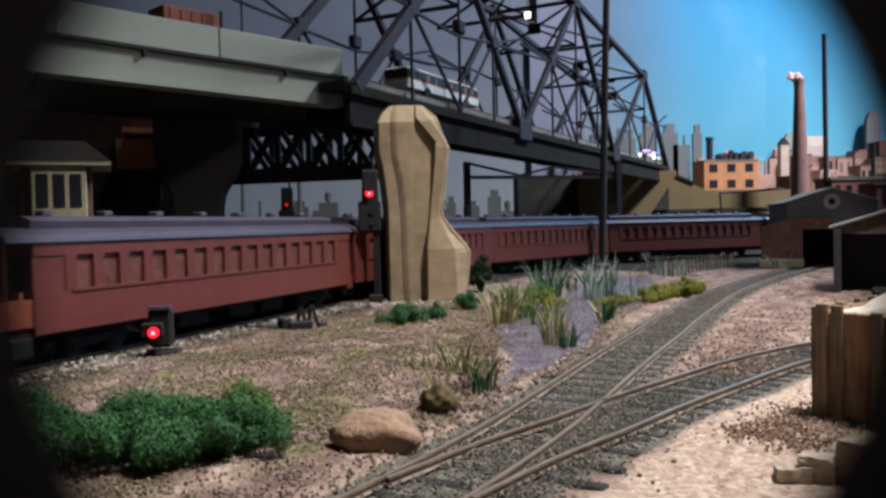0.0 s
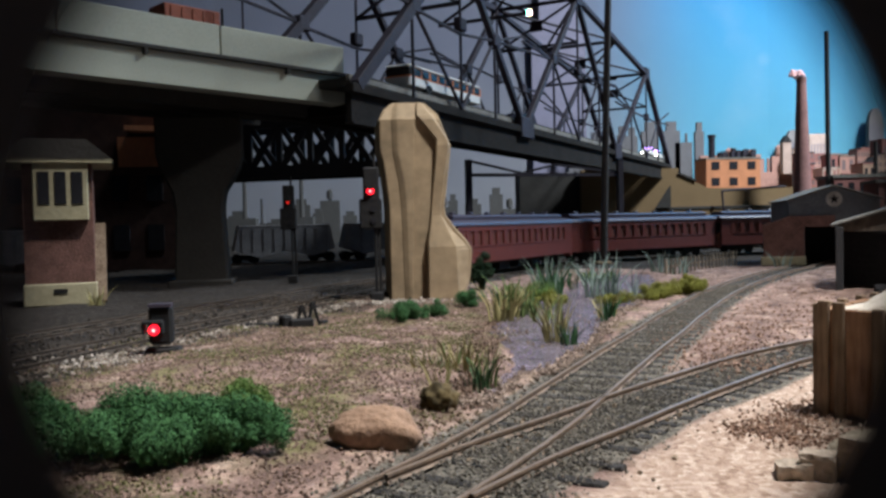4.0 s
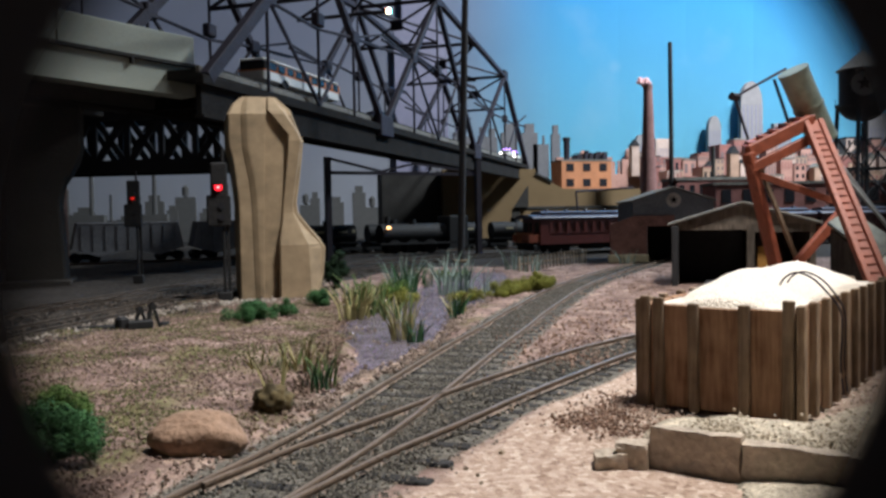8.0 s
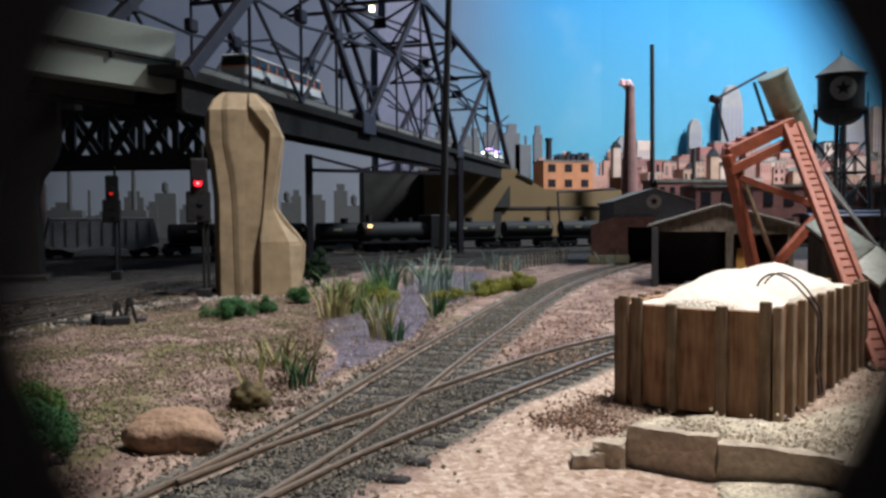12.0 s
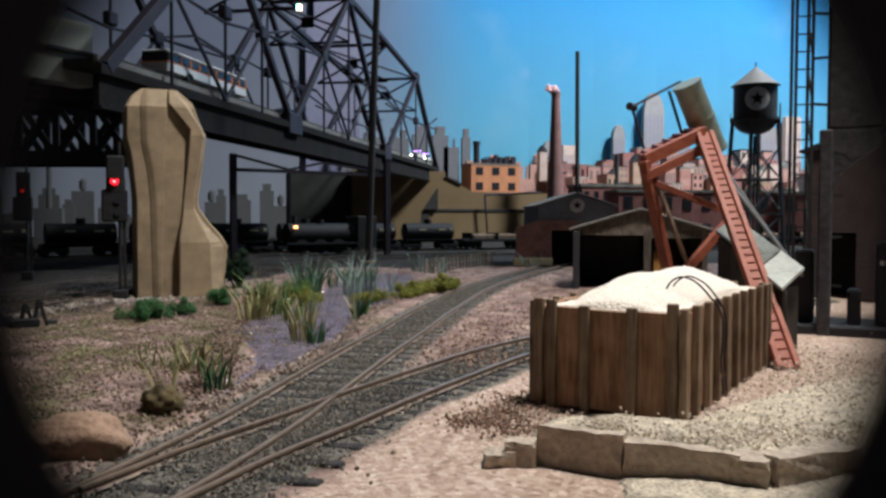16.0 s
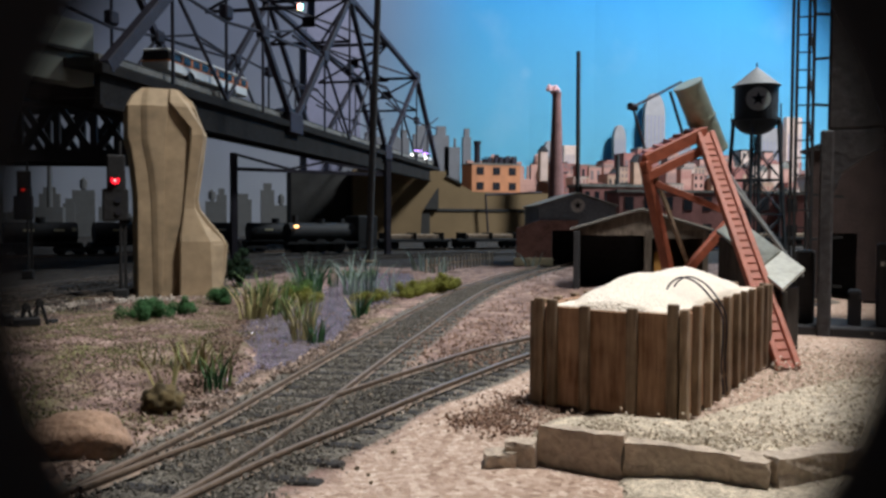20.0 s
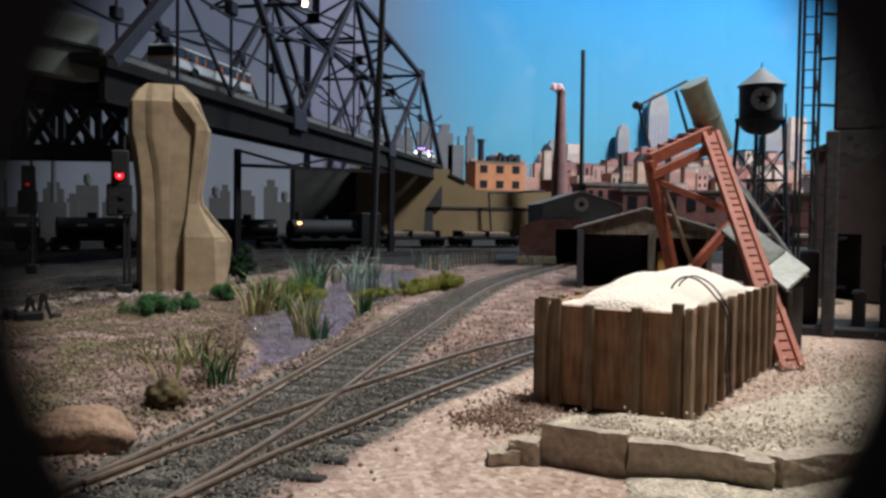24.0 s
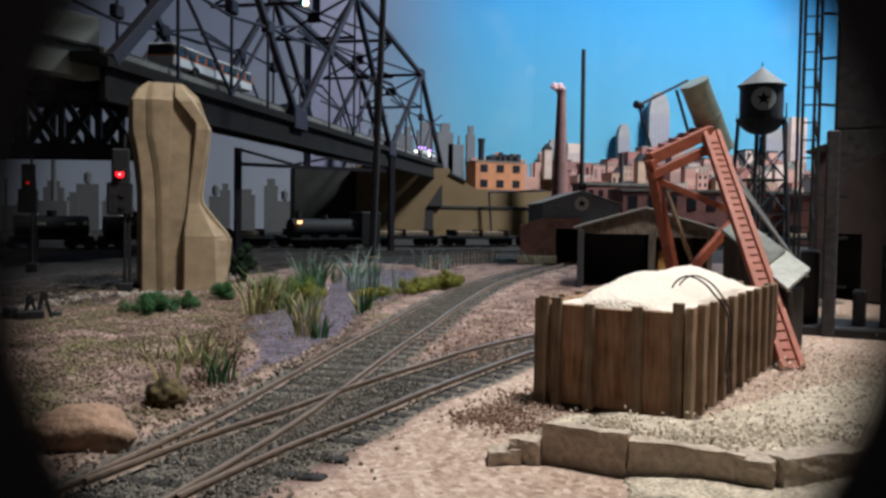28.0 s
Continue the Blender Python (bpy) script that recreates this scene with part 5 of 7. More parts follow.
def town_block(m, w, d, h, mat, cols, rows, label="", category="building", roof=None, win=GLASS, name="town_building", ledge=True):
    """A small building: walls, flat roof with a parapet, and windows with frames set into the front and the left side."""
    ob = thing(name, label, category, m, "town on the hill")
    part("wall", box(w, d, h), mat, ob)
    if ledge:
        part("parapet", box(w * 1.03, d * 1.03, h * 0.05, Matrix.Translation((0, 0, h * 0.98))), roof or mat, ob)
    ww, wh = w / cols * 0.45, h / rows * 0.5
    me = mesh_of("window", box(ww, 0.0012, wh), win)
    for i in range(cols):
        for j in range(rows):
            piece("window", me, ob, Matrix.Translation(((i + 0.5) / cols * w - w / 2, -d / 2, (j + 0.3) / rows * h)))
    return ob


town_block(turned(0.563, 1.62, 0.092, 4), 0.108, 0.06, 0.062, ORANGE, 3, 2, "salmon brick two-storey factory with a dark cluttered flat roof", win=GLASS, roof=WEATHER, name="factory_building")
fb = thing("roof_vent", "dark round iron vent stack on the factory roof", "vent", turned(0.533, 1.62, 0.157, 0))
part("flue", rod((0, 0, 0), (0, 0, 0.042), 0.0065, seg=12), STEEL, fb)
part("cap", rod((0, 0, 0.040), (0, 0, 0.046), 0.008, seg=12), STEEL, fb)
for i in range(11):
    rng = random.Random(40 + i)
    ob = thing("roof_tank", "small dark tank or hutch on the factory roof", "tank", turned(0.546 + i * 0.0066, 1.61 + rng.uniform(-0.01, 0.015), 0.157, rng.uniform(0, 40)), "roof clutter")
    part("body", box(0.009, 0.008, rng.uniform(0.008, 0.02), None, 0.001), STEEL, ob)
    part("lid", box(0.0095, 0.0085, 0.0012, Matrix.Translation((0, 0, rng.uniform(0.008, 0.012)))), STEEL, ob)

FARWIN = material("far_window", (0.16, 0.12, 0.12), 0.6)
PALE = material("pale_town_stone", (0.48, 0.36, 0.31), 0.9, vary=0.15)
PINK = material("faded_pink_brick", (0.40, 0.22, 0.18), 0.9, vary=0.15)
GREYB = material("hazy_grey_stone", (0.23, 0.215, 0.22), 0.9, vary=0.1)
OCHRE = material("cream_brown_stucco", (0.37, 0.245, 0.18), 0.9, vary=0.2)
REDB = material("dark_red_brick_far", (0.30, 0.13, 0.115), 0.9, vary=0.2)
# Violet light on the broad tower put into its grey; window strips share it.
VIOLETGREY = material("violet_lit_tower", (0.19, 0.185, 0.255), 0.9, vary=0.08)
hill = heap("hillside", "olive green hillside below the model town", "hill", 1.7, 0.36, 0.10, turned(1.15, 1.86, 0.02, -6), material("olive_scatter", (0.16, 0.15, 0.06), 0.95, vary=0.3, scale=60), 5, power=0.4)


def town():
    rng = random.Random(11)
    spots = []
    # three terraces of buildings that climb the hill, front to back
    for row, (y, z, n, x0, x1) in enumerate(((1.66, 0.064, 24, 0.72, 1.55), (1.74, 0.096, 30, 0.74, 1.70), (1.82, 0.124, 32, 0.78, 1.78), (1.90, 0.140, 30, 0.80, 1.85))):
        for i in range(n):
            u = (i + 0.5) / n
            x = x0 + (x1 - x0) * u + rng.uniform(-0.012, 0.012)
            w = (x1 - x0) / n * rng.uniform(0.75, 1.02)
            h = rng.choice((0.022, 0.03, 0.04, 0.048, 0.062)) * rng.uniform(0.85, 1.15) + 0.006 * row
            mat = rng.choice((PALE, PINK, OCHRE, REDB, PINK, GREYB, PINK, REDB))
            town_block(turned(x, y + rng.uniform(-0.01, 0.01) - 0.10 * (u - 0.4) ** 2, z, rng.uniform(-8, 4)), w, 0.05, h, mat, rng.choice((2, 3, 4)), rng.choice((1, 2, 3)), roof=rng.choice((WEATHER, mat, TAR_SHADE, REDB)), label={PALE: "pale stone row building on the hill", PINK: "faded pink brick building on the hill", REDB: "dark red brick building on the hill", GREYB: "hazy grey building on the hill", OCHRE: "cream and brown stucco building on the hill"}[mat], win=rng.choice((FARWIN, FARWIN, FARWIN, GLASS, REDB)))


town()
TREES = material("olive_town_trees", (0.075, 0.085, 0.03), 0.95, vary=0.35, scale=80, fine=300, bump=1.0)
rr = random.Random(77)
for i in range(26):
    x = rr.uniform(0.62, 1.6)
    tree = thing("town_tree", "dull olive tree among the hillside buildings", "tree", turned(x, 1.63 + rr.choice((0.0, 0.07, 0.15)), 0.055 + rr.uniform(0, 0.03), 0), "town trees")
    part("trunk", rod((0, 0, -0.004), (0, 0, 0.012), 0.0012, 0.0008, 6), TAR_SHADE, tree)
    bm = bmesh.new()
    for k in range(9):
        bmesh.ops.create_icosphere(bm, subdivisions=1, radius=rr.uniform(0.003, 0.006), matrix=Matrix.Translation((rr.gauss(0, 0.006), rr.gauss(0, 0.004), 0.014 + rr.gauss(0, 0.004))))
    part("crown", bm, TREES, tree)
# pitched roofs and rooftop huts over the town
for i in range(30):
    x = rr.uniform(0.68, 1.65)
    ob = thing("rooftop_hut", "small pitched-roof hut on a town roof", "roof hut", turned(x, 1.70 + 0.08 * rr.choice((0, 1, 2)), 0.118 + rr.uniform(0.0, 0.060), rr.uniform(-8, 8)), "town rooftops")
    w = rr.uniform(0.012, 0.026)
    mat = rr.choice((PALE, OCHRE, PINK, GREYB))
    part("wall", box(w, 0.018, 0.065, Matrix.Translation((0, 0, -0.050))), mat, ob)
    part("roof", prism([(-w * 0.6, 0.015), (w * 0.6, 0.015), (0, 0.015 + w * rr.uniform(0.4, 0.9))], 0.02, Matrix.Translation((0, -0.01, 0))), rr.choice((REDB, TAR_SHADE, WEATHER)), ob)
# tall city towers behind
for x, y, w, h, z, round_top, mat in ((1.085, 1.93, 0.062, 0.25, 0.14, True, GREYB), (0.985, 1.94, 0.036, 0.16, 0.14, True, GREYB), (1.18, 1.94, 0.05, 0.15, 0.13, False, GREYB), (1.42, 1.88, 0.06, 0.15, 0.15, False, GREYB), (1.48, 1.86, 0.05, 0.19, 0.14, False, PALE), (0.775, 1.93, 0.03, 0.12, 0.13, True, GREYB), (0.84, 1.94, 0.04, 0.10, 0.14, False, PALE), (1.30, 1.94, 0.045, 0.13, 0.14, False, PALE)):
    ob = thing("city_tower", "hazy grey stone skyscraper with a rounded crown" if round_top else "hazy square stone skyscraper", "skyscraper", turned(x + 0.085, y + 0.085, z, 0), "city skyline")
    part("shaft", box(w, 0.016, h * (0.75 if round_top else 1.0)), mat, ob)
    if round_top:
        out = [(w / 2 * math.cos(math.pi * i / 12), h * 0.75 + h * 0.25 * math.sin(math.pi * i / 12)) for i in range(13)]
        part("crown", prism(out, 0.016, Matrix.Translation((0, -0.008, 0))), mat, ob)
    rib = mesh_of("rib", box(w * 0.05, 0.0015, h * 0.74), VIOLETGREY)
    for i in range(5):
        piece("window_strip", rib, ob, Matrix.Translation(((i - 2) * w * 0.19, -0.008, h * 0.01)))


def skyline(x0, x1, y0, y1, z, n, tall, seed, mat, label):
    rng = random.Random(seed)
    for i in range(n):
        u = (i + rng.uniform(0.2, 0.8)) / n
        w, h = rng.uniform(0.02, 0.045), tall * rng.uniform(0.35, 1.0)
        ob = thing("skyline_building", label, "building", turned(x0 + (x1 - x0) * u, y0 + (y1 - y0) * u, z, 0), "misty skyline")
        part("shaft", box(w, 0.012, h), mat, ob)
        kind = rng.random()
        if kind < 0.3:
            part("stack", rod((w * 0.2, 0, h * 0.9), (w * 0.2, 0, h + rng.uniform(0.02, 0.06)), 0.0035, 0.0028, 8), mat, ob)
        elif kind < 0.5:
            part("roof_tank", rod((0, 0, h + 0.004), (0, 0, h + 0.020), 0.0075, 0.0075, 10), mat, ob)
            part("tank_roof", rod((0, 0, h + 0.020), (0, 0, h + 0.027), 0.0082, 0.0008, 10), mat, ob)
            part("tank_stand", box(0.008, 0.008, 0.006, Matrix.Translation((0, 0, h - 0.001))), mat, ob)
        else:
            part("setback", box(w * 0.6, 0.010, h * 0.15, Matrix.Translation((0, 0, h))), mat, ob)


MIST = material("misty_grey_board", (0.090, 0.087, 0.085), 0.95, vary=0.1)
skyline(-0.75, 0.45, 1.78, 1.93, 0.0, 30, 0.105, 21, MIST, "misty grey building of the far skyline")
skyline(0.28, 0.62, 1.93, 1.93, 0.10, 11, 0.15, 22, material("dim_grey_tower", (0.13, 0.128, 0.14), 0.9, vary=0.1), "hazy grey tower beyond the bridge end")
skyline(0.60, 0.84, 1.88, 1.90, 0.10, 14, 0.088, 23, PINK, "dull brown roof of the far town")
tall = thing("city_tower", "broad skyscraper behind the truss bridge, violet light put into its grey", "skyscraper", turned(0.285, 1.992, 0, 0), "city skyline")
part("shaft", box(0.13, 0.014, 0.50), VIOLETGREY, tall)
part("setback", box(0.09, 0.012, 0.10, Matrix.Translation((0, 0, 0.50))), VIOLETGREY, tall)
for sx in (0.10, 0.15, 0.2, 0.32):
    st = thing("smokestack", "thin dark smokestack of the misty skyline", "chimney", turned(-0.62 + sx, 1.72, 0, 0), "misty skyline")
    part("shaft", rod((0, 0, 0), (0, 0, 0.16), 0.006, 0.004, 10), MIST, st)
    part("base", box(0.05, 0.03, 0.06), MIST, st)

# brick factory range behind the water tower
for x, y, w, h, deg in ((0.80, 1.22, 0.30, 0.088, -10), (1.08, 1.12, 0.34, 0.085, -22), (0.70, 1.32, 0.16, 0.10, -4)):
    town_block(turned(x, y, 0, deg), w, 0.07, h, REDB, 9, 2, "long dark red brick factory range with rows of windows", win=GLASS, roof=WEATHER, name="factory_range")


# ---- gantry and rail bridge behind the pier ----
def gantry():
    ob = thing("catenary_gantry", "black lattice catenary gantry over the far tracks", "gantry", turned(0.0265, 0.85, 0, 18))
    for x in (0.0, 0.178):
        part("post", beam((x, 0, -0.002), (x, 0, 0.106), 0.006, 0.006), STEEL, ob)
    part("lower_beam", beam((0, 0, 0.090), (0.178, 0, 0.090), 0.003, 0.0035), STEEL, ob)
    for a, b in (((0, 0.105), (0.060, 0.092)), ((0.060, 0.092), (0.10, 0.101)), ((0.10, 0.101), (0.178, 0.092))):
        part("brace", beam((a[0], 0, a[1]), (b[0], 0, b[1]), 0.002, 0.0025), STEEL, ob)


gantry()


def lattice_bridge():
    ob = thing("lattice_girder_bridge", "black lattice girder railway bridge under the road viaduct", "bridge")
    a, b = Vector((-0.50, 1.06, 0)), Vector((-0.045, 0.925, 0))
    m, n = along(a, b)
    ob.matrix_basis = m
    z0, z1 = 0.099, 0.158
    for y in (0.0, 0.06):
        part("top_chord", box(n, 0.006, 0.012, Matrix.Translation((n / 2, y, z1))), BLACK, ob)
        part("bottom_chord", box(n, 0.006, 0.014, Matrix.Translation((n / 2, y, z0))), BLACK, ob)
        k, cell = 0, 0.040
        while k * cell < n - cell:
            x = k * cell
            part("lattice_bar", beam((x, y, z0 + 0.007), (x + cell, y, z1 + 0.006), 0.004, 0.0068), BLACK, ob)
            part("lattice_bar", beam((x, y, z1 + 0.006), (x + cell, y, z0 + 0.007), 0.004, 0.0068), BLACK, ob)
            part("post", beam((x, y, z0), (x, y, z1), 0.0065, 0.005), BLACK, ob)
            k += 1
    part("track_deck", box(n, 0.06, 0.006, Matrix.Translation((n / 2, 0.03, z0 + 0.004))), BLACK, ob)


lattice_bridge()


def flared_column(x, y, deg, s=1.0):
    ob = thing("viaduct_column", "flared concrete column carrying the road viaduct, shade put into its colour", "column", turned(x, y, 0, deg), "viaduct columns")
    prof = [(-0.020, -0.003), (0.019, -0.003), (0.016, 0.055), (0.018, 0.068), (0.028, 0.084), (0.031, 0.095), (0.031, 0.124), (-0.031, 0.124), (-0.031, 0.095), (-0.028, 0.084), (-0.020, 0.068), (-0.018, 0.055)]
    bm = prism(prof, 0.028, Matrix.Translation((0, -0.010, 0)))
    bmesh.ops.bevel(bm, geom=bm.edges[:], offset=0.0015, segments=1, affect="EDGES")
    # The column's shade below the viaduct is put into its colour.
    part("shaft", bm, DARK_SHADED, ob)
    part("plinth", box(0.046, 0.044, 0.006, Matrix.Translation((0, 0, -0.003)), 0.001), DARK_SHADED, ob)


flared_column(-0.1815, 0.612, 10)
flared_column(-0.42, 0.40, 20)


# Darker copy of the brick: shade below the viaduct put into the colour.
DIMBRICK = material("shaded_brown_brick", (0.075, 0.042, 0.034), 0.9, vary=0.3, scale=120, fine=900)


def warehouse():
    ob = thing("brick_warehouse", "brown brick warehouse under the viaduct, its dimness put into the colour", "building", turned(-0.42, 0.86, 0, 6))
    part("wall", box(0.36, 0.08, 0.19), DIMBRICK, ob)
    part("cornice", box(0.37, 0.09, 0.006, Matrix.Translation((0, 0, 0.19))), DARK_SHADED, ob)
    part("sign_board", box(0.055, 0.004, 0.030, Matrix.Translation((0.115, -0.042, 0.105))), ORANGE, ob, "orange brick panel")
    part("canopy", beam((0.10, -0.05, 0.142), (0.19, -0.05, 0.139), 0.03, 0.005), ORANGE, ob, "pale timber canopy edge")
    me = mesh_of("window", box(0.016, 0.003, 0.026), GLASS)
    for i in range(9):
        for j in range(2):
            piece("window", me, ob, Matrix.Translation((-0.15 + i * 0.034, -0.041, 0.02 + j * 0.05)))


warehouse()


def signal_tower():
    ob = thing("signal_tower", "brick interlocking tower with a cream bay window and stone base", "tower", turned(-0.2165, 0.458, 0, 22))
    part("base", box(0.038, 0.040, 0.0125, Matrix.Translation((0, 0.02, -0.001)), 0.0006), CREAM, ob, "cream stone base")
    part("plaque", box(0.007, 0.0008, 0.0025, Matrix.Translation((0.0, -0.0006, 0.006))), BLACK, ob, "small dark plaque")
    part("brick_body", box(0.036, 0.038, 0.068, Matrix.Translation((0, 0.021, 0.0115))), BRICK, ob)
    bay = part("bay", box(0.028, 0.010, 0.032, Matrix.Translation((0.002, -0.002, 0.047)), 0.0005), CREAM, ob, "cream painted bay")
    for i in range(3):
        part("window", box(0.0058, 0.001, 0.018, Matrix.Translation((-0.0065 + i * 0.0085, -0.0074, 0.056))), GLASS, bay)
    part("roof", prism([(-0.030, 0.080), (0.030, 0.080), (0.016, 0.092), (-0.016, 0.092)], 0.060, Matrix.Translation((0, -0.010, 0))), DARK_SHADED, ob, "dark hipped roof")
    part("eaves", box(0.058, 0.060, 0.002, Matrix.Translation((0, 0.02, 0.079))), CREAM, ob)
    part("side_stair", beam((0.021, 0.004, 0.0), (0.021, 0.034, 0.045), 0.006, 0.002), POST, ob)


signal_tower()


# ---- signals ----
def mast_signal(m, label, lens, lit, glare):
    ob = thing("mast_signal", label, "signal", m)
    part("base", box(0.007, 0.007, 0.006, Matrix.Translation((0, 0, -0.001)), 0.0006), BLACK, ob)
    part("mast", rod((0, 0, 0), (0, 0, 0.078), 0.0008), BLACK, ob)
    part("ladder", beam((0.0022, 0.001, 0.004), (0.0018, 0.001, 0.06), 0.0016, 0.0005), BLACK, ob)
    h1 = part("head", box(0.0085, 0.003, 0.019, Matrix.Translation((-0.0018, -0.001, 0.052)), 0.0008), BLACK, ob)
    red = part("red_lamp", rod((-0.0022, -0.0024, 0.0585), (-0.0022, -0.0036, 0.0585), lens, seg=16), lit, h1, "lit red lens")
    if glare:
        part("hot_spot", rod((-0.0022, -0.0034, 0.0583), (-0.0022, -0.0039, 0.0583), 0.0006, seg=12), RED_CORE, h1, "glaring bulb")
    part("visor", rod((-0.0022, -0.003, 0.0612), (-0.0022, -0.006, 0.0612), 0.0021, seg=12), BLACK, h1)
    h2 = part("head", box(0.0120, 0.003, 0.016, Matrix.Translation((-0.0022, -0.001, 0.0385)), 0.0008), BLACK, ob)
    for k in range(2):
        part("dark_lens", rod((-0.001, -0.0024, 0.043 + 0.006 * k), (-0.001, -0.0034, 0.043 + 0.006 * k), 0.0016, seg=12), GLASS, h2)


mast_signal(turned(-0.0362, 0.432, 0, 4), "black colour-light signal mast showing one red light", 0.0020, RED_ON, True)
mast_signal(turned(-0.112, 0.600, 0, 4), "distant black colour-light signal mast with a faint red light", 0.0012, glow("faint_red_light", (1.0, 0.03, 0.02), 0.45), False)


def dwarf_signal():
    ob = thing("dwarf_signal", "black dwarf signal on a ballast block, red light lit", "signal", turned(-0.0935, 0.2635, 0, 10))
    part("base", box(0.011, 0.007, 0.0035, Matrix.Translation((0.002, 0, -0.001)), 0.0006), BLACK, ob)
    head = part("head", box(0.0075, 0.0055, 0.0125, Matrix.Translation((0.0015, 0, 0.0035)), 0.0010), BLACK, ob)
    part("red_lamp", rod((-0.0004, -0.0027, 0.0086), (-0.0004, -0.0040, 0.0086), 0.0017, seg=18), RED_ON, head, "lit red lens")
    part("hot_spot", rod((-0.0004, -0.0038, 0.0084), (-0.0004, -0.0043, 0.0086), 0.0005, seg=12), RED_CORE, head, "glaring bulb")
    part("hood", box(0.0062, 0.0044, 0.0010, Matrix.Translation((-0.0004, -0.0047, 0.0108)), 0.0003), BLACK, head)
    for sx in (-0.0032, 0.0024):
        part("hood_side", box(0.0008, 0.0040, 0.0034, Matrix.Translation((sx, -0.0045, 0.0076)), 0.0002), BLACK, head)
    part("hood_cap", box(0.007, 0.005, 0.001, Matrix.Translation((0.0015, -0.001, 0.0158))), ROOFGREY, head, "bare metal cap")


dwarf_signal()


def point_machine():
    ob = thing("point_machine", "small black point machine with trestles and rods beside the main line", "machine", turned(-0.060, 0.337, 0, 24))
    part("case", box(0.010, 0.005, 0.0036, Matrix.Translation((0, 0, -0.001)), 0.0006), BLACK, ob)
    for x, h in ((0.0005, 0.0080), (0.0052, 0.0092)):
        for d in (-0.0026, 0.0026):
            part("trestle_leg", beam((x + d, -0.001, -0.001), (x, 0.0, h), 0.0011, 0.0011), BLACK, ob)
        part("crank", rod((x, -0.0012, h - 0.0016), (x, 0.0016, h - 0.0016), 0.0013, seg=10), BLACK, ob)
    part("cover", box(0.0045, 0.0045, 0.0052, turned(-0.0062, 0.001, -0.001, 18), 0.0008), BLACK, ob)
    part("cable_box", box(0.0060, 0.004, 0.0024, turned(-0.0120, 0.001, -0.001, -12), 0.0005), BLACK, ob)
    part("cable_box", box(0.0040, 0.003, 0.0020, turned(0.0100, 0.002, -0.001, 30), 0.0004), BLACK, ob)
    part("rod", rod((-0.004, 0.002, 0.001), (-0.022, 0.004, 0.001), 0.0005), BLACK, ob)


point_machine()


# ---- road vehicles on the bridge ----
BRIDGE = NEARER @ turned(-0.072, 0.685, 0.171, 63.04)


def bus():
    ob = thing("city_bus", "white and orange city bus with dark windows on the bridge", "bus", BRIDGE @ Matrix.Translation((0.120, 0.014, 0.0015)) @ Matrix.Diagonal((1.30, 1, 0.80, 1)))
    SILVER = material("bus_silver", (0.68, 0.68, 0.66), 0.4, metal=0.0, vary=0.08)
    ORG = material("bus_orange", (0.62, 0.20, 0.06), 0.45, vary=0.1)
    y = 0.014
    part("lower_body", box(0.128, 0.029, 0.013, Matrix.Translation((0.062, y, 0.004)), 0.0015), SILVER, ob)
    part("window_band", box(0.126, 0.028, 0.010, Matrix.Translation((0.062, y, 0.017)), 0.001), BLACK, ob, "dark window band")
    part("waist_stripe", box(0.1285, 0.0294, 0.0016, Matrix.Translation((0.062, y, 0.0152)), 0.0003), ORG, ob, "orange waist stripe")
    me = mesh_of("window", box(0.0105, 0.0006, 0.0075), GLASS)
    post = mesh_of("window_post", box(0.0022, 0.0008, 0.0085), ORG)
    for i in range(10):
        piece("window_post", post, ob, Matrix.Translation((0.0033 + i * 0.0135, y - 0.0143, 0.0175)))
    for i in range(9):
        piece("window", me, ob, Matrix.Translation((0.010 + i * 0.0135, y - 0.0143, 0.0180)) @ Matrix.Diagonal((0.95, 1, 1.0, 1)))
    part("windscreen", box(0.001, 0.024, 0.011, Matrix.Translation((-0.0012, y, 0.0165))), GLASS, ob, "dark windscreen")
    part("roof", box(0.127, 0.028, 0.004, Matrix.Translation((0.062, y, 0.027)), 0.0015), WHITE, ob, "white roof")
    for i in range(6):
        part("roof_vent", box(0.008, 0.012, 0.002, Matrix.Translation((0.014 + i * 0.019, y, 0.031)), 0.0004), WHITE, ob)
    for x in (0.028, 0.098):
        part("wheel", rod((x, y - 0.0152, 0.005), (x, y - 0.010, 0.005), 0.0052, seg=18), BLACK, ob)


bus()


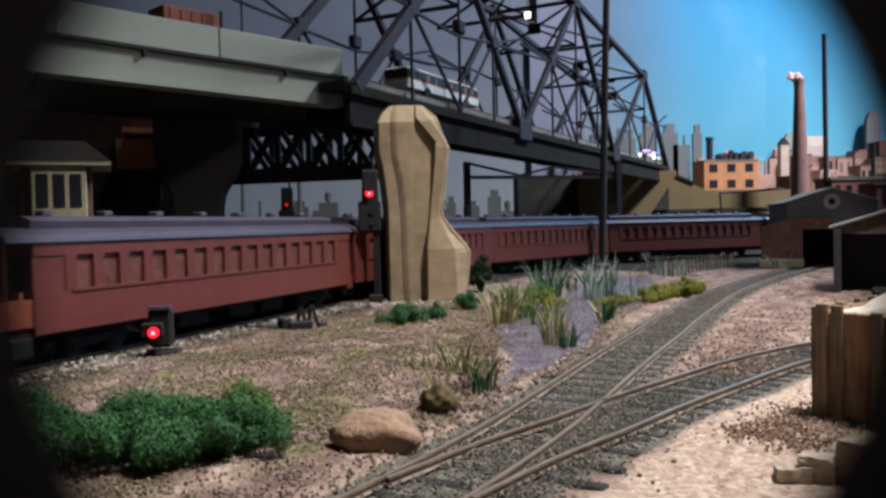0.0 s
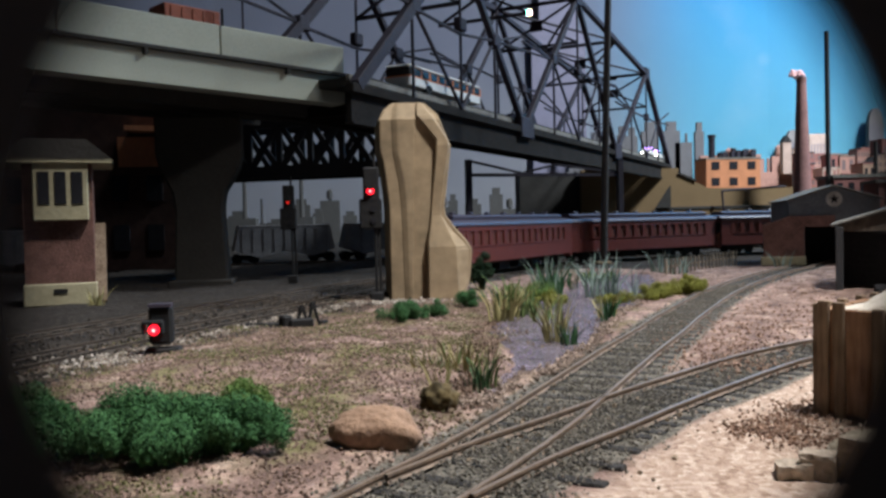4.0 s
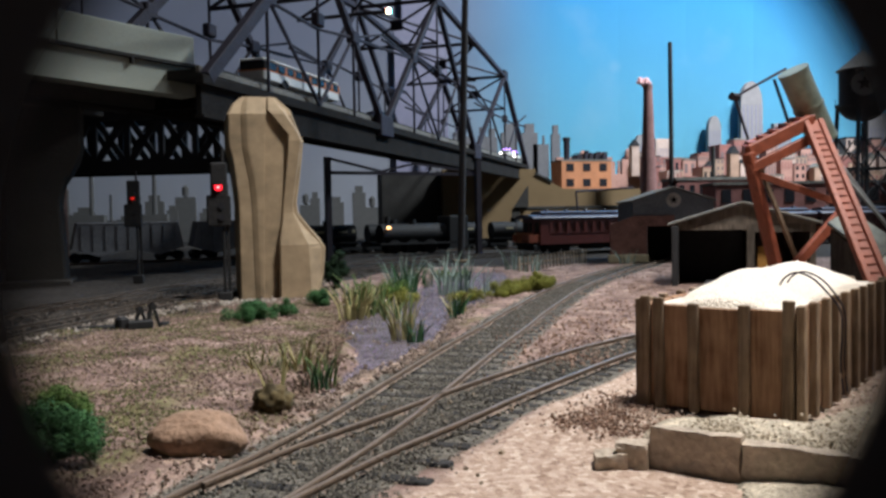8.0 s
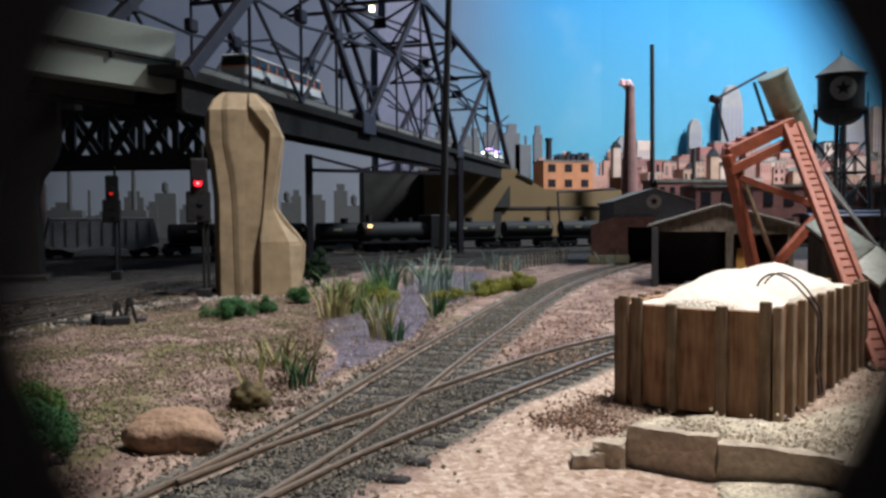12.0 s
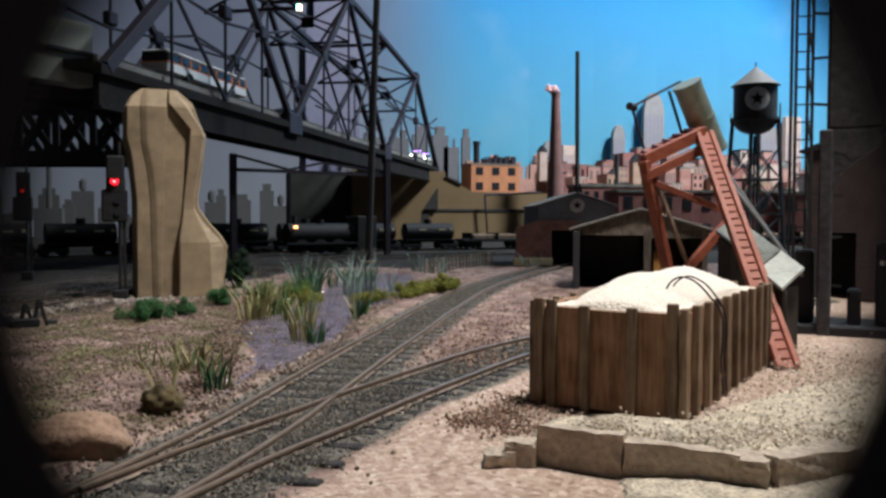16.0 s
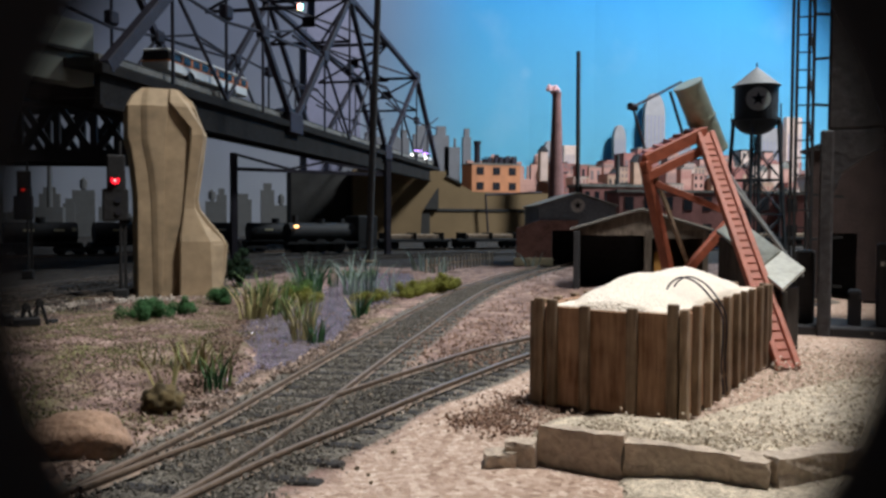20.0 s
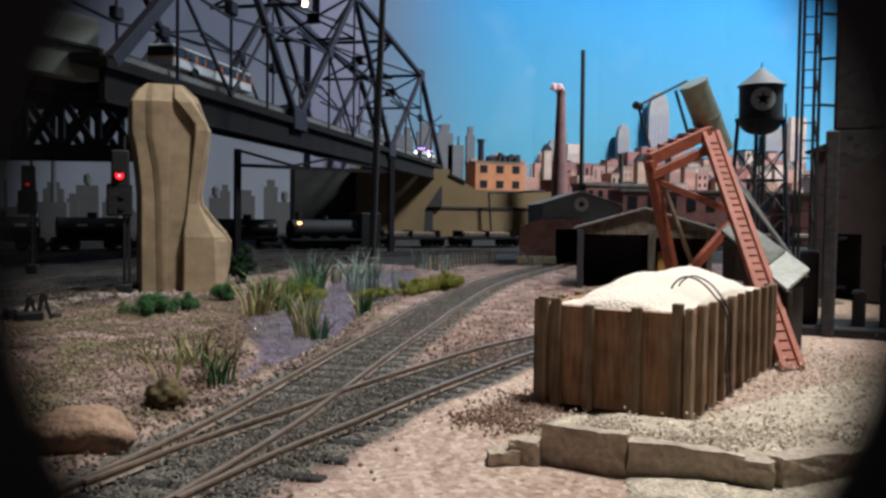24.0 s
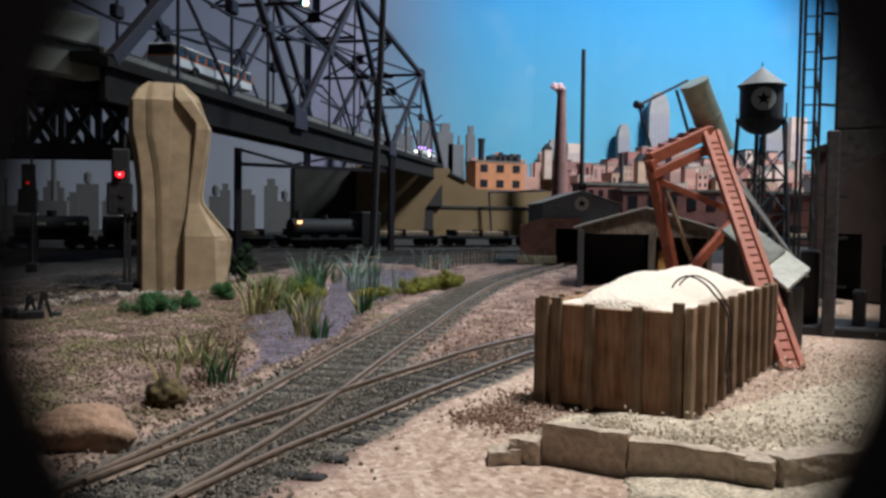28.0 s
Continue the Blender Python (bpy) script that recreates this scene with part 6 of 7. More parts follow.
def road_car(s, y, mat, label, lit=False):
    ob = thing("road_car", label, "car", BRIDGE @ Matrix.Translation((s, y, 0)))
    body = [(-0.024, 0.003), (0.026, 0.003), (0.027, 0.009), (0.014, 0.010), (0.008, 0.016), (-0.010, 0.016), (-0.018, 0.010), (-0.025, 0.009)]
    bm = prism(body, 0.020, Matrix.Translation((0, -0.010, 0)))
    bmesh.ops.bevel(bm, geom=bm.edges[:], offset=0.001, segments=2, affect="EDGES")
    part("body", bm, mat, ob)
    part("windows", prism([(0.0115, 0.0105), (0.0070, 0.0152), (-0.0095, 0.0152), (-0.0155, 0.0105)], 0.0206, Matrix.Translation((0, -0.0103, 0))), GLASS, ob)
    for x in (-0.015, 0.016):
        for yy in (-0.010, 0.0075):
            part("wheel", rod((x, yy, 0.0035), (x, yy + 0.0025, 0.0035), 0.0036, seg=14), BLACK, ob)
    if lit:
        part("light_bar", box(0.004, 0.016, 0.003, Matrix.Translation((-0.001, 0, 0.016)), 0.0005), glow("violet_flasher", (0.5, 0.25, 1.0), 6.0), ob, "lit violet light bar")
        for yy in (-0.007, 0.007):
            part("headlight", rod((-0.0255, yy, 0.0068), (-0.0268, yy, 0.0068), 0.0022, seg=12), glow("car_headlight", (1.0, 0.95, 0.9), 8.0), ob, "lit headlight")
    return ob


road_car(1.155, 0.022, WHITE, "white police car with lit headlights and violet light bar", True)
road_car(1.235, 0.024, WHITE, "white car with lit headlights behind the police car", True)
road_car(0.46, 0.04, material("dark_blue_paint", (0.03, 0.035, 0.07), 0.3), "dark blue car on the bridge roadway")
road_car(0.66, 0.09, SLATE, "grey car on the bridge roadway")
beacon = thing("bridge_beacon", "small turning beacon with coloured lenses hung from the truss", "lamp", NEARER @ turned(0.1085, 1.0, 0.2945, 0))
part("stem", rod((0, 0, 0.003), (0, 0.0, 0.075), 0.0007), STEEL, beacon)
ROTOR = part("rotor", rod((0, 0, -0.003), (0, 0, 0.0032), 0.0016, seg=8), BLACK, beacon, "turning lens carrier")
for k, c in enumerate(((0.75, 1.0, 0.25), (1.0, 0.35, 0.25), (1.0, 0.95, 0.85), (0.2, 1.0, 0.9), (0.75, 1.0, 0.25), (1.0, 0.6, 0.7))):
    part("lens", box(0.0029, 0.0008, 0.006, turned(0, 0, -0.003, 60 * k) @ Matrix.Translation((0, -0.0024, 0))), glow("beacon_lens", c, 8.0), ROTOR)


# ---- parked engine with lit lamps ----
def parked_engine():
    ob = thing("parked_engine", "black parked steam engine with a lit amber lamp", "locomotive", turned(0.085, 0.925, 0, 20))
    part("boiler", rod((0.0, 0, 0.024), (0.085, 0, 0.024), 0.0115, seg=24), BLACK, ob)
    part("cab", box(0.026, 0.030, 0.038, Matrix.Translation((0.096, 0, 0.006)), 0.001), BLACK, ob)
    part("running_board", box(0.11, 0.030, 0.002, Matrix.Translation((0.05, 0, 0.012))), BLACK, ob)
    part("smokestack", rod((0.010, 0, 0.033), (0.010, 0, 0.044), 0.003, seg=12), BLACK, ob)
    part("dome", rod((0.042, 0, 0.033), (0.042, 0, 0.040), 0.0045, seg=14), BLACK, ob)
    for x in (0.015, 0.038, 0.061):
        for y in (-0.0085, 0.0085):
            part("wheel", rod((x, y - 0.0015, 0.0095), (x, y + 0.0015, 0.0095), 0.0085, seg=20), BLACK, ob)
    LIT = glow("amber_lamp", (1.0, 0.50, 0.18), 4.0)
    part("headlamp", rod((0.004, -0.0125, 0.0315), (0.008, -0.0125, 0.0315), 0.0015, seg=10), LIT, ob, "lit amber lamp")


parked_engine()


# ---- rock, bushes, reeds ----
def boulder():
    bm = bmesh.new()
    bmesh.ops.create_icosphere(bm, subdivisions=5, radius=1.0)
    for v in bm.verts:
        n = noise.noise(v.co * 1.3 + Vector((4, 2, 1))) * 0.16 + noise.noise(v.co * 4) * 0.045
        v.co *= 1 + n
        v.co = Vector((v.co.x * 0.0086, v.co.y * 0.0056, max(v.co.z, -0.55) * 0.0049))
    ob = part("boulder", bm, ROCK, None, "", turned(-0.0128, 0.1490, 0.0026, -8), True)
    tagged(ob, "smooth brown boulder lying beside the siding", "rock")


boulder()


def root_clump():
    bm = bmesh.new()
    bmesh.ops.create_icosphere(bm, subdivisions=4, radius=1.0)
    for v in bm.verts:
        n = noise.noise(v.co * 2.3) * 0.3 + noise.noise(v.co * 7) * 0.15
        v.co *= 1 + n
        v.co = Vector((v.co.x * 0.0040, v.co.y * 0.0035, max(v.co.z, -0.5) * 0.0036))
    ob = part("root_ball", bm, material("dark_peat", (0.10, 0.075, 0.035), 0.95, vary=0.4, scale=300), None, "", turned(-0.0015, 0.1795, 0.0018, 0), True)
    tagged(ob, "dark mossy root ball at the edge of the pond", "root")


root_clump()


def foliage_material(name, lo, hi):
    m = bpy.data.materials.new(name)
    m.use_nodes = True
    nt = m.node_tree
    p = nt.nodes["Principled BSDF"]
    p.inputs["Roughness"].default_value = 0.85
    p.inputs["Specular IOR Level"].default_value = 0.2
    geo = nt.nodes.new("ShaderNodeNewGeometry")
    mix = nt.nodes.new("ShaderNodeMix")
    mix.data_type = "RGBA"
    mix.inputs["A"].default_value, mix.inputs["B"].default_value = (*lo, 1), (*hi, 1)
    nt.links.new(geo.outputs["Random Per Island"], mix.inputs["Factor"])
    nt.links.new(mix.outputs["Result"], p.inputs["Base Color"])
    return m


LICHEN = foliage_material("green_lichen", (0.016, 0.055, 0.020), (0.064, 0.165, 0.058))
EVERGREEN = foliage_material("evergreen", (0.006, 0.016, 0.009), (0.020, 0.045, 0.020))
LIME = foliage_material("lime_foliage", (0.04, 0.085, 0.02), (0.13, 0.21, 0.055))
OLIVE = foliage_material("olive_foliage", (0.07, 0.08, 0.015), (0.26, 0.26, 0.05))
REED = foliage_material("reed_green", (0.06, 0.11, 0.04), (0.22, 0.28, 0.11))
DRYREED = foliage_material("dry_reed", (0.16, 0.15, 0.06), (0.38, 0.33, 0.16))
BLUEREED = foliage_material("bluish_reed", (0.10, 0.15, 0.13), (0.28, 0.36, 0.33))
DARKREED = foliage_material("dark_reed", (0.015, 0.05, 0.025), (0.05, 0.12, 0.05))


def quads(name, verts, mat, parent=None):
    """A mesh of loose four-cornered leaves."""
    me = bpy.data.meshes.new(name)
    v = np.asarray(verts).reshape(-1, 3)
    n = len(v) // 4
    me.from_pydata(v.tolist(), [], np.arange(n * 4).reshape(n, 4).tolist())
    me.materials.append(mat)
    ob = new(name, me)
    if parent is not None:
        ob.parent = parent
    return ob


def bush(x, y, r, h, label, mat, count, seed, leaf=0.00032):
    """Lichen bush: branching twigs that end in tufts of small leaves, uneven outline with gaps."""
    ob = thing("lichen_bush", label, "bush", turned(x, y, -0.0005, seed * 37))
    rng = np.random.default_rng(seed)
    tw = bmesh.new()
    tufts = []
    rr = random.Random(seed)
    for i in range(int(6 + count / 420)):
        a, q = rr.uniform(0, 6.28), rr.random() ** 0.5
        tip = Vector((math.cos(a) * q * r, math.sin(a) * q * r, h * rr.uniform(0.45, 1.0) * (1 - 0.55 * q * q)))
        mid = tip * 0.5 + Vector((rr.uniform(-1, 1), rr.uniform(-1, 1), 1)) * h * 0.08
        add_rod(tw, (tip.x * 0.25, tip.y * 0.25, 0), mid, 0.0005, 0.0004, 5)
        add_rod(tw, mid, tip, 0.0004, 0.0002, 5)
        tufts.append((tip, rr.uniform(0.20, 0.34) * r))
        tufts.append((mid, rr.uniform(0.14, 0.24) * r))
    part("branchwork", tw, mat, ob)
    vs = []
    for c, tr in tufts:
        n = max(60, int(5.5 * count / len(tufts)))
        d = rng.normal(size=(n, 3))
        d /= np.linalg.norm(d, axis=1)[:, None]
        p = np.array(c) + d * (tr * rng.random(n) ** 0.25 * (1 + 0.18 * np.sin(d[:, 0] * 9 + c.x * 900) * np.cos(d[:, 2] * 8)))[:, None]
        p[:, 2] = np.abs(p[:, 2])
        u = np.cross(d + rng.normal(size=(n, 3)) * 0.35, rng.normal(size=(n, 3)))
        u /= np.linalg.norm(u, axis=1)[:, None]
        w = np.cross(u, d + rng.normal(size=(n, 3)) * 0.35)
        w /= np.linalg.norm(w, axis=1)[:, None]
        s = leaf * rng.uniform(0.5, 1.2, n)[:, None]
        vs.append(np.stack([p - u * s, p + w * s * 0.6, p + u * s, p - w * s * 0.6], 1).reshape(-1, 3))
    tagged(quads("foliage", np.concatenate(vs), mat, ob), kind="stuff")
    return ob


DARKGREEN = "dark green lichen bush on the dry bank"
bush(-0.0640, 0.1540, 0.0150, 0.0082, DARKGREEN + ", the largest", LICHEN, 9000, 1)
bush(-0.0400, 0.1500, 0.0110, 0.0092, DARKGREEN, LICHEN, 6500, 2)
bush(-0.0520, 0.1460, 0.0105, 0.0066, DARKGREEN + ", low and spreading", LICHEN, 5000, 3)
bush(-0.0530, 0.1660, 0.0080, 0.0080, DARKGREEN, LICHEN, 3500, 4)
bush(-0.0470, 0.1830, 0.0070, 0.0052, "small lime green bush behind the lichen", LIME, 2600, 5)
bush(-0.0860, 0.1660, 0.0100, 0.0090, DARKGREEN, LICHEN, 4500, 6)
bush(-0.0790, 0.1450, 0.0110, 0.0092, "dark green lichen bush at the layout edge", LICHEN, 4500, 16)
bush(-0.0185, 0.3440, 0.0100, 0.0095, "small dark green shrub at the foot of the pier", LICHEN, 2600, 7)
bush(-0.0070, 0.3610, 0.0075, 0.0075, "small green shrub at the foot of the pier", LICHEN, 1200, 8)
bush(0.0110, 0.4020, 0.0095, 0.0080, "low green shrub beside the pier", LICHEN, 1800, 9)
bush(0.0225, 0.4980, 0.0085, 0.0225, "tall dark evergreen bush behind the pier", EVERGREEN, 11000, 10)
for i, (x, y, r, h) in enumerate(((0.1030, 0.4090, 0.0085, 0.0070), (0.1140, 0.4220, 0.0100, 0.0090), (0.1270, 0.4340, 0.0100, 0.0105), (0.1370, 0.4560, 0.0090, 0.0090))):
    bush(x, y, r, h, "yellow-green bush beside the pond", OLIVE, 2600, 20 + i)
for i, (x, y, r, h) in enumerate(((0.034, 0.400, 0.012, 0.009), (0.047, 0.388, 0.010, 0.008), (0.050, 0.440, 0.012, 0.008), (0.083, 0.395, 0.009, 0.006), (0.100, 0.540, 0.014, 0.007))):
    bush(x, y, r, h, "low dull green scrub by the pond", OLIVE if i % 2 else LIME, 1500, 30 + i)


def reeds(x, y, r, h, n, mat, label, seed, lean=0.35, blade=0.0009):
    """A tuft of blades: each one tapers and bends outwards, in three lengths."""
    rng = np.random.default_rng(seed)
    vs = []
    for i in range(n):
        a, q = rng.uniform(0, 6.28), r * rng.random() ** 0.5
        p = np.array([math.cos(a) * q, math.sin(a) * q, -0.001])
        out = np.array([math.cos(a + rng.normal() * 0.6), math.sin(a + rng.normal() * 0.6), 0]) * lean * rng.random()
        hh = h * rng.uniform(0.5, 1.0)
        side = np.array([rng.normal(), rng.normal(), 0])
        side *= blade * rng.uniform(0.6, 1.2) / np.linalg.norm(side)
        pts = [p + np.array([0, 0, hh * u]) + out * hh * u * u for u in (0, 0.4, 0.75, 1.0)]
        ws = (1.0, 0.9, 0.6, 0.12)
        for k in range(3):
            vs.append([pts[k] - side * ws[k], pts[k] + side * ws[k], pts[k + 1] + side * ws[k + 1], pts[k + 1] - side * ws[k + 1]])
    ob = quads("reed_tuft", np.array(vs), mat)
    ob.matrix_basis = turned(x, y, 0, 0)
    return tagged(ob, label, "reeds", "reeds round the pond")


for i, (x, y, r, h, n, mat, lab) in enumerate((
        (0.0245, 0.3440, 0.0070, 0.0176, 42, DRYREED, "tuft of yellow-green reeds at the pond edge"),
        (0.0330, 0.3560, 0.0075, 0.0186, 44, REED, "tuft of green reeds at the pond edge"),
        (0.0290, 0.3660, 0.0060, 0.0150, 26, DARKREED, "dark green reeds among the yellow tufts"),
        (0.0380, 0.2790, 0.0042, 0.0172, 36, DRYREED, "arching tuft of yellow-green reeds in the water"),
        (0.0410, 0.2720, 0.0030, 0.0090, 20, DARKREED, "short dark reed tuft in the water"),
        (0.0420, 0.3380, 0.0060, 0.0110, 28, REED, "low green reeds at the pond edge"),
        (0.0590, 0.4640, 0.0080, 0.0250, 40, BLUEREED, "tall bluish reed tuft behind the pond"),
        (0.0600, 0.4560, 0.0060, 0.0200, 34, DARKREED, "dark green reed tuft behind the pond"),
        (0.0730, 0.4960, 0.0080, 0.0160, 34, DARKREED, "dark green reed tuft behind the pond"),
        (0.0810, 0.4400, 0.0050, 0.0250, 26, BLUEREED, "tall bluish reed tuft behind the pond"),
        (0.0915, 0.4480, 0.0050, 0.0262, 24, BLUEREED, "tall bluish reed tuft behind the pond"),
        (0.0660, 0.3330, 0.0030, 0.0110, 22, DARKREED, "dark reed tuft standing in the pond"),
        (0.0680, 0.3440, 0.0040, 0.0130, 22, DRYREED, "dry yellow reeds standing in the pond"),
        (0.1030, 0.4430, 0.0020, 0.0165, 8, BLUEREED, "thin bluish stems in the pond"),
        (0.1660, 0.6220, 0.0090, 0.0188, 34, BLUEREED, "bluish reed tuft by the fence"),
        (0.1740, 0.6040, 0.0070, 0.0136, 24, BLUEREED, "bluish reed tuft by the fence"),
        (0.0078, 0.1990, 0.0030, 0.0102, 26, DARKREED, "dark green reed tuft beside the root ball"),
        (0.0105, 0.2050, 0.0030, 0.0112, 20, REED, "green reeds beside the root ball"),
        (0.0050, 0.2190, 0.0050, 0.0124, 30, DRYREED, "dry brown weeds on the bank"),
        (0.0000, 0.2240, 0.0040, 0.0090, 18, REED, "thin green weeds on the bank"),
        (-0.0010, 0.1850, 0.0022, 0.0140, 9, DRYREED, "a few long dry stems by the root ball"),
        (-0.0075, 0.2220, 0.0030, 0.0092, 9, DRYREED, "a few thin dry stems on the bank"),
        (0.2650, 0.6400, 0.0060, 0.0150, 16, BLUEREED, "thin grey weeds by the engine shed"),
        (-0.1900, 0.4420, 0.0040, 0.0120, 26, DRYREED, "pale dry weeds beside the signal tower"))):
    reeds(x, y, r, h, n, mat, lab, 60 + i, 0.75, 0.00058 if y > 0.3 else 0.00036)


def grass_tufts():
    """Short dry tufts strewn over the bank, as one mat of stuff."""
    rng = np.random.default_rng(5)
    vs = []
    while len(vs) < 5000:
        x, y = rng.uniform(-0.13, 0.03), rng.uniform(0.10, 0.43)
        if noise.noise((x * 40, y * 40, 8)) < rng.uniform(-0.5, 0.5) or y - 0.16 > 2.2 * (x + 0.155) + 0.08 or x > 0.003 + (y - 0.18) * 0.12 or (x + 0.03) * 0.92 - (y - 0.10) * 0.40 > 0.012:
            continue
        h = rng.uniform(0.0, 0.0004)
        d = rng.normal(size=2) * 0.0006
        s = rng.normal(size=2)
        s *= 0.00025 / np.linalg.norm(s)
        z = bank_height(x, y) + 0.0005
        vs.append([[x - s[0], y - s[1], z - 0.003], [x + s[0], y + s[1], z - 0.003], [x + d[0] + s[0] * 0.3, y + d[1] + s[1] * 0.3, z + h], [x + d[0] - s[0] * 0.3, y + d[1] - s[1] * 0.3, z + h]])
    ob = quads("dry_grass", np.array(vs), foliage_material("dry_grass_mix", (0.15, 0.10, 0.065), (0.28, 0.25, 0.12)))
    tagged(ob, "short dry brown and green grass on the bank", "grass", kind="stuff")


grass_tufts()


def grit(name, label, n, spots, size, lo, hi, seed, lift=0.0, gloss=None, keep=None, bank=False):
    """Loose stones: small squashed cubes strewn over areas (x, y, radius x, radius y)."""
    rng = np.random.default_rng(seed)
    base = np.array([(-1, -1, -1), (1, -1, -1), (1, 1, -1), (-1, 1, -1), (-1, -1, 1), (1, -1, 1), (1, 1, 1), (-1, 1, 1)]) * 0.5
    quad = np.array([(0, 3, 2, 1), (4, 5, 6, 7), (0, 1, 5, 4), (1, 2, 6, 5), (2, 3, 7, 6), (3, 0, 4, 7)])
    sp = np.array(spots)[rng.integers(len(spots), size=n)]
    c = np.column_stack([sp[:, 0] + rng.normal(size=n) * sp[:, 2], sp[:, 1] + rng.normal(size=n) * sp[:, 3], 0.0002 + rng.random(n) * 0.0004 + lift * (0.3 + 0.7 * rng.random(n))])
    if keep:
        c = c[[keep(x, y) for x, y in c[:, :2]]]
        n = len(c)
    if bank:
        c[:, 2] += [bank_height(x, y) for x, y in c[:, :2]]
    turn = np.linalg.qr(rng.normal(size=(n, 3, 3)))[0]
    stone = base[None] * rng.uniform(0.55, 1.2, (n, 8, 3)) * (size * rng.uniform(0.4, 1.3, n) ** 1.3)[:, None, None]
    V = np.einsum("nij,njk->nik", stone, turn) + c[:, None, :]
    Fc = quad[None] + 8 * np.arange(n)[:, None, None]
    me = bpy.data.meshes.new(name)
    me.from_pydata(V.reshape(-1, 3).tolist(), [], Fc.reshape(-1, 4).tolist())
    mix = foliage_material(name + "_mix", lo, hi)
    if gloss:
        skin = mix.node_tree.nodes["Principled BSDF"]
        skin.inputs["Roughness"].default_value, skin.inputs["Specular IOR Level"].default_value = gloss, 1.0
    me.materials.append(mix)
    tagged(new(name, me), label, "gravel", kind="stuff")


def on_bank(x, y):
    return y - 0.16 < 2.2 * (x + 0.155) + 0.05 and x < 0.004 + (y - 0.18) * 0.14 and (x + 0.03) * 0.92 - (y - 0.10) * 0.40 < 0.004


def behind_wall(x, y):
    p = BIN.inverted() @ Vector((x, y, 0))
    return (x - 0.0608) * 0.76 + (y - 0.1265) * 0.65 > 0.006 and not (-0.004 < p.x < 0.083 and -0.004 < p.y < 0.034)


rr = random.Random(13)
BANK = [(x, y, 0.004, 0.004) for x, y in ((rr.uniform(-0.13, 0.04), rr.uniform(0.11, 0.44)) for _ in range(2600)) if on_bank(x, y)]
grit("turf_crumbs", "crumbly brown turf scattered over the bank", 30000, BANK, 0.00044, (0.105, 0.074, 0.060), (0.29, 0.205, 0.165), 9, lift=-0.0003, bank=True)
grit("moss_crumbs", "olive moss crumbs in patches on the bank", 14000, [b for b in BANK if noise.noise((b[0] * 38, b[1] * 38, 4.0)) > 0.06], 0.00038, (0.062, 0.062, 0.026), (0.19, 0.185, 0.085), 10, lift=-0.0001, bank=True)
rr = random.Random(14)
IN_POND = [(x, y, 0.002, 0.002) for x, y in ((rr.uniform(0.0, 0.17), rr.uniform(0.18, 0.66)) for _ in range(4000)) if inside(POND, x, y)]
# Glossy facets strewn in the pond to give the water its sparkle.
grit("pond_glints", "glossy stone facets added for the water's glints", 1500, IN_POND, 0.00045, (0.10, 0.08, 0.12), (0.26, 0.22, 0.30), 12, lift=-0.0010, gloss=0.13)
grit("yard_litter", "reddish brown litter and stones between the diverging tracks", 2400, [(0.080, 0.225, 0.008, 0.010), (0.090, 0.258, 0.012, 0.012), (0.112, 0.295, 0.016, 0.014), (0.148, 0.340, 0.020, 0.018), (0.190, 0.420, 0.030, 0.040), (0.225, 0.520, 0.030, 0.050)], 0.00055, (0.11, 0.060, 0.044), (0.40, 0.275, 0.21), 27)
grit("cinders", "sooty ballast and cinders littered along the main line", 9000, [(MAIN.at(0.45 + 0.022 * i)[0].x + off, MAIN.at(0.45 + 0.022 * i)[0].y, 0.009, 0.010) for i in range(30) for off in (-0.045, -0.012, 0.014)], 0.0008, (0.020, 0.017, 0.015), (0.125, 0.105, 0.088), 25)
grit("track_verge", "dusty pale stones along the edge of the main line", 1400, [(MAIN.at(0.52 + 0.02 * i)[0].x + 0.019, MAIN.at(0.52 + 0.02 * i)[0].y - 0.006, 0.003, 0.006) for i in range(22)], 0.0009, (0.10, 0.085, 0.07), (0.38, 0.33, 0.28), 26)
LEFT_SHORE = [(x - 0.002, y, 0.0022, 0.004) for x, y in POND[:44]]
RIGHT_SHORE = [(x, y, 0.0016, 0.003) for x, y in POND[-44:]]
grit("shore_debris", "reddish brown soil lumps and dead leaves along the pond", 1300, LEFT_SHORE, 0.00075, (0.075, 0.050, 0.038), (0.24, 0.165, 0.125), 21, bank=True)
grit("shore_stones", "pale and brown stones between the pond and the rails", 1500, RIGHT_SHORE, 0.00070, (0.10, 0.072, 0.058), (0.34, 0.26, 0.21), 22)
grit("white_ballast", "pale loose ballast stones beside the dwarf signal", 1100, [(-0.100, 0.250, 0.012, 0.006), (-0.085, 0.262, 0.010, 0.004), (-0.03, 0.425, 0.014, 0.006)], 0.0008, (0.16, 0.14, 0.12), (0.55, 0.50, 0.44), 1)
grit("bank_stones", "small stones scattered on the bank and along the rails", 500, [(-0.03, 0.22, 0.03, 0.05), (0.02, 0.16, 0.01, 0.02), (0.05, 0.30, 0.02, 0.03), (-0.01, 0.165, 0.02, 0.012)], 0.0007, (0.10, 0.07, 0.045), (0.34, 0.27, 0.20), 2, bank=True)
grit("yard_grit", "coarse reddish and pale grit in the sandy yard", 3500, [(0.10, 0.125, 0.03, 0.015), (0.075, 0.155, 0.012, 0.012), (0.14, 0.155, 0.03, 0.02), (0.17, 0.20, 0.02, 0.03), (0.06, 0.11, 0.02, 0.012)], 0.00038, (0.16, 0.10, 0.07), (0.60, 0.50, 0.42), 3, keep=behind_wall)
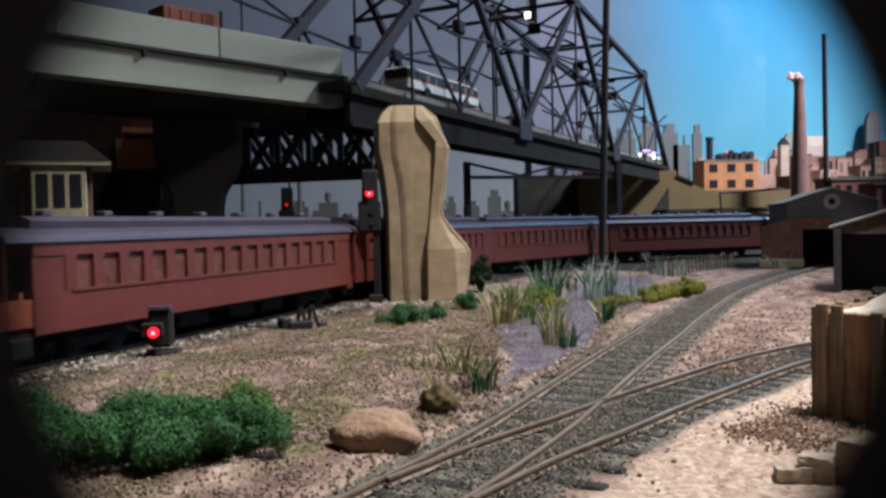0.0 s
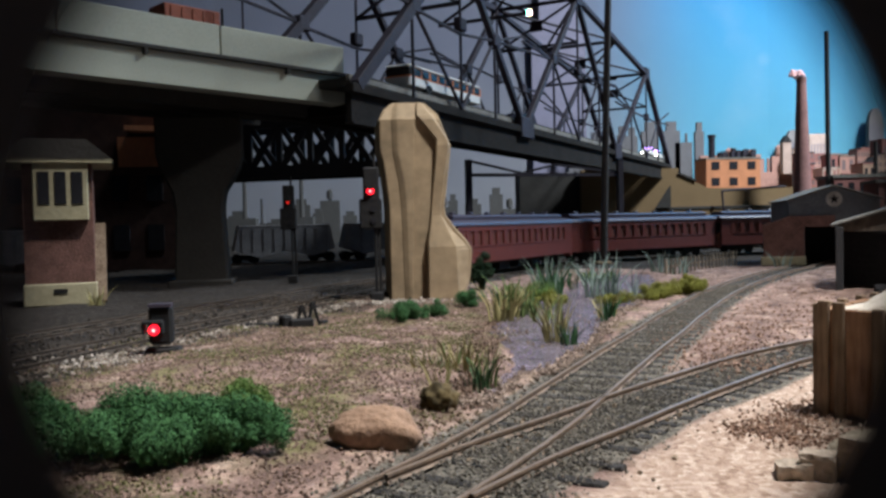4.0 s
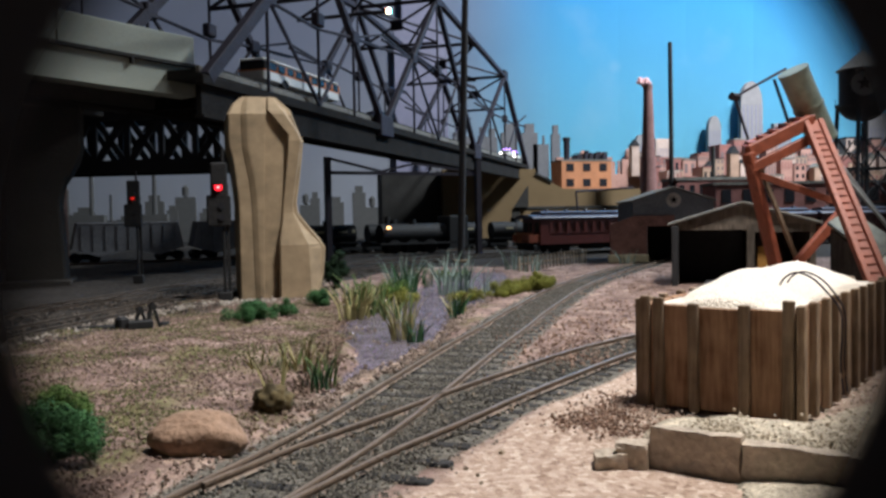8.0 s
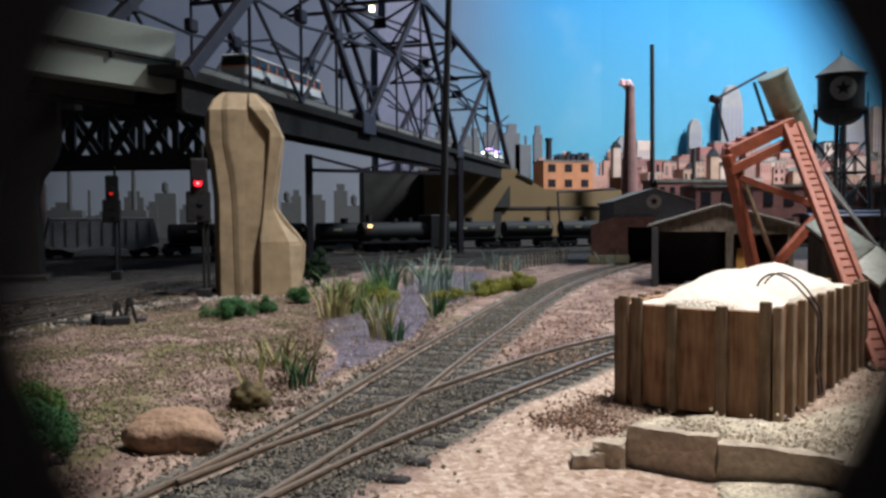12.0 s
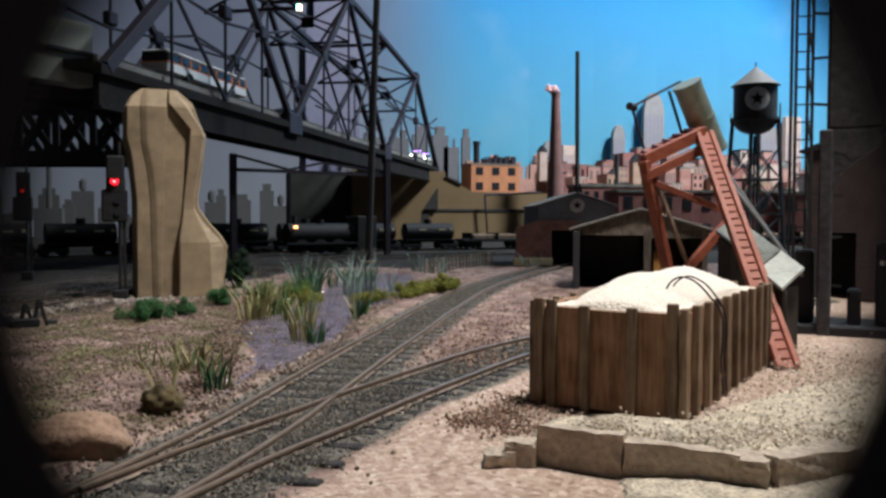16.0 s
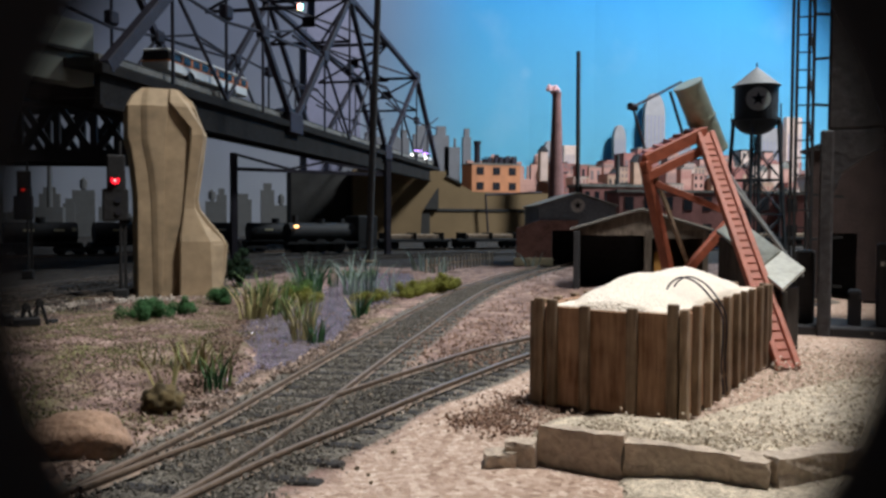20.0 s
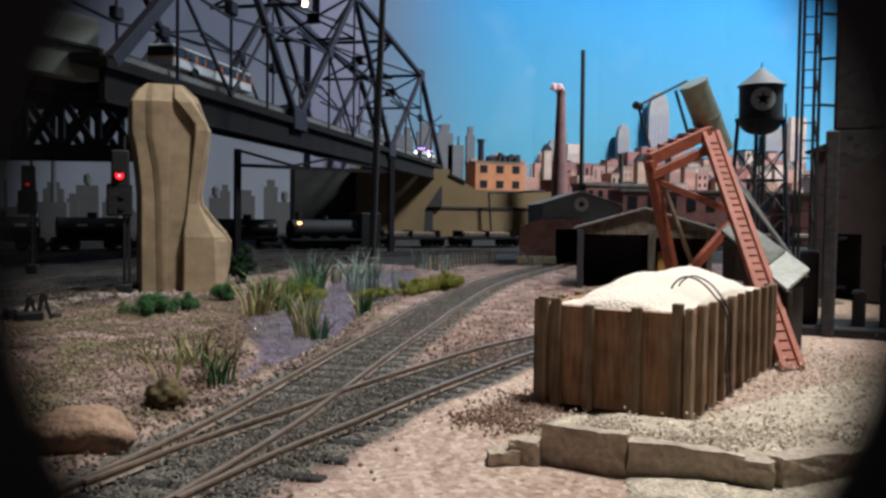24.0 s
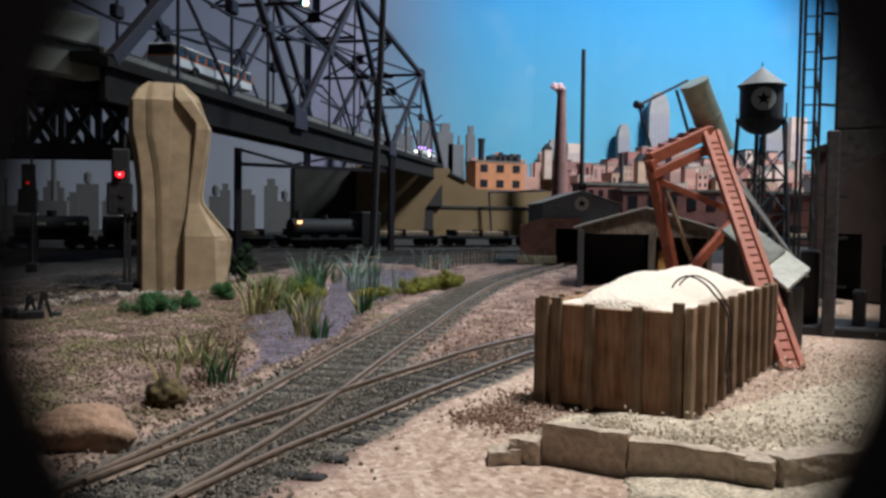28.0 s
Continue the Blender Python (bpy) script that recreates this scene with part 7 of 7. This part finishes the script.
grit("bin_gravel", "fine pale gravel strewn round the timber bin", 11000, [(0.13, 0.118, 0.022, 0.012), (0.11, 0.118, 0.016, 0.008), (0.155, 0.145, 0.018, 0.016), (0.175, 0.17, 0.018, 0.02), (0.09, 0.122, 0.012, 0.006)], 0.00034, (0.32, 0.26, 0.19), (0.80, 0.72, 0.60), 6, lift=0.0030, keep=behind_wall)
grit("brown_debris", "reddish brown grit at the foot of the bin", 1300, [(0.0672, 0.1588, 0.0045, 0.0040), (0.0757, 0.1693, 0.0040, 0.0032), (0.0589, 0.1539, 0.0040, 0.0035), (0.0660, 0.1450, 0.0040, 0.0040)], 0.00042, (0.09, 0.050, 0.036), (0.34, 0.22, 0.16), 18)
grit("wall_gravel", "fine pale gravel on top of the bank behind the wall", 2600, [(0.0800, 0.1225, 0.0035, 0.0035), (0.0750, 0.1285, 0.0030, 0.0030), (0.0870, 0.1160, 0.0035, 0.0030)], 0.00030, (0.30, 0.25, 0.18), (0.66, 0.58, 0.47), 16, lift=0.0046, keep=behind_wall)
grit("track_ballast", "dark brown ballast stones between the ties", 26000, [tuple(T1.at(s)[0][:2]) + (0.0062, 0.008) for s in [0.20 + 0.03 * i for i in range(17)]] + [(T1.at(s)[0].x + 0.012, T1.at(s)[0].y - 0.005, 0.004, 0.006) for s in [0.20 + 0.02 * i for i in range(9)]] + [tuple(T2.at(s)[0][:2]) + (0.0066, 0.008) for s in [0.02 + 0.03 * i for i in range(9)]], 0.00036, (0.060, 0.055, 0.048), (0.215, 0.195, 0.165), 4)


def picket_fence():
    ob = thing("picket_fence", "low grey picket fence at the back of the pond", "fence")
    FENCE = grained("bleached_pickets", (0.10, 0.082, 0.062), (0.26, 0.22, 0.17), 0.3)
    me = mesh_of("picket", box(0.0020, 0.0010, 0.0125, None, 0.0002), FENCE)
    a, b = Vector((0.160, 0.588, 0)), Vector((0.252, 0.705, 0))
    m, n = along(a, b)
    for i in range(20):
        piece("picket", me, ob, m @ Matrix.Translation((i * n / 19, 0, -0.0015)) @ Matrix.Rotation(0.05 * math.sin(i * 7), 4, "Y"))
    part("fence_rail", box(n, 0.0008, 0.0010, m @ Matrix.Translation((n / 2, 0.0009, 0.005))), POST, ob)


picket_fence()


# ---- rolling stock ----
def wheels(parent, xs, gauge=0.0165, r=0.0052):
    for x in xs:
        for y in (-gauge / 2, gauge / 2):
            part("wheel", rod((x, y - 0.0012, r + 0.0016), (x, y + 0.0012, r + 0.0016), r, seg=14), BLACK, parent)


def truck(parent, x):
    t = part("truck", box(0.026, 0.020, 0.004, Matrix.Translation((x, 0, 0.0065)), 0.0006), BLACK, parent, "black truck with wheels")
    for y in (-0.0108, 0.0108):
        part("side_frame", prism([(x - 0.014, 0.008), (x + 0.014, 0.008), (x + 0.010, 0.0045), (x + 0.003, 0.0055), (x - 0.003, 0.0055), (x - 0.010, 0.0045)], 0.001, Matrix.Translation((0, y - 0.0005, 0))), BLACK, t)
    wheels(t, (x - 0.009, x + 0.009))


def coach(first):
    """Electric suburban coach, 0.2 m long, centred on its middle, x ahead."""
    ob = thing("passenger_coach", "tuscan red railway coach with railed end, last of train" if first else "tuscan red railway coach with a grey clerestory roof", "railway coach", None, "departing passenger train")
    L, W = 0.20, 0.0335
    z0, zs, zw, zt = 0.0115, 0.0235, 0.0345, 0.0385  # sill, window bottom, window top, eaves
    part("underframe", box(L - 0.02, W - 0.010, 0.003, Matrix.Translation((0, 0, 0.0095))), BLACK, ob)
    for sx in (-0.02, 0.012, 0.035):
        part("equipment_box", box(0.018, W - 0.012, 0.006, Matrix.Translation((sx, 0, 0.0045)), 0.0006), BLACK, ob)
    for y in (-1, 1):
        part("side_sheet", box(L, 0.0012, zs - z0, Matrix.Translation((0, y * (W / 2 - 0.0006), z0))), TUSCAN, ob)
        part("letter_board", box(L, 0.0012, zt - zw, Matrix.Translation((0, y * (W / 2 - 0.0006), zw))), TUSCAN, ob)
        part("belt_rail", box(L * 0.86, 0.0006, 0.0010, Matrix.Translation((0, y * (W / 2 + 0.0002), zs - 0.0003))), TUSCAN, ob)
        n = 15
        for i in range(n + 1):
            x = -L * 0.43 + i * L * 0.86 / n
            part("window_post", box(0.0045, 0.0012, zw - zs, Matrix.Translation((x, y * (W / 2 - 0.0006), zs))), TUSCAN, ob)
        for x in (-L * 0.47, L * 0.47):
            part("door_panel", box(L * 0.06, 0.0012, zw - zs, Matrix.Translation((x, y * (W / 2 - 0.0010), zs))), TUSCAN, ob)
        part("glazing", box(L * 0.86, 0.0006, zw - zs, Matrix.Translation((0, y * (W / 2 - 0.0016), zs))), BLIND, ob, "brown window blinds")
    for sx in (-1, 1):
        e = part("end_sheet", box(0.0015, W - 0.002, zt - z0, Matrix.Translation((sx * (L / 2 - 0.001), 0, z0))), TUSCAN, ob)
        for y in (-0.0105, 0.0, 0.0105):
            part("end_window", box(0.0008, 0.0062, 0.010, Matrix.Translation((sx * L / 2, y, 0.0245))), GLASS, e)
        part("buffer_beam", box(0.006, W - 0.004, 0.007, Matrix.Translation((sx * (L / 2 + 0.002), 0, 0.0085)), 0.0006), TUSCAN, e)
        for y in (-0.0125, 0.0125):
            part("handrail", rod((sx * (L / 2 + 0.001), y, 0.0145), (sx * (L / 2 + 0.001), y, 0.024), 0.0005, seg=5), ORANGE, e)
        part("gate_rail", box(0.0008, W - 0.006, 0.0012, Matrix.Translation((sx * (L / 2 + 0.0015), 0, 0.0205))), ORANGE, e)
    out = [((W / 2 + 0.0008) * math.cos(math.pi * i / 16), zt + 0.0046 * math.sin(math.pi * i / 16) ** 0.8) for i in range(17)]
    part("lower_roof", prism(out, L + (0.012 if first else 0.004), Matrix.Rotation(math.pi / 2, 4, "Z") @ Matrix.Translation((0, -L / 2 - 0.002, 0))), ROOFGREY, ob, "shiny grey lower roof")
    out = [(-0.0092, zt + 0.004), (-0.0098, zt + 0.0064), (-0.0085, zt + 0.0072), (-0.005, zt + 0.0080), (0.005, zt + 0.0080), (0.0085, zt + 0.0072), (0.0098, zt + 0.0064), (0.0092, zt + 0.004)]
    part("clerestory", prism(out, L - 0.012, Matrix.Rotation(math.pi / 2, 4, "Z") @ Matrix.Translation((0, -L / 2 + 0.006, 0))), ROOFGREY, ob, "grey clerestory roof")
    for i in range(7):
        part("roof_vent", box(0.004, 0.004, 0.002, Matrix.Translation((-0.08 + i * 0.0265, 0.0, zt + 0.008)), 0.0004), ROOFGREY, ob)
    if first:
        # open observation platform with a railed gate and a drumhead board
        x = -L / 2 - 0.009
        part("platform", box(0.018, W - 0.004, 0.003, Matrix.Translation((-L / 2 - 0.006, 0, 0.0105))), BLACK, ob)
        part("platform_step", box(0.008, W - 0.002, 0.006, Matrix.Translation((-L / 2 - 0.004, 0, 0.005)), 0.0005), BLACK, ob)
        for y in [-0.0145 + 0.00145 * i for i in range(21)]:
            part("gate_bar", rod((x, y, 0.013), (x, y, 0.0225), 0.00035, seg=5), ORANGE, ob)
        for z in (0.0132, 0.0225):
            part("gate_rail", box(0.0012, W - 0.003, 0.0011, Matrix.Translation((x, 0, z))), ORANGE, ob)
        part("drumhead", box(0.0010, 0.012, 0.0075, Matrix.Translation((x - 0.001, -0.002, 0.0142)), 0.0003), RUST, ob, "red and gold drumhead board")
        for y in (-0.0155, 0.0155):
            part("side_gate", box(0.016, 0.0008, 0.0080, Matrix.Translation((-L / 2 - 0.006, y, 0.0140))), RUST, ob)
            part("roof_post", rod((x, y, 0.0135), (x, y, zt), 0.0005, seg=6), TUSCAN, ob)
        part("marker_lamp", box(0.0025, 0.0025, 0.0035, Matrix.Translation((x, 0.0168, 0.020)), 0.0005), CREAM, ob)
    truck(ob, -0.07)
    truck(ob, 0.07)
    return ob


def tank_car():
    ob = thing("tank_car", "black railway tank car with a dome and small pale lettering bars", "tank car", None, "freight train")
    bm = rod((-0.034, 0, 0.0245), (0.034, 0, 0.0245), 0.0108, seg=24)
    part("tank", bm, BLACK, ob)
    part("dome", rod((0, 0, 0.033), (0, 0, 0.0405), 0.0048, seg=16), BLACK, ob)
    part("frame", box(0.078, 0.016, 0.003, Matrix.Translation((0, 0, 0.0105))), BLACK, ob)
    for x in (-0.012, 0.016):
        part("lettering_bar", box(0.010, 0.0006, 0.0022, Matrix.Translation((x, -0.0107, 0.026))), CREAM, ob, "pale lettering bar")
    part("placard", box(0.0035, 0.0006, 0.0035, Matrix.Translation((0.030, -0.0105, 0.026))), CREAM, ob, "pale placard")
    part("walkway", box(0.074, 0.024, 0.0008, Matrix.Translation((0, 0, 0.0138))), BLACK, ob)
    truck(ob, -0.027)
    truck(ob, 0.027)
    return ob


def hopper_car():
    ob = thing("hopper_car", "dull grey covered hopper car", "hopper car", None, "freight train")
    GREY = material("hopper_grey", (0.17, 0.17, 0.18), 0.7, vary=0.2)
    part("body", prism([(-0.055, 0.016), (-0.050, 0.040), (0.050, 0.040), (0.055, 0.016), (0.03, 0.008), (0.0, 0.014), (-0.03, 0.008)], 0.030, Matrix.Translation((0, -0.015, 0))), GREY, ob)
    part("roof", box(0.10, 0.026, 0.003, Matrix.Translation((0, 0, 0.040)), 0.0008), GREY, ob)
    for i in range(9):
        part("rib", box(0.0012, 0.032, 0.024, Matrix.Translation((-0.046 + i * 0.0115, 0, 0.0155))), GREY, ob)
    truck(ob, -0.042)
    truck(ob, 0.042)
    return ob


def flat_car():
    ob = thing("flat_car", "low black flat car carrying a dark load", "flat car", None, "freight train")
    part("deck", box(0.105, 0.028, 0.004, Matrix.Translation((0, 0, 0.0105)), 0.0005), BLACK, ob)
    part("load", box(0.07, 0.020, 0.006, Matrix.Translation((0, 0, 0.0145)), 0.001), POST, ob, "dark timber load")
    for x in (-0.04, 0.0, 0.04):
        part("stake", box(0.0015, 0.029, 0.008, Matrix.Translation((x, 0, 0.0145))), BLACK, ob)
    truck(ob, -0.036)
    truck(ob, 0.036)
    return ob


COACHES = [coach(True)]
middle = coach(False)
COACHES += [middle] + [copy_thing(middle, Matrix()) for _ in range(3)]
CARS = []  # (car, distance behind the front of the freight train)
h0, t0, f0 = hopper_car(), tank_car(), flat_car()
FREIGHT_ORDER = [h0] + [copy_thing(h0, Matrix()) for _ in range(4)] + [t0] + [copy_thing(t0, Matrix()) for _ in range(6)] + [f0] + [copy_thing(f0, Matrix()) for _ in range(10)]
d = 0.0
for c in FREIGHT_ORDER:
    half = 0.060 if c.name.startswith("hopper") else 0.0425 if c.name.startswith("tank") else 0.057
    d += half
    CARS.append((c, d))
    d += half


# ---- an added ring whose alpha imitates the wide-angle lens's dark corners; it moves with the camera ----
def vignette_ring():
    m = bpy.data.materials.new("vignette_grey")
    m.use_nodes = True
    nt = m.node_tree
    p = nt.nodes["Principled BSDF"]
    p.inputs["Base Color"].default_value, p.inputs["Roughness"].default_value, p.inputs["Specular IOR Level"].default_value = (0.030, 0.032, 0.038, 1), 1.0, 0.0
    tc = nt.nodes.new("ShaderNodeTexCoord")
    sep = nt.nodes.new("ShaderNodeSeparateXYZ")
    nt.links.new(tc.outputs["Object"], sep.inputs["Vector"])
    flat = nt.nodes.new("ShaderNodeCombineXYZ")
    nt.links.new(sep.outputs["X"], flat.inputs["X"])
    nt.links.new(sep.outputs["Y"], flat.inputs["Y"])
    ln = nt.nodes.new("ShaderNodeVectorMath")
    ln.operation = "LENGTH"
    nt.links.new(flat.outputs[0], ln.inputs[0])
    # Alpha grows outwards: the corners' darkening is put into the ring.
    edge = nt.nodes.new("ShaderNodeMapRange")
    edge.interpolation_type = "SMOOTHSTEP"
    edge.inputs["From Min"].default_value, edge.inputs["From Max"].default_value = VIGNETTE_IN, VIGNETTE_OUT
    nt.links.new(ln.outputs["Value"], edge.inputs["Value"])
    fall = nt.nodes.new("ShaderNodeMath")
    fall.operation = "POWER"
    fall.inputs[1].default_value = 1.25
    nt.links.new(edge.outputs[0], fall.inputs[0])
    nt.links.new(fall.outputs[0], p.inputs["Alpha"])
    bm = bmesh.new()
    n = 96
    rings = []
    for r, z in ((VIGNETTE_IN, 0.0), (VIGNETTE_OUT, 0.0), (VIGNETTE_OUT * 1.35, 0.0), (VIGNETTE_OUT * 1.35, 0.004)):
        rings.append([bm.verts.new((r * math.cos(2 * math.pi * i / n), r * math.sin(2 * math.pi * i / n), z)) for i in range(n)])
    for a, b in zip(rings[:-1], rings[1:]):
        for i in range(n):
            bm.faces.new((a[i], a[(i + 1) % n], b[(i + 1) % n], b[i]))
    ob = part("lens_vignette", bm, m)
    return tagged(ob, "added dark ring with fading alpha for the lens vignette", "lens rim", kind="structure")


VIGNETTE_Z, VIGNETTE_IN, VIGNETTE_OUT = 0.014, 0.014 * 655 / 1440, 0.014 * 828 / 1440
VIGNETTE = vignette_ring()


def motions():
    walk(ROTOR, [(float(t), Matrix.Rotation(radians(-60 * t), 4, "Z")) for t in range(29)])
    walk(VIGNETTE, [(t, m @ Matrix.Translation((0.00012, 0, -VIGNETTE_Z))) for t, m in EYES])
    # passenger train leaves along the main line: seconds, length along the line of the rear end
    rear = [(0.0, 0.597), (0.5, 0.644), (1.0, 0.690), (1.5, 0.735), (2.0, 0.778), (2.5, 0.821), (3.5, 0.908), (4.5, 0.998), (5.5, 1.093), (6.5, 1.195), (7.5, 1.284), (8.5, 1.366), (9.5, 1.46), (11.0, 1.64), (12.5, 1.84), (14.0, 2.05), (17.0, 2.30), (20.0, 2.32), (28.0, 2.32)]
    for i, c in enumerate(COACHES):
        rows = []
        for t, s in rear:
            mid = s + 0.102 + i * 0.209
            (a, _), (b, _) = MAIN.at(mid - 0.07), MAIN.at(mid + 0.07)
            q = (a + b) / 2
            rows.append((t, turned(q.x, q.y, 0, math.degrees(math.atan2(b.y - a.y, b.x - a.x)))))
        walk(c, rows)
    # freight train rolls slowly the other way on the far track
    for c, back in CARS:
        rows = []
        for k in range(15):
            t = k * 2.0
            s = FRONT - 0.031 * t + back
            (a, _), (b, _) = FREIGHT.at(s - 0.03), FREIGHT.at(s + 0.03)
            q = (a + b) / 2
            rows.append((t, turned(q.x, q.y, 0, math.degrees(math.atan2(b.y - a.y, b.x - a.x)))))
        walk(c, rows)


FRONT = 1.90
motions()
